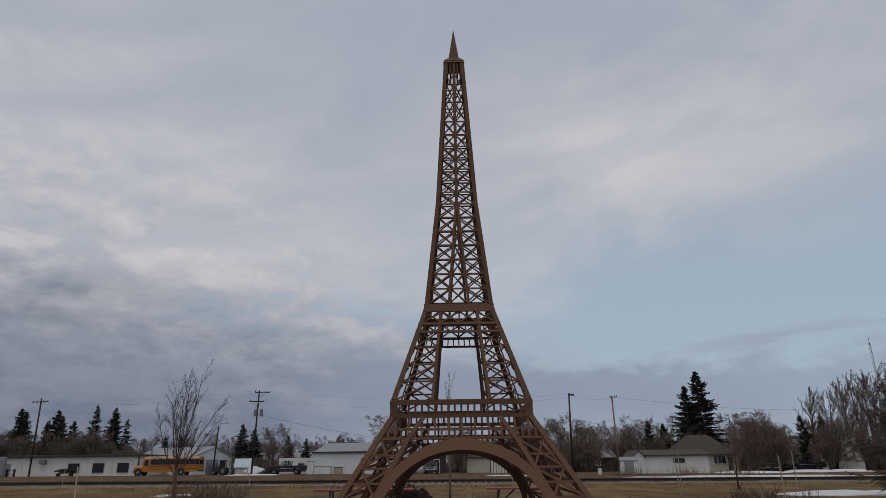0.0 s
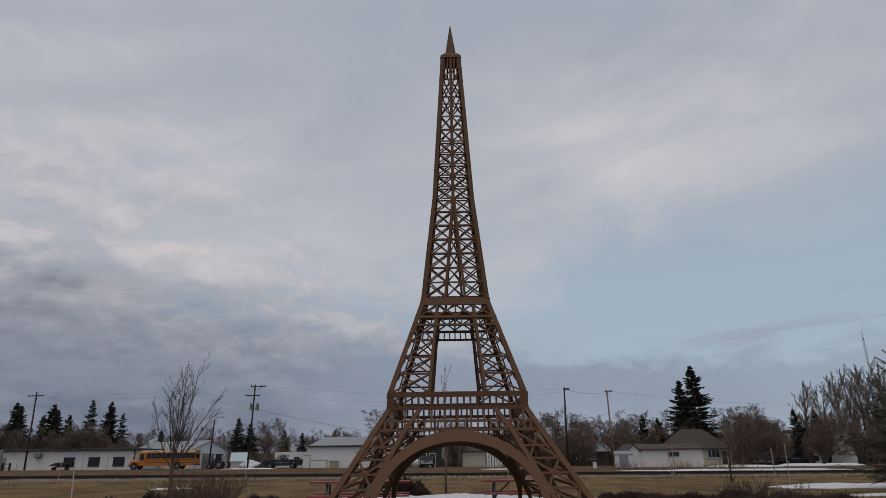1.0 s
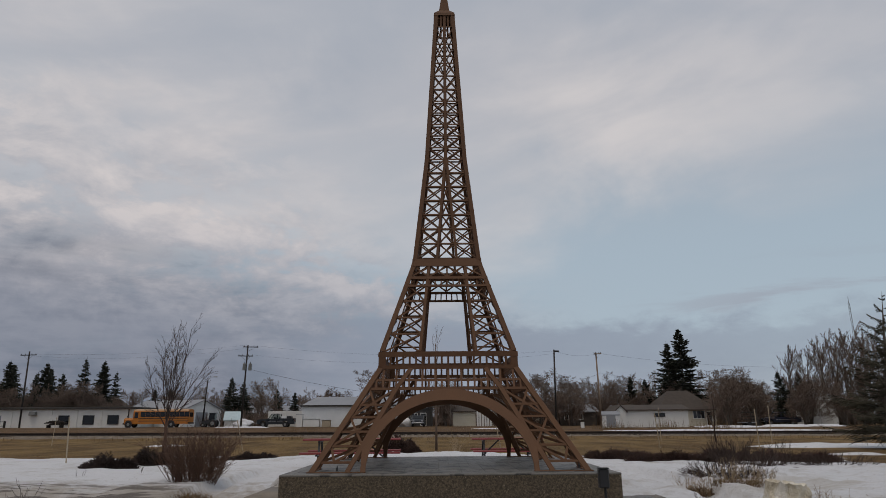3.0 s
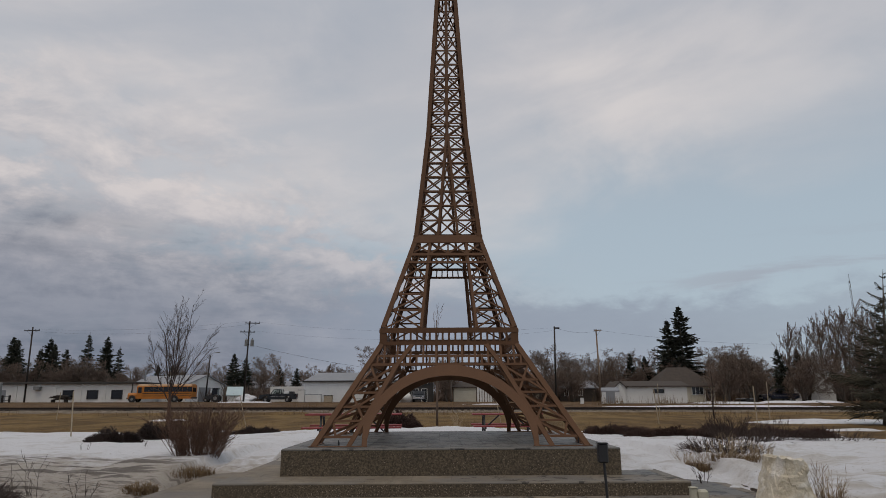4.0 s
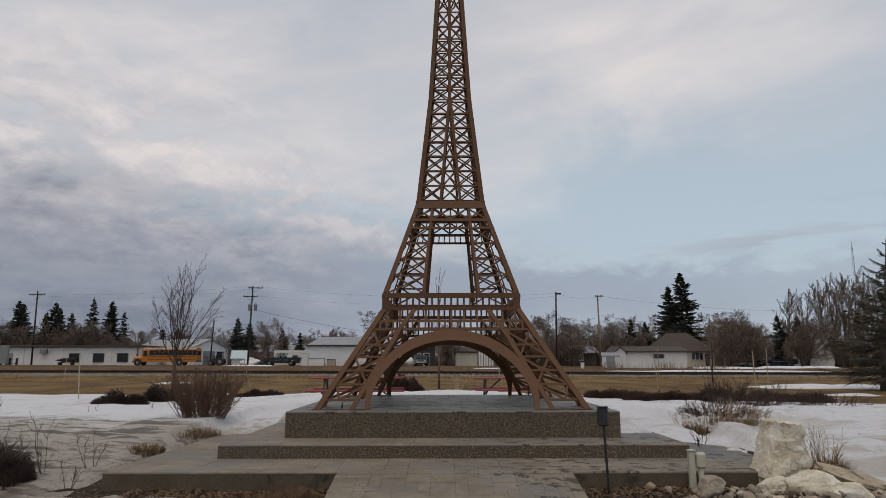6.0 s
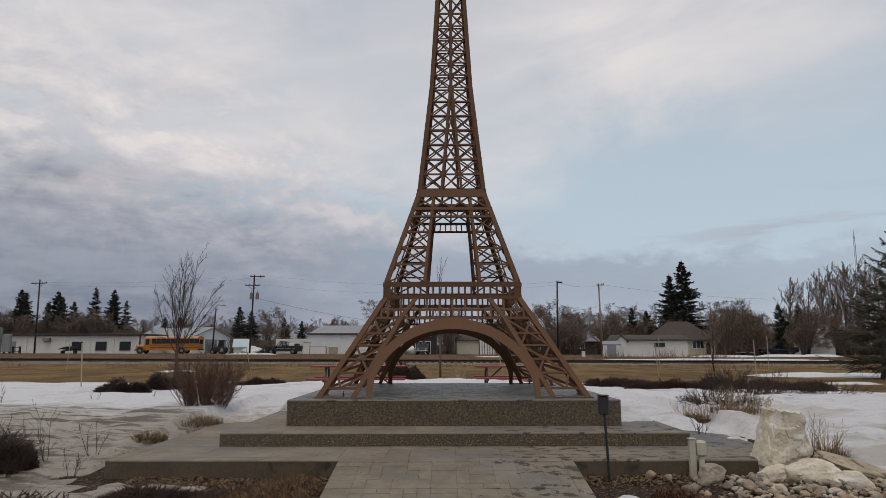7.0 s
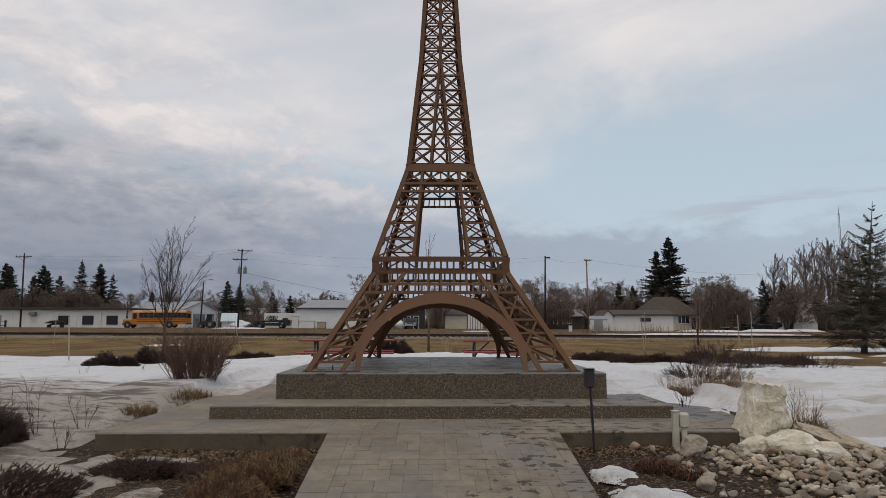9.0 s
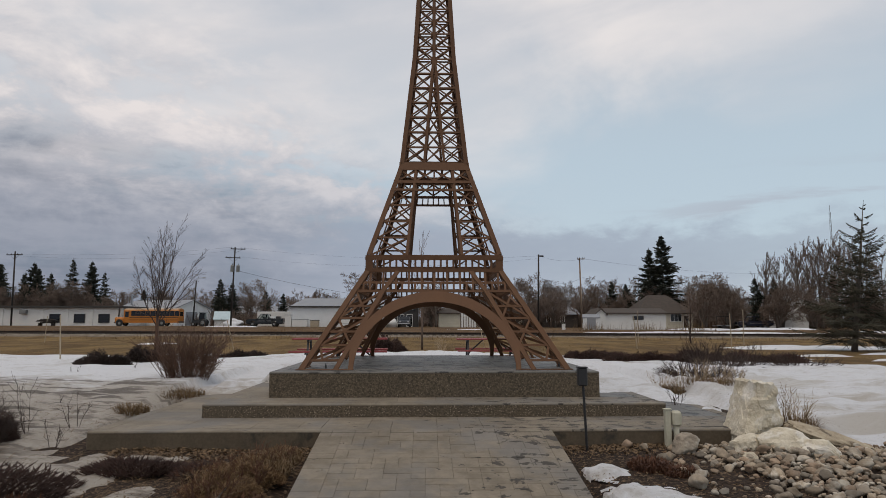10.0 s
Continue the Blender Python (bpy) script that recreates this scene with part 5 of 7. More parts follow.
def standing_rock():
    """A tall rough block of pale stone, tapering on one side, split along upright cracks."""
    b = bmesh.new()
    bmesh.ops.create_cube(b, size=1)
    bmesh.ops.subdivide_edges(b, edges=b.edges[:], cuts=30, use_grid_fill=True)
    for v in b.verts:
        x, y, z = v.co
        t = z + 0.5
        lo = float(np.interp(t, (0, 0.25, 0.5, 0.75, 0.9, 1), (-0.32, -0.30, -0.25, -0.17, -0.13, -0.10)))
        hi = float(np.interp(t, (0, 0.3, 0.5, 0.66, 0.72, 0.9, 1), (0.19, 0.23, 0.27, 0.26, 0.21, 0.21, 0.18)))
        r = math.hypot(x, y)
        f = 0.72 + 0.28 * max(abs(x), abs(y)) / max(r, 1e-6)
        px = (lo + hi) / 2 + x * f * (hi - lo)
        py = y * f * (0.56 - 0.12 * t)
        pz = t * 0.78 - 0.04
        if t > 0.93:
            pz += 0.035 * noise.noise((x * 5, y * 5, 2)) + (0.025 * math.exp(-((px + 0.05) / 0.06) ** 2))
        q = Vector((px, py, pz))
        c = Vector((px * 2.2, py * 2.2, pz * 0.9)) * 3.0
        crack = 0.018 * math.floor(2.2 * noise.noise(c * 0.8)) / 1.5
        ledge = 0.018 * math.floor(1.6 * noise.noise((px * 1.6, py * 1.6, pz * 4.5)))
        n_ = 0.03 * noise.noise(q * 4) + 0.009 * noise.noise(q * 11) + 0.004 * noise.noise(q * 30) + crack + ledge
        d = Vector((px, py * 1.2, 0)).normalized() if r > 0.02 and abs(z) < 0.499 else Vector((0, 0, 0.3))
        v.co = q + d * n_ * (1 - 0.85 * max(0.0, (t - 0.88) / 0.12))
    me = bpy.data.meshes.new("standing_rock")
    b.to_mesh(me)
    b.free()
    me.materials.append(M_ROCK)
    me.polygons.foreach_set("use_smooth", [False] * len(me.polygons))
    return me


tagged(part("standing_rock", standing_rock(), None, "", pose(3.66, -4.08, land(3.7, -4.0) - 0.03, 0, 0, 4) @ Matrix.Diagonal((0.92, 1, 1, 1))), "upright rough block of pale cream stone", "rock")
for i, (x, y, z, sx, sy, sz, rz, lb) in enumerate((
        (2.72, -4.45, 0.05, 0.36, 0.3, 0.24, 10, "grey rounded boulder against the step"), (3.72, -4.62, 0.06, 0.72, 0.46, 0.34, 5, "broad pale lichen-covered boulder"),
        (3.36, -4.5, 0.05, 0.46, 0.36, 0.27, 40, "pale rough boulder beside the standing rock"), (3.98, -4.78, 0.03, 0.46, 0.36, 0.28, -20, "pale boulder with a dark shaded hollow"),
        (4.36, -4.38, 0.10, 0.98, 0.34, 0.17, -24, "long flat slab of pale stone lying askew"), (3.2, -4.85, -0.02, 0.26, 0.24, 0.16, 0, "small grey boulder among river stones"))):
    me = rock_mesh(200 + i, 4, 0.22, 11, (M_STONE, M_ROCK, M_ROCK, M_ROCK, M_TANROCK, M_ROCK)[i])
    me.polygons.foreach_set("use_smooth", [False] * len(me.polygons))
    ob = tagged(part("boulder", me, None, "", pose(x, y, z, 0, 17 if sx > 0.9 else 0, rz) @ Matrix.Diagonal((sx, sy, sz * 1.15, 1))), lb, "rock", "boulders by the steps")
stones = [rock_mesh(220 + i, 3, 0.30, 9) for i in range(14)]
pebbles = [rock_mesh(240 + i, 2, 0.32, 8) for i in range(10)]
bed_ = tagged(part("rock_bed", sheet("rock_bed", list(np.linspace(2.35, 5.6, 24)), list(np.linspace(-6.9, -4.3, 20)), lambda x, y: land(x, y) + 0.012 - (0.05 if (x < 2.6 - (y + 5.5) * 0.3) else 0), M_GROUND)), "heap of rounded grey and tan river stones in dark mulch", "stones")
rnd = random.Random(17)
spots = []
tries = 0
while len(spots) < 1250 and tries < 60000:
    tries += 1
    x, y = rnd.uniform(2.35, 5.5), rnd.uniform(-6.7, -4.35)
    if x < 2.85 - (y + 5.0) * 0.35 and rnd.random() < 0.95:
        continue
    s = rnd.uniform(0.075, 0.15) if rnd.random() < 0.4 else rnd.uniform(0.04, 0.08)
    if any(math.hypot(x - a, y - b) < 0.34 * (s + c) for a, b, c in spots):
        continue
    if 3.3 < x < 4.3 and y > -4.55:
        continue
    spots.append((x, y, s))
small = Mesher()
for i, (x, y, s) in enumerate(sorted(spots, key=lambda a: -a[2])):
    m = pose(x, y, land(x, y) + s * 0.16 + (0.05 if x > 2.9 else 0) * rnd.random() + 0.07 * math.exp(-((x - 3.7) / 0.7) ** 2 - ((y + 4.7) / 0.45) ** 2), rnd.uniform(-25, 25), rnd.uniform(-25, 25), rnd.uniform(0, 360)) @ Matrix.Diagonal((s * 1.15, s * 0.9, s * 0.72, 1))
    me = stones[i % len(stones)] if i < 290 else pebbles[i % len(pebbles)]
    if i < 290:
        part("stone", me, bed_, "", m)
    else:
        small.add([m @ v.co for v in me.vertices], [tuple(p.vertices) for p in me.polygons])
rest = part("gravel", small.mesh("gravel", M_STONE), bed_)
tagged(rest, kind="stuff")
for x, y, s in ((2.36, -5.62, 0.19), (2.15, -4.2, 0.13), (2.3, -4.3, 0.1), (3.0, -4.35, 0.14), (2.98, -4.62, 0.16)):
    part("stone", rnd.choice(stones), bed_, "", pose(x, y, land(x, y) + s * 0.25, rnd.uniform(-25, 25), 0, rnd.uniform(0, 360)) @ Matrix.Diagonal((s * 1.15, s * 0.95, s * 0.8, 1)))


# ---- garden fittings ----
fl = thing("path_light", pose(1.64, -4.28, land(1.64, -4.28)), "dark grey box-shaped garden light on a thin stake", "garden light")
part("stake", Mesher().tube([(0.03, 0, -0.05), (0, 0, 0.72)], [0.015, 0.015], 8).mesh("stake", M_DARK), fl)
box_part("head", (-0.01, 0, 0.81), (0.108, 0.09, 0.20), M_DARK, fl, "", 0.012)
box_part("visor", (-0.01, -0.003, 0.916), (0.114, 0.098, 0.012), M_DARK, fl, "", 0.004)

ped = thing("power_pedestal", pose(2.68, -4.20, land(2.5, -4.4)), "weathered cream outdoor power pedestal with a covered socket", "power outlet")
box_part("post", (-0.065, 0, 0.195), (0.07, 0.06, 0.46), M_CREAM, ped, "", 0.008)
part("conduit", Mesher().tube([(0.03, -0.01, -0.03), (0.03, -0.01, 0.3)], [0.032, 0.032], 12).mesh("conduit", M_CREAM, True), ped)
box_part("socket_cover", (0.03, -0.015, 0.33), (0.105, 0.10, 0.17), M_CREAM, ped, "", 0.022)
box_part("post_cap", (-0.065, 0, 0.432), (0.082, 0.075, 0.016), M_CREAM, ped, "", 0.005)


def picnic_table(x, y, z, length, rz, label):
    t = thing("picnic_table", pose(x, y, z, 0, 0, rz), label, "picnic table", "picnic tables")
    for i in range(5):
        box_part("tabletop_plank", (0, -0.3 + 0.15 * i, 0.745), (length, 0.14, 0.04), M_REDTABLE, t, "", 0.006)
    for s in (-1, 1):
        for j in (0, 1):
            box_part("bench_plank", (0, s * (0.66 + 0.145 * j), 0.44), (length, 0.135, 0.04), M_REDTABLE, t, "", 0.006)
    for e in (-length / 3, length / 3):
        for s in (-1, 1):
            me = Mesher().box((0, 0, 0), (0.05, 0.05, 0.86), Euler((s * radians(28), 0, 0)).to_matrix(), 0.006)
            part("leg", me.mesh("leg", M_DARK), t, "", Matrix.Translation((e, s * 0.42, 0.36)))
        box_part("crossbar", (e, 0, 0.4), (0.05, 1.6, 0.06), M_DARK, t, "", 0.006)
        box_part("top_bearer", (e, 0, 0.70), (0.05, 0.72, 0.05), M_DARK, t, "", 0.006)
        me = Mesher().box((0, 0, 0), (0.62, 0.035, 0.04), Euler((0, radians(-42 if e < 0 else 42), 0)).to_matrix(), 0.005)
        part("brace", me.mesh("brace", M_DARK), t, "", Matrix.Translation((e * 0.66, 0, 0.52)))
    return t


picnic_table(1.72, 7.3, land(1.72, 7.3), 1.95, 0, "maroon wooden picnic table on dark metal legs")
picnic_table(-2.37, 5.6, 0.23, 2.44, 3, "maroon wooden picnic table behind the plinth")


def stake(x, y, h, lx, ly, mat, label):
    ob = Mesher().box((0, 0, h / 2 - 0.1), (0.034, 0.034, h + 0.2), None, 0.005).mesh("stake", mat)
    return tagged(part("stake", ob, None, "", pose(x, y, land(x, y), ly, lx, 20)), label, "stake", "marker stakes")


for x, y, h, lx, ly in ((-11.2, 8.5, 1.45, -3, 0), (-24.6, 31, 1.7, 2, 0), (-8.9, 18.5, 1.45, -14, 0), (9.9, 19.2, 1.6, -8, 3), (12.75, 15.6, 1.66, -1, 0), (18.1, 25.4, 2.0, 1, 0), (2.7, 20.0, 1.7, -12, 0), (13.5, 30, 2.0, 0, 0)):
    stake(x, y, h, lx, ly, M_STAKE, "thin pale wooden marker stake in the grass")

svc = thing("meter_post", pose(-19.0, 16.0, land(-19, 16)), "grey wooden service post carrying metal meter boxes", "utility post")
part("post", Mesher().box((0, 0, 1.05), (0.2, 0.2, 2.3), None, 0.01).mesh("post", M_GREY), svc)
box_part("meter_box", (0.02, -0.17, 1.75), (0.38, 0.16, 0.55), M_GREY, svc, "", 0.015)
box_part("breaker_box", (0.42, -0.06, 1.55), (0.34, 0.14, 0.75), M_GREY, svc, "", 0.015)
box_part("pipe", (0.1, -0.14, 0.8), (0.06, 0.06, 1.5), M_GREY, svc, "", 0.01)


# ---- railway ----
track = new("railway_bed", sheet("railway_bed", graded(-160, 160, -60, 60, 1.2, 1.2), [40.6, 41.4, 42.2, 43.0, 43.6, 44.4, 45.25, 46.1, 47.0, 47.5],
            lambda x, y: float(np.interp(y, (40.6, 43.1, 47.0, 47.5), (0.10, 0.46, 0.46, 0.36))) + 0.05 * noise.noise((x * 1.1, y * 1.3, 2)), M_BALLAST))
track.location.z, track.rotation_euler.y = -0.12, 0.0045
tagged(track, "low bank of grey stone ballast under a railway line", "railway", kind="structure")
rail_me = Mesher().prism([(-0.07, 0), (0.07, 0), (0.07, 0.02), (0.012, 0.04), (0.012, 0.12), (0.036, 0.13), (0.036, 0.17), (-0.036, 0.17), (-0.036, 0.13), (-0.012, 0.12), (-0.012, 0.04), (-0.07, 0.02)], 0, -160, 160).mesh("rail", M_RAIL)
for y in (44.53, 45.97):
    part("rail", rail_me, track, "rust-brown steel rail", Matrix.Translation((0, y, 0.52)))
tie_me = Mesher().box((0, 0, 0), (0.26, 2.7, 0.22), None, 0.015).mesh("tie", M_TIE)
rnd = random.Random(4)
for i in range(-140, 141):
    part("tie", tie_me, track, "", pose(i * 0.55, 45.25 + rnd.uniform(-0.04, 0.04), 0.405 + rnd.uniform(-0.01, 0.01), 0, 0, rnd.uniform(-1.5, 1.5)))
# pale dead weeds along the track
weeds = Mesher()
for i in range(5200):
    x, y = rnd.uniform(-75, 75), rnd.choice((rnd.gauss(51.5, 1.2), rnd.gauss(40.2, 0.8), rnd.gauss(56, 4)))
    if noise.noise((x * 0.12, y * 0.1, 3)) < -0.05:
        continue
    z = land(x, y)
    h = rnd.uniform(0.15, 0.55)
    if i % 9 == 0:
        x, y, h = rnd.choice((rnd.gauss(27.5, 1.0), rnd.gauss(33.5, 1.2), rnd.gauss(21.0, 1.5))), rnd.gauss(70, 1.0), rnd.uniform(0.4, 1.5)
        z = land(x, y)
    b = Vector((rnd.gauss(0, 0.15), rnd.gauss(0, 0.15), h))
    p = Vector((x, y, z - 0.02))
    weeds.add([p + Vector((-0.02, 0, 0)), p + Vector((0.02, 0, 0)), p + b], [(0, 1, 2)])
tagged(new("trackside_weeds", weeds.mesh("trackside_weeds", M_STRAW)), "dry pale weeds along the railway", "weeds", kind="stuff")
# short dead grass of the lawn
M_LAWN = surface("winter_lawn", [(0.09, 0.052, 0.022), (0.22, 0.138, 0.062)], 1.2, 0.95, 0, 0, 30)
lawn = Mesher()
for i in range(30000):
    y = 5 + 22 * rnd.random() ** 1.4
    x = rnd.uniform(-0.78, 0.78) * (y + 13)
    z = land(x, y)
    h = rnd.uniform(0.01, 0.03)
    p = Vector((x, y, z - 0.005))
    s = Vector((rnd.uniform(-0.02, 0.02), rnd.uniform(-0.02, 0.02), 0))
    weeds_tip = Vector((rnd.gauss(0, 0.05), rnd.gauss(0, 0.05), h))
    lawn.add([p - s, p + s, p + weeds_tip], [(0, 1, 2)])
tagged(new("lawn_grass", lawn.mesh("lawn_grass", M_LAWN)), "short dead straw-coloured lawn grass", "grass", kind="stuff")


# ---- buildings ----
def opening(parent, name, u, z, wd, h, glass, y=0.0, frame_mat=None, bars=0):
    """A window or door on a front wall that faces the track, at y."""
    fm = frame_mat or M_WHITEWALL
    o = Mesher()
    t = 0.09
    for c, s in (((0, -0.03, h / 2 - t / 2), (wd, 0.08, t)), ((0, -0.03, -h / 2 + t / 2), (wd, 0.08, t)), ((-wd / 2 + t / 2, -0.03, 0), (t, 0.08, h - 2 * t)), ((wd / 2 - t / 2, -0.03, 0), (t, 0.08, h - 2 * t))):
        o.box(c, s)
    f = part(name, o.mesh(name, fm), parent, "", Matrix.Translation((u, y, z)))
    part("pane", Mesher().box((0, -0.012, 0), (wd - 2 * t, 0.02, h - 2 * t)).mesh("pane", glass), f, "dark glass")
    for i in range(bars):
        box_part("mullion", (-wd / 2 + wd * (i + 1) / (bars + 1), -0.03, 0), (0.05, 0.07, h - 2 * t), fm, f, "", 0.004)
    return f


def gabled(name, m, length, depth, eave, ridge, wall_mat, roof_mat, label, over=0.35, ribs=0.0, ridge_x=True, category="house", hip=0.0):
    """A building with its front at y = 0 and its base at z = 0; the ridge runs along x, or along y."""
    t = thing(name, m, label, category)
    wm = Mesher()
    hx = length / 2
    if ridge_x:
        wm.prism([(0, -0.4), (depth, -0.4), (depth, eave), (depth / 2, eave if hip else ridge - 0.08), (0, eave)], 0, -hx, hx)
    else:
        wm.add([], [])
        pts = [(-hx, -0.4), (hx, -0.4), (hx, eave), (0, ridge - 0.08), (-hx, eave)]
        wm.prism(pts, 1, 0, depth)
    wall = part("wall", wm.mesh("wall", wall_mat), t)
    if ribs:
        n_ = int(length / ribs)
        rib_me = Mesher().box((0, 0, 0), (0.05, 0.04, eave + 0.35)).mesh("rib", wall_mat)
        for i in range(n_ + 1):
            part("rib", rib_me, wall, "", Matrix.Translation((-hx + 0.03 + i * (length - 0.06) / n_, -0.02, eave / 2 - 0.2)))
    th = 0.14
    if ridge_x:
        slope = math.atan2(ridge - eave, depth / 2)
        for s in (0, 1):
            rm = Mesher()
            y0, y1 = (-over, depth / 2) if s == 0 else (depth + over, depth / 2)
            z0 = eave - over * math.tan(slope)
            xa, xb = hx + over, hx + over - hip
            v = [(-xa, y0, z0), (xa, y0, z0), (xb, y1, ridge), (-xb, y1, ridge)]
            v += [(x, y, z - th) for x, y, z in v]
            rm.add(v, [(0, 1, 2, 3), (7, 6, 5, 4), (0, 4, 5, 1), (1, 5, 6, 2), (2, 6, 7, 3), (3, 7, 4, 0)])
            part("roof", rm.mesh("roof", roof_mat), t)
        if hip:
            for s in (-1, 1):
                rm = Mesher()
                z0 = eave - over * math.tan(slope)
                v = [(s * (hx + over), -over, z0), (s * (hx + over), depth + over, z0), (s * (hx + over - hip), depth / 2, ridge)]
                v += [(x, y, z - th) for x, y, z in v]
                rm.add(v, [(0, 1, 2), (5, 4, 3), (0, 3, 4, 1), (1, 4, 5, 2), (2, 5, 3, 0)])
                part("roof", rm.mesh("roof", roof_mat), t)
    else:
        slope = math.atan2(ridge - eave, hx)
        for s in (-1, 1):
            rm = Mesher()
            x0 = s * (hx + over)
            z0 = eave - over * math.tan(slope)
            v = [(x0, -over, z0), (x0, depth + over, z0), (0, depth + over, ridge), (0, -over, ridge)]
            v += [(x, y, z - th) for x, y, z in v]
            rm.add(v, [(0, 1, 2, 3), (7, 6, 5, 4), (0, 4, 5, 1), (1, 5, 6, 2), (2, 6, 7, 3), (3, 7, 4, 0)])
            part("roof", rm.mesh("roof", roof_mat), t)
    return t


def site(x, y, rz=0.0):
    return pose(x, y, land(x, y), 0, 0, rz)


# long low white building with dark eaves
b = thing("commercial_building", site(-62.0, 95), "long low white building with a dark flat roof edge", "building")
part("wall", Mesher().box((0, 5, 1.2), (25.2, 10, 3.4)).mesh("wall", M_WHITEWALL), b)
part("roof", Mesher().box((0, 5, 3.0), (26.2, 11, 0.30), None, 0.03).mesh("roof", M_TRIM), b, "dark roof edge")
for x in (-10.5, -6.3, 0.0, 4.05, 7.95, 12.0):
    box_part("pilaster", (x, -0.06, 1.2), (0.35, 0.12, 3.4), M_WHITEWALL, b, "", 0.01)
for x in (2.1, 6.0, 9.9):
    opening(b, "window", x, 1.15, 1.8, 1.45, M_GLASS, -0.02, M_TRIM)
box_part("air_conditioner", (-2.8, -0.3, 2.2), (1.0, 0.6, 0.6), M_GREY, b, "", 0.03)
box_part("downpipe", (12.3, -0.1, 1.3), (0.12, 0.12, 3.0), M_TRIM, b, "", 0.01)
box_part("door", (-8.4, -0.03, 0.9), (1.0, 0.06, 2.05), M_GREYMETAL, b, "", 0.01)
# workshop behind the bus
b = gabled("workshop", site(-49.6, 104, -26), 14.0, 8.6, 3.0, 4.6, M_SIDING, M_GREYMETAL, "pale metal workshop with a grey low-pitched roof", ribs=0.6, category="building")
for z, s in ((1.2, 2.4),):
    me = Mesher().box((0, 0, 0), (0.08, 2.6, s)).mesh("door", M_GREYMETAL)
    part("door", me, b, "grey sliding door", Matrix.Translation((7.04, 4.0, z)))
part("flue", Mesher().tube([(-5.6, 2, 3.4), (-5.6, 2, 5.4)], [0.16, 0.16], 10).mesh("flue", M_GREYMETAL), b)
# white metal shed behind the tower
b = gabled("metal_shed", site(-14.3, 95, 0), 15.8, 11, 3.35, 4.85, M_SIDING, M_GREYMETAL, "large white ribbed metal shed with a grey roof", 0.25, 0.45, category="building", hip=1.6)
part("eave_trim", Mesher().box((0, -0.3, 3.28), (16.2, 0.1, 0.22)).mesh("eave_trim", M_TRIM), b, "dark eave trim")
door = box_part("overhead_door", (1.3, -0.05, 1.2), (3.6, 0.08, 2.75), M_WHITEWALL, b, "pale overhead door with a row of small windows", 0.02)
for i in range(4):
    box_part("pane", (-1.3 + 0.87 * i, -0.045, 0.95), (0.74, 0.02, 0.45), M_GLASS, door, "dark glass", 0.005)
for z in (-0.65, 0.0, 0.6):
    box_part("groove", (0, -0.043, z), (3.5, 0.012, 0.03), M_GREY, door, "", 0.003)
# container and yard clutter
c = thing("shipping_container", site(-25.6, 99), "white corrugated shipping container", "container")
body = part("body", Mesher().box((0, 1.2, 1.25), (6.0, 2.4, 2.5), None, 0.02).mesh("body", M_WHITEWALL), c)
ridge_me = Mesher().box((0, 0, 0), (0.12, 0.06, 2.3)).mesh("corrugation", M_WHITEWALL)
for i in range(20):
    part("corrugation", ridge_me, body, "", Matrix.Translation((-2.85 + i * 0.3, -0.02, 1.25)))
box_part("door", (3.03, 1.2, 1.25), (0.06, 2.2, 2.3), M_WHITEWALL, c)
for x, wd, h, mat, lb, nm in ((-20.25, 2.5, 1.15, M_WHITEWALL, "white storage crate beside the shed", "storage_crate"), (-22.1, 1.0, 1.85, M_WHITEWALL, "tall white cabinet standing outside the shed", "outdoor_cabinet"), (-17.9, 1.3, 1.0, M_STAKE, "stack of pale timber by the shed wall", "timber_stack")):
    o = thing(nm, site(x, 93.2), lb, nm.replace("_", " "))
    box_part("body", (0, 0, h / 2), (wd, 0.9, h), mat, o, "", 0.04)
    box_part("lid", (0, 0, h + 0.03), (wd + 0.08, 0.98, 0.07), M_GREYMETAL if mat != M_STAKE else M_DARK, o, "", 0.015)
b = gabled("tarp_shelter", site(-34.3, 98.5, 12), 2.4, 3, 1.3, 2.5, M_WHITEWALL, M_TARP, "small lean-to shelter roofed with pale blue tarpaulin", 0.2, category="shelter")
tagged(part("snow_bank", rock_mesh(302, 4, 0.3, 3, M_SNOW), None, "", site(-31.3, 94.5) @ Matrix.Translation((0, 0, 0.3)) @ Matrix.Diagonal((3.2, 2.2, 1.9, 1))), "ploughed bank of dirty snow beside the pole", "snow bank")
# seen through the arch
b = thing("shop_building", site(-3.4, 98.5), "dark-fronted shop with a pale glazed door and a small sign", "building")
part("wall", Mesher().box((0, 4, 2.2), (3.9, 8, 4.6), None, 0.03).mesh("wall", M_TRIM), b)
part("parapet", Mesher().box((0, -0.05, 4.4), (4.1, 0.3, 0.3), None, 0.02).mesh("parapet", M_ROOF), b)
opening(b, "window", -1.0, 1.5, 1.2, 1.3, M_GLASS, -0.02, M_WHITEWALL, 1)
opening(b, "door", 0.5, 1.1, 1.0, 2.1, M_GLASS, -0.02, M_WHITEWALL)
sign = box_part("sign", (0.1, -0.06, 3.1), (2.8, 0.08, 0.7), M_DARK, b, "", 0.01)
for i in range(5):
    box_part("bar", (-0.9 + 0.45 * i, -0.05, 0), (0.26, 0.02, 0.36), M_SIDING, sign, "", 0.004)
b = gabled("outbuilding", site(-8.3, 100), 6.4, 6, 2.9, 3.9, M_SIDING, M_GREYMETAL, "plain pale outbuilding with a grey roof", ribs=0.6, category="building")
opening(b, "window", 2.3, 1.6, 0.9, 1.0, M_GLASS, -0.02, M_TRIM)
b = gabled("garden_shed", site(3.75, 96), 3.6, 5, 2.45, 3.2, M_BEIGE, M_ROOF, "cream horizontal-sided garage behind the tower", category="garage")
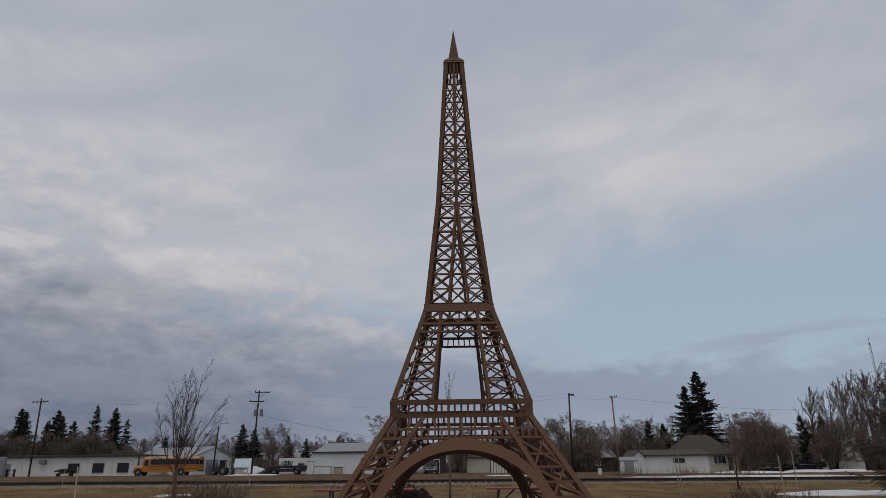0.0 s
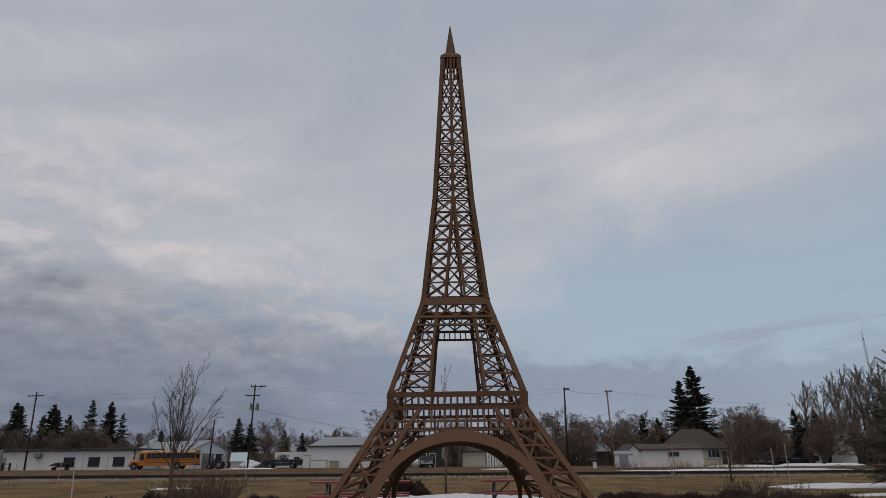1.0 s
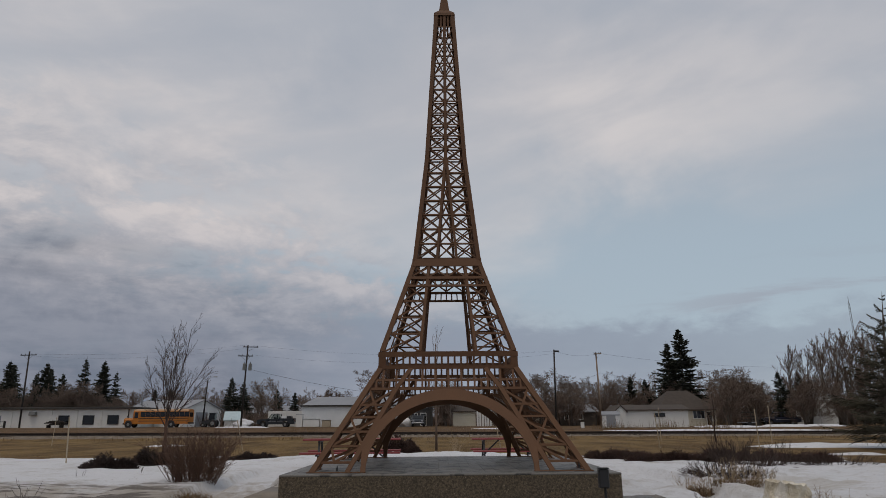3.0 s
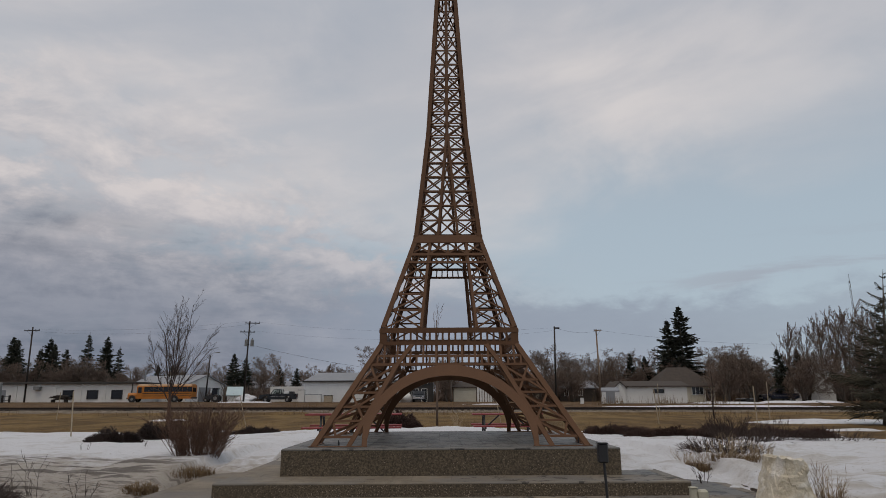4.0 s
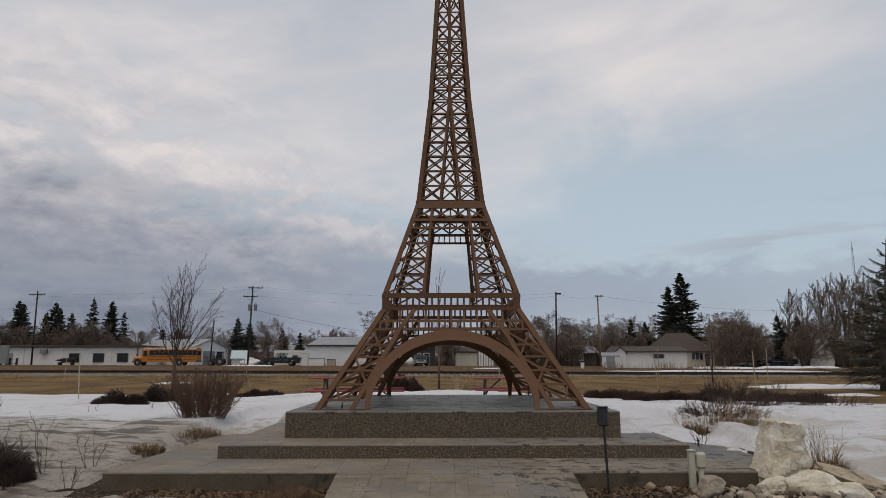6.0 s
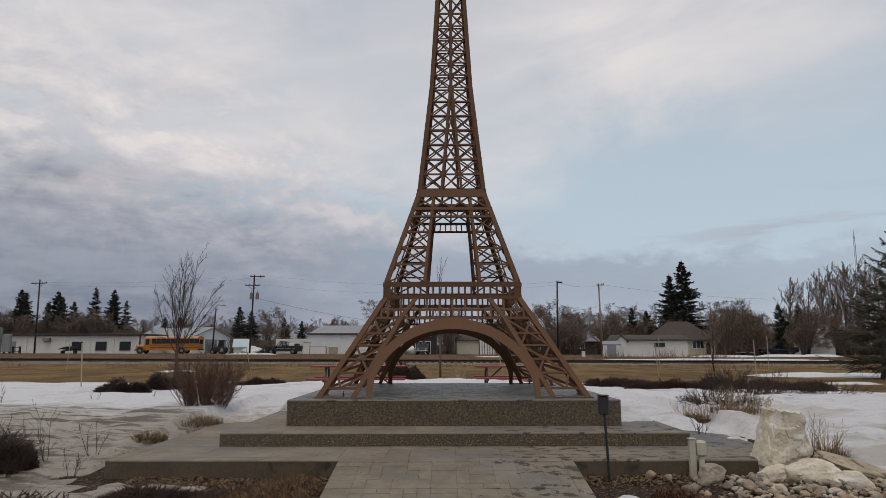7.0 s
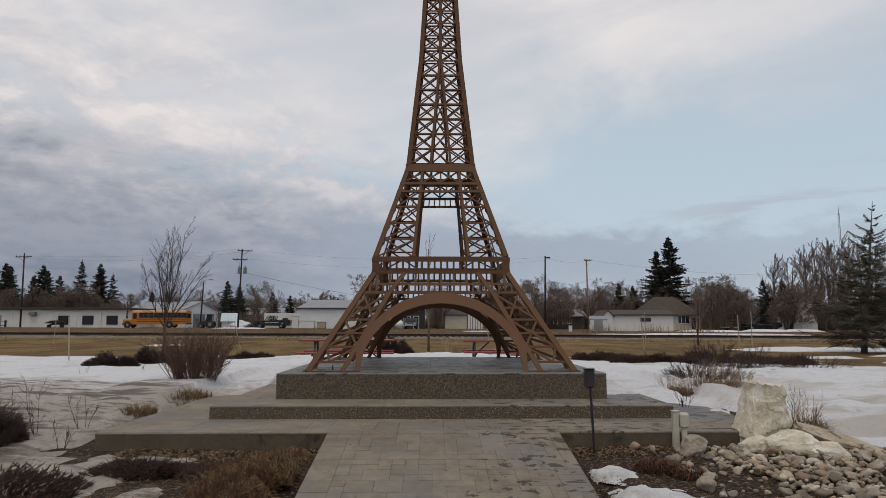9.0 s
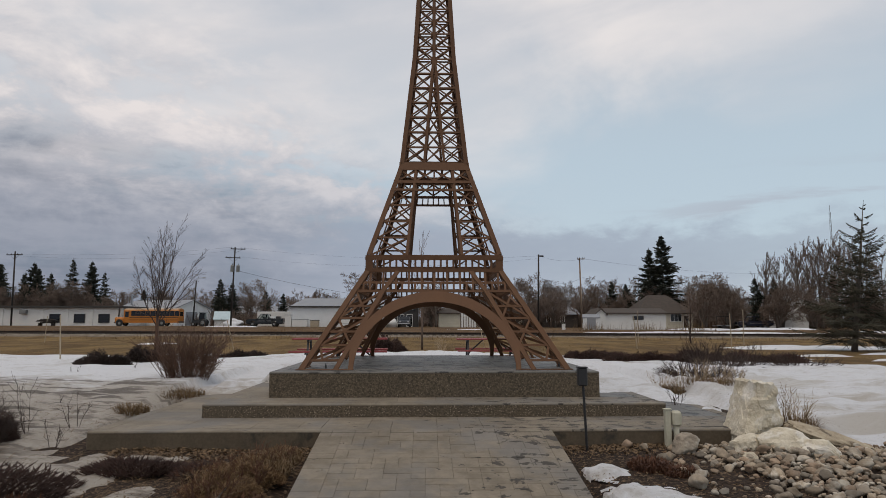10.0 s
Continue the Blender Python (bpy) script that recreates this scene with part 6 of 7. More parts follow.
for i in range(9):
    box_part("clapboard", (0, -0.02, 0.15 + 0.27 * i), (3.56, 0.04, 0.25), M_BEIGE, b, "", 0.012)
f = thing("timber_fence", site(6.85, 95.6), "pale board fence with dark gaps beside the garage", "fence")
for i in range(6):
    box_part("board", (-1.0 + 0.42 * i, 0, 1.25), (0.3, 0.06, 2.5), M_WHITEWALL, f, "", 0.01)
for z in (0.5, 1.8):
    box_part("rail", (0.05, 0.06, z), (2.5, 0.06, 0.1), M_STAKE, f, "", 0.01)
tagged(part("covered_trailer", rock_mesh(303, 4, 0.14, 6, M_WHITEWALL), None, "", site(-5.7, 92.5) @ Matrix.Translation((0, 0, 0.55)) @ Matrix.Diagonal((2.6, 1.8, 1.7, 1))), "small trailer wrapped in a pale cover", "trailer")
o = thing("pallet_stack", site(-8.0, 92.5), "stack of weathered wooden pallets", "pallets")
for i in range(6):
    box_part("pallet", (0.03 * (-1) ** i, 0, 0.1 + 0.17 * i), (1.5, 1.0, 0.13), M_PALEPOLE, o, "", 0.02)
for x, y, h, lb in ((18.45, 76.0, 0.75, "small white utility box beside the railway"), (21.15, 75.6, 0.85, "small white utility box beside the tool shed")):
    o = thing("utility_box", site(x, y), lb, "utility box", "utility boxes")
    box_part("body", (0, 0, h / 2), (0.42, 0.36, h), M_WHITEWALL, o, "", 0.03)
    box_part("lid", (0, 0, h + 0.02), (0.47, 0.41, 0.05), M_WHITEWALL, o, "", 0.012)
b = gabled("cottage", site(24.0, 105, 0), 6.4, 7, 2.5, 3.7, M_ROOF, M_GREYMETAL, "low dark wooden house with white windows behind the tool shed", 0.35)
for x in (-2.1, -0.9, 0.4):
    opening(b, "window", x, 1.55, 0.8, 1.2, M_GLASS, -0.02, M_WHITEWALL, 1)
for x, wd in ((-70.9, 1.2), (-69.0, 0.9), (-67.5, 1.1)):
    o = thing("metal_rack", site(x, 91.5), "rusty dark metal rack standing by the white building", "rack", "metal racks")
    for u in (-wd / 2, wd / 2):
        box_part("upright", (u, 0, 0.55), (0.07, 0.5, 1.1), M_POLE, o, "", 0.01)
    for z in (0.3, 0.95):
        box_part("shelf", (0, 0, z), (wd, 0.45, 0.07), M_POLE, o, "", 0.01)
# white garage, metal shed and brown-roofed house
b = gabled("white_garage", site(29.55, 80.5, -1), 9.0, 6, 2.45, 3.1, M_WHITEWALL, M_ROOF, "long white stucco garage with a dark shingle roof", 0.3, category="garage")
opening(b, "window", 0.55, 1.65, 1.55, 0.55, M_GLASS, -0.02, M_TRIM, 1)
gabled("garage_porch", site(24.7, 80.2, 0), 1.5, 5.5, 2.3, 3.0, M_WHITEWALL, M_ROOF, "white gabled end of the garage", 0.2, ridge_x=False, category="garage")
b = gabled("tool_shed", site(23.0, 79.0, -14), 2.3, 1.9, 1.75, 2.15, M_SIDING, M_GREYMETAL, "small pale metal tool shed", 0.08, ribs=0.25, category="shed")
box_part("door", (0.0, -0.05, 0.85), (1.2, 0.04, 1.6), M_GREYMETAL, b, "", 0.01)
b = gabled("bungalow", site(38.4, 92, 0), 8.6, 8, 2.75, 5.5, M_BEIGE, M_ROOF, "cream bungalow with a hipped brown shingle roof", 0.4, hip=3.1)
opening(b, "window", 1.6, 1.7, 1.9, 1.3, M_GLASS, -0.02, M_WHITEWALL, 2)
opening(b, "door", 3.2, 1.1, 0.95, 2.1, M_GLASS, -0.02, M_WHITEWALL)
part("chimney", Mesher().box((0.8, 5, 5.4), (0.5, 0.5, 0.9), None, 0.03).mesh("chimney", M_ROOF), b)
b = gabled("cottage", site(14.0, 112, 0), 9, 8, 2.7, 4.4, M_BEIGE, M_ROOF, "low cream house half hidden by bare trees", 0.4)
opening(b, "window", 0, 1.6, 1.6, 1.2, M_GLASS, -0.02, M_WHITEWALL, 1)
b = gabled("cottage", site(-68.4, 122, 0), 5.5, 7, 4.2, 5.9, M_WHITEWALL, M_ROOF, "white house with a dark gable roof behind the long building", 0.4, ridge_x=False)
opening(b, "window", 0, 4.5, 0.8, 0.6, M_GLASS, -0.02, M_TRIM)
b = gabled("cottage", site(62.0, 96, 0), 4.0, 5, 4.2, 5.6, M_WHITEWALL, M_GREYMETAL, "tall narrow white shed among bare trees", 0.2, ridge_x=False)
b = gabled("cottage", site(-32.0, 118, 0), 12, 8, 2.6, 3.9, M_BEIGE, M_GREYMETAL, "low house with a grey roof behind the yard", 0.4)
o = thing("utility_trailer", site(44.6, 86), "open wire-sided utility trailer parked in snow", "trailer")
box_part("bed", (0, 0, 0.55), (2.2, 1.5, 0.12), M_GREYMETAL, o)
for x in (-1.05, -0.35, 0.35, 1.05):
    box_part("upright", (x, -0.72, 1.3), (0.06, 0.06, 1.5), M_POLE, o)
for z in (0.95, 1.4, 1.95):
    box_part("side_rail", (0, -0.72, z), (2.2, 0.05, 0.07), M_POLE, o)
wheel_me = Mesher().tube([(0, -0.1, 0), (0, 0.1, 0)], [0.33, 0.33], 16).mesh("wheel", M_TYRE)
for s in (-1, 1):
    part("wheel", wheel_me, o, "", Matrix.Translation((0, s * 0.82, 0.33)))


# ---- vehicles ----
def wheel(parent, x, y, r, wd=0.26):
    wh = part("wheel", Mesher().tube([(0, -wd / 2, 0), (0, -wd / 2 + 0.04, 0), (0, wd / 2 - 0.04, 0), (0, wd / 2, 0)], [r * 0.9, r, r, r * 0.9], 20).mesh("wheel", M_TYRE, False), parent, "black tyre", Matrix.Translation((x, y, r)))
    part("rim", Mesher().tube([(0, -wd / 2 - 0.015, 0), (0, -wd / 2 + 0.02, 0)], [r * 0.45, r * 0.52], 16).mesh("rim", M_GREY), wh, "dull grey dirty rim")
    return wh


bus = thing("school_bus", site(-44.3, 92.6, 0), "orange-yellow school bus with black stripes, parked by the track", "bus")
bd = Mesher()
bd.prism([(0, 0.55), (2.4, 0.55), (2.4, 2.45), (2.28, 2.72), (1.2, 2.82), (0.12, 2.72), (0, 2.45)], 0, -3.9, 5.45)
bd.prism([(0.15, 0.55), (2.25, 0.55), (2.25, 1.25), (2.0, 1.5), (0.4, 1.5), (0.15, 1.25)], 0, -5.45, -3.9)
part("body", bd.mesh("body", M_YELLOW), bus)
part("roof", Mesher().prism([(0.05, 2.62), (0.2, 2.83), (1.2, 2.94), (2.2, 2.83), (2.35, 2.62)], 0, -3.8, 5.4).mesh("roof", M_BUSROOF), bus, "faded tan roof")
for z in (1.02, 1.42):
    box_part("stripe", (0.8, -0.012, z), (9.2, 0.02, 0.09), M_DARK, bus, "black stripe", 0.003)
for i in range(10):
    o = box_part("window", (-2.25 + i * 0.82, -0.012, 2.08), (0.79, 0.025, 0.82), M_GLASS, bus, "dark side window", 0.01)
box_part("door", (-3.35, -0.02, 1.55), (0.8, 0.04, 1.9), M_YELLOW, bus, "", 0.01)
box_part("door_glass", (-3.35, -0.045, 1.95), (0.62, 0.02, 0.9), M_GLASS, bus, "", 0.01)
me = Mesher().add([(-3.92, 0.15, 1.55), (-3.92, 2.25, 1.55), (-3.80, 2.2, 2.6), (-3.80, 0.2, 2.6), (-3.86, 0.15, 1.55), (-3.86, 2.25, 1.55), (-3.74, 2.2, 2.6), (-3.74, 0.2, 2.6)], [(0, 1, 2, 3), (4, 7, 6, 5), (0, 4, 5, 1), (3, 2, 6, 7), (0, 3, 7, 4), (1, 5, 6, 2)])
part("windscreen", me.mesh("windscreen", M_GLASS), bus)
box_part("bumper", (-5.5, 1.2, 0.62), (0.16, 2.3, 0.25), M_DARK, bus, "", 0.03)
box_part("rear_bumper", (5.5, 1.2, 0.68), (0.14, 2.4, 0.22), M_DARK, bus, "", 0.03)
box_part("rear_window", (5.46, 1.2, 2.0), (0.03, 1.5, 0.7), M_GLASS, bus)
box_part("mirror", (-4.7, -0.25, 1.75), (0.12, 0.14, 0.3), M_DARK, bus, "", 0.02)
for s in (0.35, 2.05):
    box_part("headlight", (-5.46, s, 1.0), (0.05, 0.24, 0.2), M_CHROME, bus, "", 0.01)
for x in (-4.6, 2.6):
    for y in (0.1, 2.3):
        wheel(bus, x, y, 0.5)
    part("wheel_arch", Mesher().tube([(x, -0.025, 0.52), (x, 0.02, 0.52)], [0.62, 0.62], 18).mesh("wheel_arch", M_DARK), bus)


def arch_cut(x, z, r):
    """The points of a wheel arch in a car's side, from front to back."""
    return [(x + r * math.cos(a), z + r * math.sin(a)) for a in (math.pi * (1 - i / 8) for i in range(9))]


def pickup(m, label, mat=M_CARPAINT):
    """A pickup truck that faces along -x, its near side at y = 0."""
    t = thing("pickup_truck", m, label, "truck")
    side = [(-3.0, 0.52)] + arch_cut(-2.0, 0.52, 0.47) + arch_cut(1.45, 0.52, 0.47) + [(2.85, 0.55), (2.9, 0.8), (2.9, 1.26), (0.55, 1.27), (-1.25, 1.27), (-2.7, 1.18), (-2.98, 1.08), (-3.04, 0.8)]
    part("body", Mesher().prism(side, 1, 0, 1.9).mesh("body", mat), t)
    part("floor_pan", Mesher().box((-0.1, 0.95, 0.5), (5.5, 1.5, 0.14)).mesh("floor_pan", M_DARK), t)
    cab = part("cab", Mesher().prism([(-0.72, 1.98), (-0.60, 2.05), (0.34, 2.05), (0.42, 1.98)], 1, 0.12, 1.78).mesh("cab", mat), t)
    for y in (0.08, 1.76):
        for p, q in (((-1.28, 1.25), (-0.70, 2.0)), ((-0.22, 1.25), (-0.22, 2.0)), ((0.52, 1.25), (0.40, 2.0))):
            part("pillar", Mesher().prism([(p[0] - 0.05, p[1]), (p[0] + 0.06, p[1]), (q[0] + 0.06, q[1]), (q[0] - 0.05, q[1])], 1, y, y + 0.06).mesh("pillar", mat), cab)
        part("side_window", Mesher().prism([(-1.18, 1.28), (-0.28, 1.28), (-0.28, 1.97), (-0.68, 1.97)], 1, y + 0.022, y + 0.03).mesh("side_window", M_CLEARGLASS), cab)
        part("side_window", Mesher().prism([(-0.15, 1.28), (0.46, 1.28), (0.36, 1.97), (-0.15, 1.97)], 1, y + 0.022, y + 0.03).mesh("side_window", M_CLEARGLASS), cab)
    for x in (-0.45, 0.30):
        box_part("seat_back", (x + 0.1, 0.95, 1.32), (0.16, 1.3, 0.42), M_DARK, cab, "", 0.05)
    part("load_bed", Mesher().box((1.70, 0.95, 1.272), (2.2, 1.6, 0.016)).mesh("load_bed", M_DARK), t)
    for y in (0.05, 1.85):
        box_part("bed_rail", (1.72, y, 1.30), (2.3, 0.09, 0.07), mat, t, "", 0.02)
    box_part("mirror", (-1.05, -0.14, 1.36), (0.09, 0.2, 0.17), M_DARK, t, "", 0.02)
    box_part("bumper", (-3.06, 0.95, 0.62), (0.14, 1.85, 0.22), M_CHROME, t, "", 0.03)
    box_part("rear_bumper", (3.05, 0.95, 0.62), (0.3, 1.8, 0.2), M_CHROME, t, "", 0.03)
    box_part("trim_strip", (-0.05, -0.012, 0.92), (2.3, 0.02, 0.05), M_CHROME, t, "", 0.004)
    for y in (0.3, 1.6):
        box_part("headlight", (-3.03, y, 0.95), (0.05, 0.3, 0.18), M_CHROME, t, "", 0.01)
    box_part("tail_light", (2.91, 0.1, 1.0), (0.03, 0.14, 0.3), M_REDTABLE, t, "", 0.01)
    for x in (-2.0, 1.45):
        for y in (0.12, 1.78):
            wheel(t, x, y, 0.40)
    return t


def parked_car(m, label, mat=M_CARPAINT):
    t = thing("parked_car", m, label, "car")
    part("body", Mesher().prism([(-2.3, 0.4)] + arch_cut(-1.45, 0.4, 0.4) + arch_cut(1.4, 0.4, 0.4) + [(2.3, 0.4), (2.35, 0.9), (2.25, 1.1), (1.75, 1.66), (-0.5, 1.7), (-1.1, 1.15), (-2.1, 1.0), (-2.35, 0.8)], 1, 0, 1.9).mesh("body", mat), t)
    part("side_window", Mesher().prism([(2.0, 1.12), (1.62, 1.58), (-0.45, 1.62), (-0.98, 1.16)], 1, -0.012, 0.01).mesh("side_window", M_GLASS), t)
    part("windscreen", Mesher().prism([(-0.52, 1.64), (-1.08, 1.18), (-1.12, 1.2), (-0.56, 1.66)], 1, 0.2, 1.7).mesh("windscreen", M_GLASS), t)
    for x in (-2.36, 2.36):
        box_part("bumper", (x, 0.95, 0.6), (0.12, 1.8, 0.2), M_CHROME, t, "", 0.03)
    for y in (0.3, 1.6):
        box_part("headlight", (-2.33, y, 0.88), (0.05, 0.3, 0.18), M_CHROME, t, "", 0.01)
    for x in (-1.45, 1.4):
        for y in (0.1, 1.8):
            wheel(t, x, y, 0.34)
    return t


truck = pickup(site(-25.9, 93.5), "dark green-black pickup truck with a loaded bed parked in the yard")
box_part("cargo", (1.15, 0.95, 1.50), (0.8, 1.2, 0.42), M_SIDING, truck, "pale boxes in the bed", 0.03)
box_part("tool_chest", (1.95, 0.95, 1.48), (0.6, 1.3, 0.38), M_DARK, truck, "", 0.03)
parked_car(site(-2.6, 93.0, 89), "dark car seen end-on in the yard")
heap = thing("lumber_heap", site(-59.7, 92.6), "untidy dark heap of old lumber on trestles", "lumber")
rnd = random.Random(12)
for x in (-1.1, 0.9):
    box_part("trestle", (x, 0, 0.22), (0.14, 1.0, 0.45), M_POLE, heap)
for i in range(16):
    me = Mesher().box((0, 0, 0), (rnd.uniform(1.4, 3.2), 0.16, 0.12), None, 0.01).mesh("plank", M_TIE)
    part("plank", me, heap, "", pose(rnd.uniform(-0.4, 0.4), rnd.uniform(-0.4, 0.4), 0.52 + 0.035 * i, rnd.uniform(-15, 15), rnd.uniform(-5, 5), rnd.uniform(-14, 14)))
M_BLUE = surface("dark_blue_paint", [(0.008, 0.010, 0.026), (0.015, 0.018, 0.040)], 1, 0.5, 0.1, 0.02)
# pickup shape added in place of a long low dark blue thing
pickup(site(54.6, 95, 0), "long low dark blue thing under bare trees, drawn as a pickup truck", M_BLUE)
trc = thing("tractor", site(-36.2, 93.5), "small dark tractor with a cab beside the workshop", "tractor")
part("body", Mesher().prism([(-1.2, 0.5), (0.9, 0.5), (0.9, 1.1), (-0.1, 1.15), (-1.2, 0.95)], 1, -0.4, 0.4).mesh("body", M_DARK), trc)
part("cab", Mesher().prism([(-0.1, 1.1), (0.85, 1.1), (0.8, 2.1), (0.0, 2.1)], 1, -0.45, 0.45).mesh("cab", M_GLASS), trc)
box_part("cab_roof", (0.4, 0, 2.16), (1.05, 1.05, 0.1), M_DARK, trc, "", 0.03)
for x, r in ((-0.9, 0.35), (0.6, 0.6)):
    for y in (-0.55, 0.55):
        wheel(trc, x, y, r, 0.3)


bus.scale = (0.92, 0.95, 0.96)


# ---- poles, wires, mast ----
def pole(x, y, h, mat, label, arms, lean=0.0, transformer=False):
    t = thing("utility_pole", pose(x, y, land(x, y), 0, lean, 0), label, "utility pole", "utility poles")
    part("shaft", Mesher().tube([(0, 0, -0.3), (0, 0, h)], [0.155, 0.105], 10).mesh("shaft", mat, True), t)
    for z, wd, off in arms:
        a = box_part("crossarm", (off, -0.15, z), (wd, 0.1, 0.13), mat, t)
        for s in (-0.45, -0.2, 0.2, 0.45):
            part("insulator", Mesher().tube([(0, 0, 0.05), (0, 0, 0.15), (0, 0, 0.24)], [0.03, 0.06, 0.035], 6).mesh("insulator", M_DARK), a, "", Matrix.Translation((s * wd, 0, 0)))
        me = Mesher()
        me.tube([(off - wd * 0.3, -0.15, z - 0.05), (0, -0.13, z - 0.75)], [0.02, 0.02], 4)
        me.tube([(off + wd * 0.3, -0.15, z - 0.05), (0, -0.13, z - 0.75)], [0.02, 0.02], 4)
        part("arm_brace", me.mesh("arm_brace", M_DARK), t)
    if transformer:
        for s in (-0.45, 0.45):
            c_ = part("transformer", Mesher().tube([(0, 0, -0.5), (0, 0, 0.45), (0, 0, 0.55)], [0.26, 0.26, 0.18], 14).mesh("transformer", M_GREY, False), t, "grey cylinder transformer", Matrix.Translation((s + 0.25, -0.25, transformer)))
            part("bushing", Mesher().tube([(0, 0, 0.55), (0, 0, 0.8)], [0.05, 0.03], 6).mesh("bushing", M_DARK), c_)
    return t


pole(-66.8, 95.0, 12.0, M_POLE, "dark wooden utility pole with one crossarm", ((11.4, 2.6, 0),), -1)
pole(-30.3, 90.0, 12.4, M_POLE, "dark wooden utility pole with two crossarms and transformers", ((12.1, 2.3, 0.5), (10.7, 2.3, -0.2)), 1.2, 9.0)
pole(-70.8, 108.0, 7.6, M_PALEPOLE, "thin pale utility pole behind the long building", ((7.2, 1.4, 0),))
pole(15.9, 81.0, 10.7, M_POLE, "dark wooden utility pole beside the railway", (), 1.0)
pole(23.3, 85.6, 10.7, M_PALEPOLE, "brown wooden utility pole with a short crossarm", ((10.5, 1.1, 0.2),), -1.0)
box = bpy.data.objects["utility_pole.003"]
part("lamp_head", Mesher().box((0.35, -0.2, 10.45), (0.7, 0.25, 0.22), None, 0.05).mesh("lamp_head", M_DARK), box, "dark lamp head")
lampp = thing("street_lamp", site(-37.9, 95.0), "dark wooden street lamp pole with a curved arm", "street lamp")
part("pole", Mesher().tube([(0, 0, -0.3), (0.3, 0, 7.4)], [0.14, 0.10], 10).mesh("pole", M_POLE, True), lampp)
part("arm", Mesher().tube([(0.28, 0, 7.2), (0.7, -0.1, 7.75), (1.3, -0.2, 7.85)], [0.04, 0.035, 0.03], 6).mesh("arm", M_GREY, True), lampp)
part("lamp_head", Mesher().box((1.6, -0.2, 7.82), (0.6, 0.26, 0.14), None, 0.05).mesh("lamp_head", M_GREY), lampp)


def wire(a, b, sag, rad=0.012):
    a, b = Vector(a), Vector(b)
    pts = []
    for i in range(25):
        t = i / 24
        p = a.lerp(b, t)
        p.z -= sag * 4 * t * (1 - t)
        pts.append(p)
    return tagged(new("overhead_wire", Mesher().tube(pts, [rad] * 25, 4, False).mesh("overhead_wire", M_WIRE)), "thin dark overhead wire strung between poles", "wire", "overhead wires")


def top_of(x, y, h):
    return (x, y, land(x, y) + h)


wire(top_of(-30.3, 90, 12.4), top_of(-66.8, 95, 11.6), 0.6, 0.008)
wire(top_of(-29.0, 90, 12.3), top_of(15.9, 81, 10.5), 1.0, 0.008)
wire(top_of(-30.0, 90, 8.8), top_of(-4.6, 98.4, 4.6), 0.5, 0.022)
wire(top_of(-30.3, 90, 11.9), top_of(-66.8, 95, 11.3), 0.9, 0.008)
wire(top_of(-29.4, 90, 10.9), top_of(15.9, 81, 10.1), 1.3, 0.008)
wire(top_of(15.9, 81, 10.6), top_of(23.3, 85.6, 10.5), 0.5)
wire(top_of(15.9, 81, 7.6), top_of(23.3, 85.6, 7.6), 0.9, 0.016)
wire(top_of(23.3, 85.6, 10.6), top_of(95, 120, 13), 2.0)
wire(top_of(23.5, 85.6, 7.7), top_of(60, 100, 7.0), 1.2, 0.016)

mast = thing("radio_mast", pose(174.0, 260.0, land(174, 260)), "slim grey lattice radio mast far beyond the trees", "mast")
me = Mesher()
legs_ = [Vector((math.cos(a), math.sin(a), 0)) * 0.6 for a in (0.3, 2.4, 4.5)]
for l in legs_:
    me.tube([l, l * 0.6 + Vector((0, 0, 49))], [0.07, 0.05], 4)
part("frame", me.mesh("frame", M_GREY), mast)
me = Mesher()
for i in range(26):
    z = i * 1.9
    f0, f1 = 1 - 0.4 * z / 49, 1 - 0.4 * (z + 1.9) / 49
    for j in range(3):
        me.tube([legs_[j] * f0 + Vector((0, 0, z)), legs_[(j + 1) % 3] * f1 + Vector((0, 0, min(49, z + 1.9)))], [0.035, 0.035], 3, False)
part("lattice", me.mesh("lattice", M_GREY), mast)
part("aerial", Mesher().tube([(0, 0, 48), (0, 0, 52)], [0.15, 0.05], 6).mesh("aerial", M_GREY), mast)


# ---- trees beyond the railway ----
TREES = {
    "broad": [bare_tree_meshes("tree", 400 + i, 9.0, 0.16, least=0.011, kids=(9, 7, 6, 5), spread=0.88, up=0.05, ratio=0.62, clear=0.2, bend=0.17) for i in range(4)],
    "tall": [bare_tree_meshes("tree", 410 + i, 12.0, 0.13, least=0.012, kids=(14, 7, 5, 4), spread=0.55, up=0.12, ratio=0.46, clear=0.15, bend=0.15) for i in range(2)],
    "bushy": [bare_tree_meshes("tree", 420 + i, 7.5, 0.16, least=0.011, kids=(7, 7, 6, 5), spread=0.85, up=0.05, ratio=0.66, clear=0.1, bend=0.17, stems=4, twig=M_TWIG) for i in range(2)],
}
PINES = [conifer_meshes(430 + i, 10.0, 5.4 + 0.6 * i, 33, 9, 20, 0.078, 0.24, 0.85) for i in range(3)] + [conifer_meshes(436, 10.0, 4.6, 32, 8, 16, 0.075, 0.28, 0.9)]


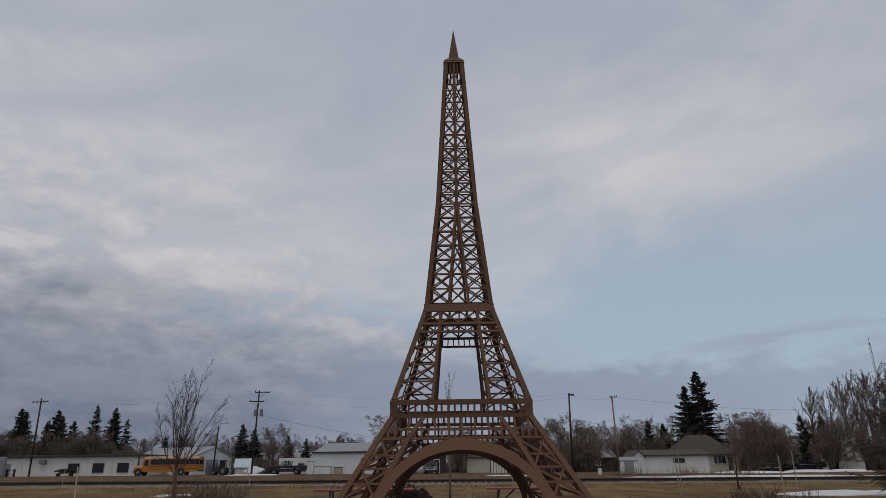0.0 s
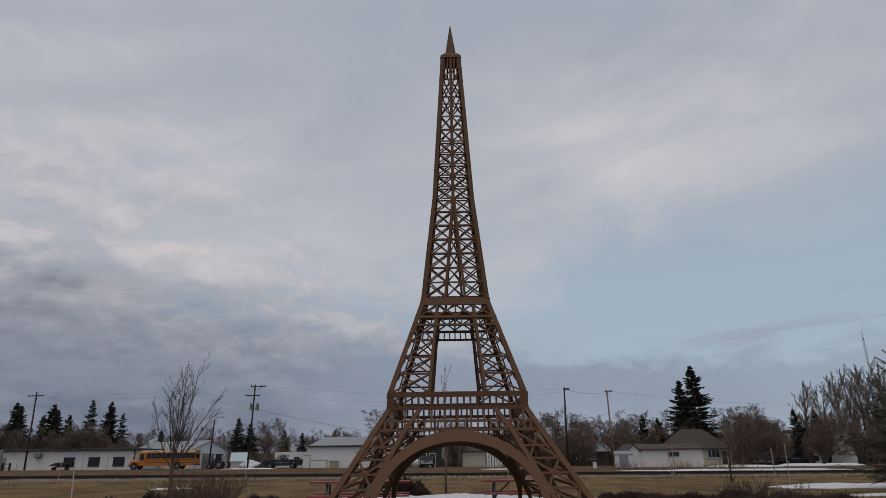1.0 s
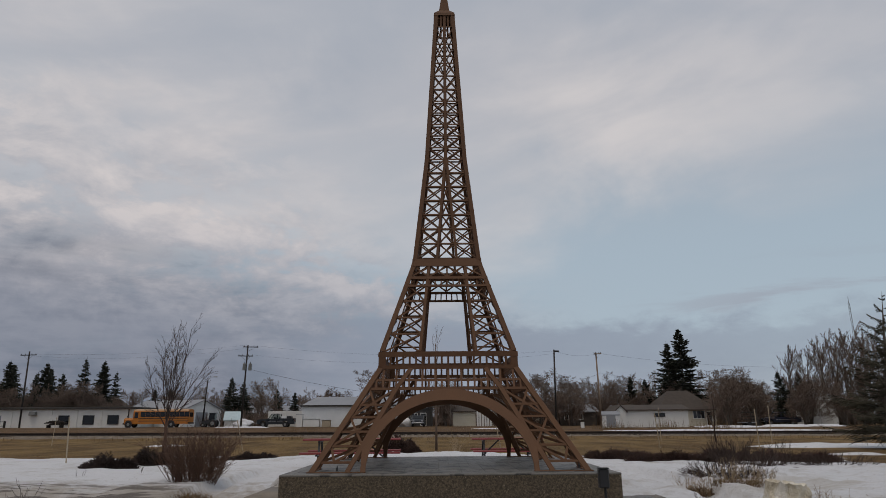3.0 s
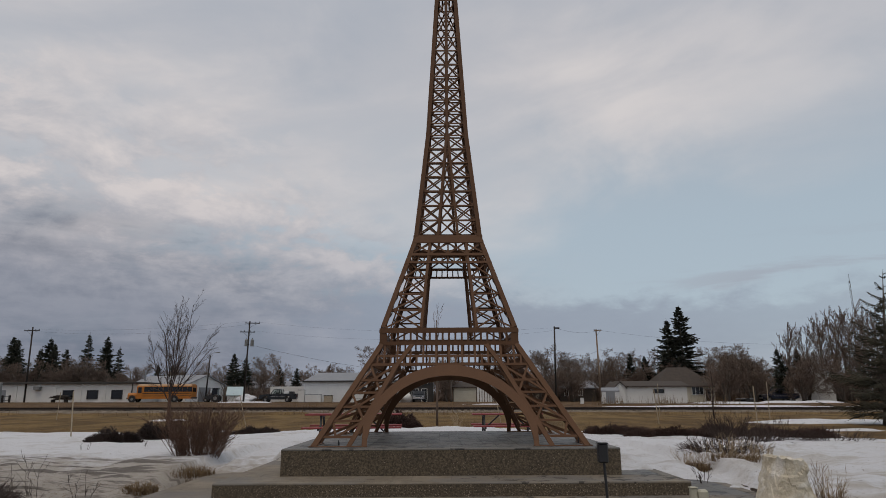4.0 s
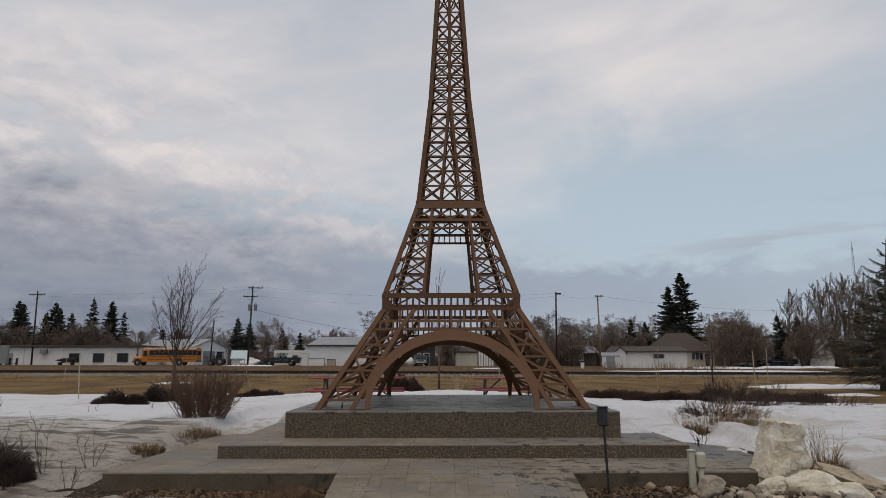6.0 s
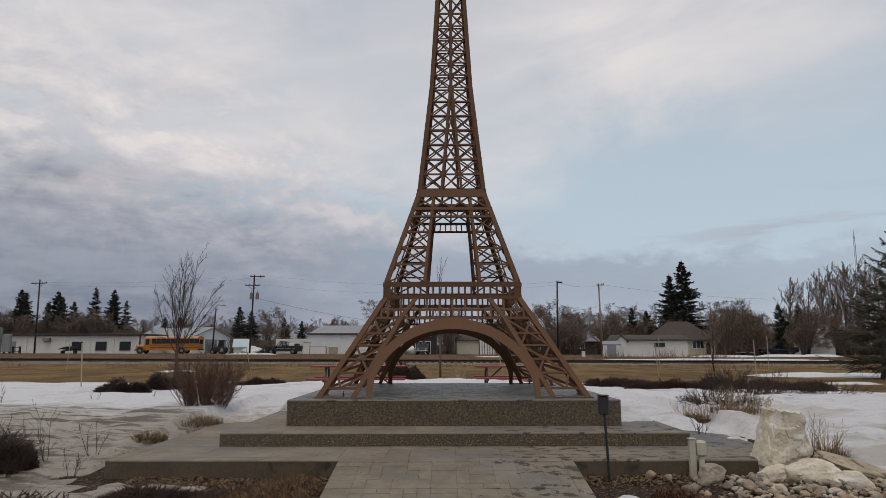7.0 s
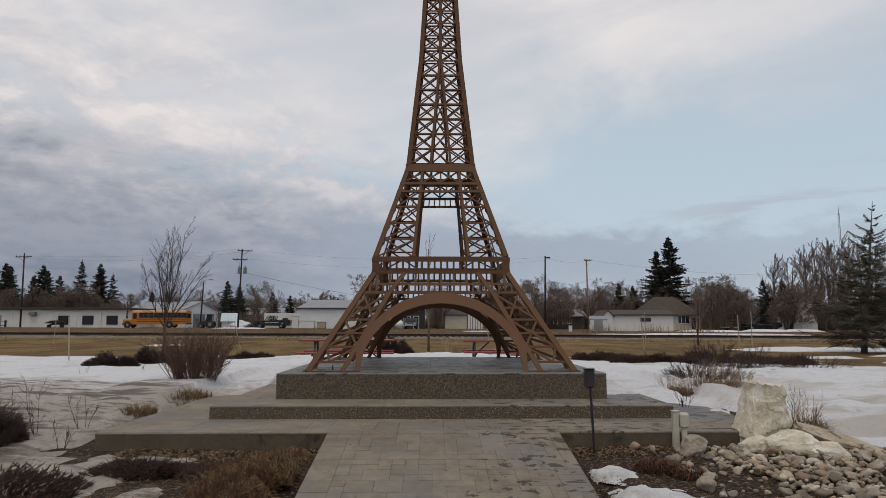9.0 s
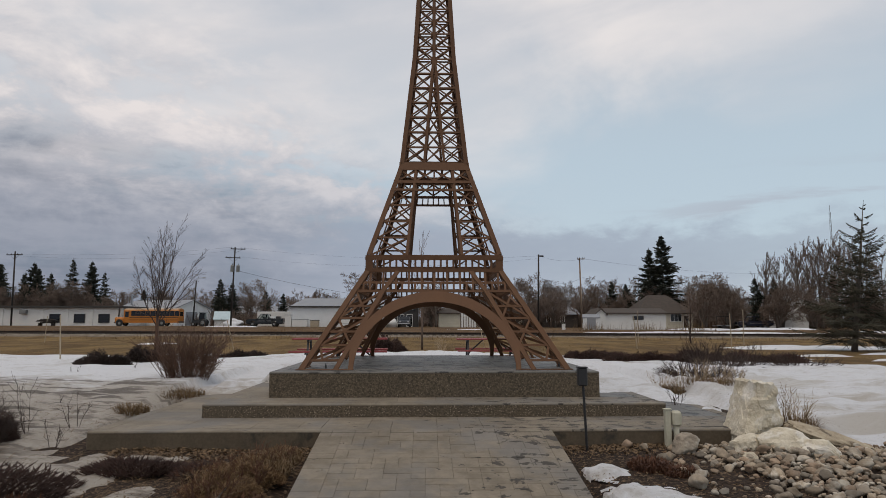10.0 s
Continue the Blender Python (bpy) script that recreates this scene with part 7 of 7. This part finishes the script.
def far_tree(kind, x, y, h, label=None):
    rnd = random.Random(int(x * 31 + y * 7 + h * 13))
    if kind == "pine":
        ms, names, base, lb, gp = rnd.choice(PINES), ("trunk", "crown"), 10.0, "tall dark green spruce beyond the railway", "far conifers"
    else:
        base = {"broad": 9.0, "tall": 12.0, "bushy": 7.5}[kind]
        lb = {"broad": "spreading bare grey-brown tree beyond the railway", "tall": "tall slim bare poplar beyond the railway", "bushy": "dense bare reddish-brown tree beyond the railway"}[kind]
        ms, names, gp = rnd.choice(TREES[kind]), ("trunk", "crown"), "far bare trees"
    return plant("spruce_tree" if kind == "pine" else "bare_tree", ms, names, x, y, label or lb, "tree", rnd.uniform(0, 360), h / base, None, gp)


for x, y, h in ((40.5, 105, 14.6), (43.3, 106, 17.2), (37.0, 108, 8.2), (-64.5, 108, 11.0), (-61.6, 109, 10.6), (-63.0, 112, 9.6), (-71.5, 108, 10.2), (-74.5, 110, 8.6), (-77.5, 108, 10.0), (-73.0, 112, 9.6), (-76.0, 113, 9.0), (-79.5, 110, 10.6), (-69.5, 110, 8.6), (-60.2, 111, 9.0), (-54.5, 115, 7.0), (-52.0, 116, 7.2),
                (-39.0, 112, 9.0), (-37.0, 113, 8.2), (-30.0, 113, 5.8), (-27.8, 115, 6.4), (60.8, 107, 9.3), (65.0, 108, 9.5), (-45.0, 130, 8.0), (35.5, 112, 9.0), (-31.5, 116, 7.0)):
    far_tree("pine", x, y, h * (1.13 if x < -58 else 1.0))
for x, y, h in ((-11.5, 104, 12.0), (-14.5, 112, 8.0), (-34.5, 118, 9.5), (-30.0, 112, 9.8), (-26.0, 120, 8.2), (-20.0, 122, 7.6), (-68.0, 112, 8.4), (-58.5, 113, 8.0), (-48.5, 118, 7.0), (-44.0, 113, 9.0), (-41.5, 116, 8.6),
                (17.0, 104, 10.6), (20.5, 106, 10.0), (24.5, 108, 9.4), (28.0, 104, 9.8), (31.5, 108, 9.0), (12.0, 106, 9.0), (47.5, 106, 12.0), (1.5, 94.5, 8.2), (-0.5, 112, 7.0), (4.5, 116, 8.0), (54.5, 112, 9.0), (78.0, 104, 13.0), (84.0, 106, 12.0), (-80.5, 114, 8.0), (-84, 112, 9.0)):
    far_tree("broad", x, y, h)
for x, y, h in ((62.5, 106, 14.4), (64.0, 104, 13.0), (68.5, 103, 15.5), (70.5, 106, 17.0), (72.5, 103, 17.6), (74.8, 106, 17.0), (77.0, 104, 15.8), (80.0, 108, 16.0), (66.8, 108, 13.8), (71.5, 100, 15.5), (69.5, 101, 14.0), (75.5, 101, 16.2), (78.5, 102, 15.0), (73.5, 108, 16.8), (82.0, 103, 14.5), (65.3, 101, 14.2), (67.6, 105, 15.0), (70.0, 108, 16.0), (63.2, 109, 13.6)):
    far_tree("tall", x, y, h * 1.16)
for x, y, h in ((42.6, 88, 9.6), (46.0, 97, 9.6), (48.5, 92, 9.8), (51.0, 96, 10.2), (56.5, 92, 8.4), (59.0, 95, 8.8), (62.5, 92, 8.0), (-62.0, 104, 7.0), (-66, 105, 6.6), (-58.0, 106, 6.2), (0.8, 96.5, 6.5), (42.5, 104, 8.5), (33.0, 101, 7.2), (22.0, 100, 7.0), (18.5, 98, 6.5)):
    far_tree("bushy", x, y, h)
rnd = random.Random(99)
for i in range(62):
    x = -92 + 3.05 * i + rnd.uniform(-1.2, 1.2)
    far_tree(rnd.choice(("broad", "broad", "broad", "bushy")), x, rnd.uniform(110, 128), rnd.uniform(6.2, 8.8) + (1.0 if x > 8 else 0.0))
for i in range(34):
    x = 12 + 2.3 * i + rnd.uniform(-0.9, 0.9)
    far_tree(rnd.choice(("bushy", "broad")), x, rnd.uniform(103, 112) + (6 if 26 < x < 44 else 0), rnd.uniform(5.0, 7.2) + (1.6 if x > 60 else 0.0))
for i in range(30):
    x = 10 + 1.75 * i + rnd.uniform(-0.9, 0.9)
    far_tree("broad", x, rnd.uniform(112, 130), rnd.uniform(9.5, 12.0))
for i in range(14):
    far_tree("bushy", -79 + 1.6 * i + rnd.uniform(-0.6, 0.6), rnd.uniform(102, 106), rnd.uniform(6.6, 8.8))
# woods further off, joined
far = Mesher()
rnd = random.Random(77)
for i in range(150):
    x, y = rnd.uniform(-190, 210), rnd.uniform(135, 200)
    h = rnd.uniform(6, 9.5)
    opt = dict(levels=3, spread=0.7, kids=(12, 9), up=0.1, ratio=0.6, least=0.05, bend=0.25, clear=0.12)
    grow((far, far), rnd, Vector((x, y, land(x, y))), Vector((0, 0, 1)), h * 0.75, 0.16, 0, opt)
tagged(new("far_woods", far.mesh("far_woods", M_TWIG)), "belt of bare grey-brown woods on the skyline", "woods", kind="stuff")
brush = Mesher()
for i in range(1500):
    x, y = rnd.uniform(-110, 115), rnd.uniform(104, 128)
    h = rnd.uniform(1.2, 3.6)
    p = Vector((x, y, land(x, y)))
    for k in range(9):
        d = Vector((rnd.gauss(0, 0.45), rnd.gauss(0, 0.45), 1)).normalized()
        brush.tube([p, p + d * h * 0.6, p + d * h + Vector((rnd.gauss(0, 0.2), 0, 0))], [0.06, 0.05, 0.025], 3, False)
tagged(new("undergrowth", brush.mesh("undergrowth", M_TWIG)), "tangled bare brown undergrowth below the trees", "undergrowth", kind="stuff")


# ---- slabs of the path and the plinth ----
lay_slabs(footpath, (PATH_X0, PATH_X1, PATH_Y1, -4.1), lambda y: path_z(y) - 0.015, math.degrees(math.atan(RAMP)), 0.128, 5, 0.0022)
lay_slabs(footpath, (PATH_X0, PATH_X1, -13.9, PATH_Y1), lambda y: path_z(y) - 0.015, 0, 0.36, 6)
for k, (area, mat) in enumerate((((-3.79, 3.79, -3.94, -3.075), M_SLAB), ((-3.79, -3.03, -3.07, 1.0), M_SLAB), ((3.03, 3.79, -3.07, 1.0), M_WETSLAB))):
    lay_slabs(step_lower, area, lambda y: LOW - 0.015, 0, 0.27, 8 + k, mat=mat)
lay_slabs(plinth, (-2.18, 2.18, -2.18, 2.18), lambda y: TOP - 0.015, 0, 0.165, 11, 0.004, 0.03, M_WETSLAB)
for k, (area, mat) in enumerate((((-2.86, 2.86, -2.91, -2.35), M_SLAB), ((-2.86, -2.35, -2.35, 0.6), M_SLAB), ((2.35, 2.86, -2.35, 0.6), M_WETSLAB))):
    lay_slabs(step_upper, area, lambda y: MID - 0.015, 0, 0.26, 14 + k, mat=mat)
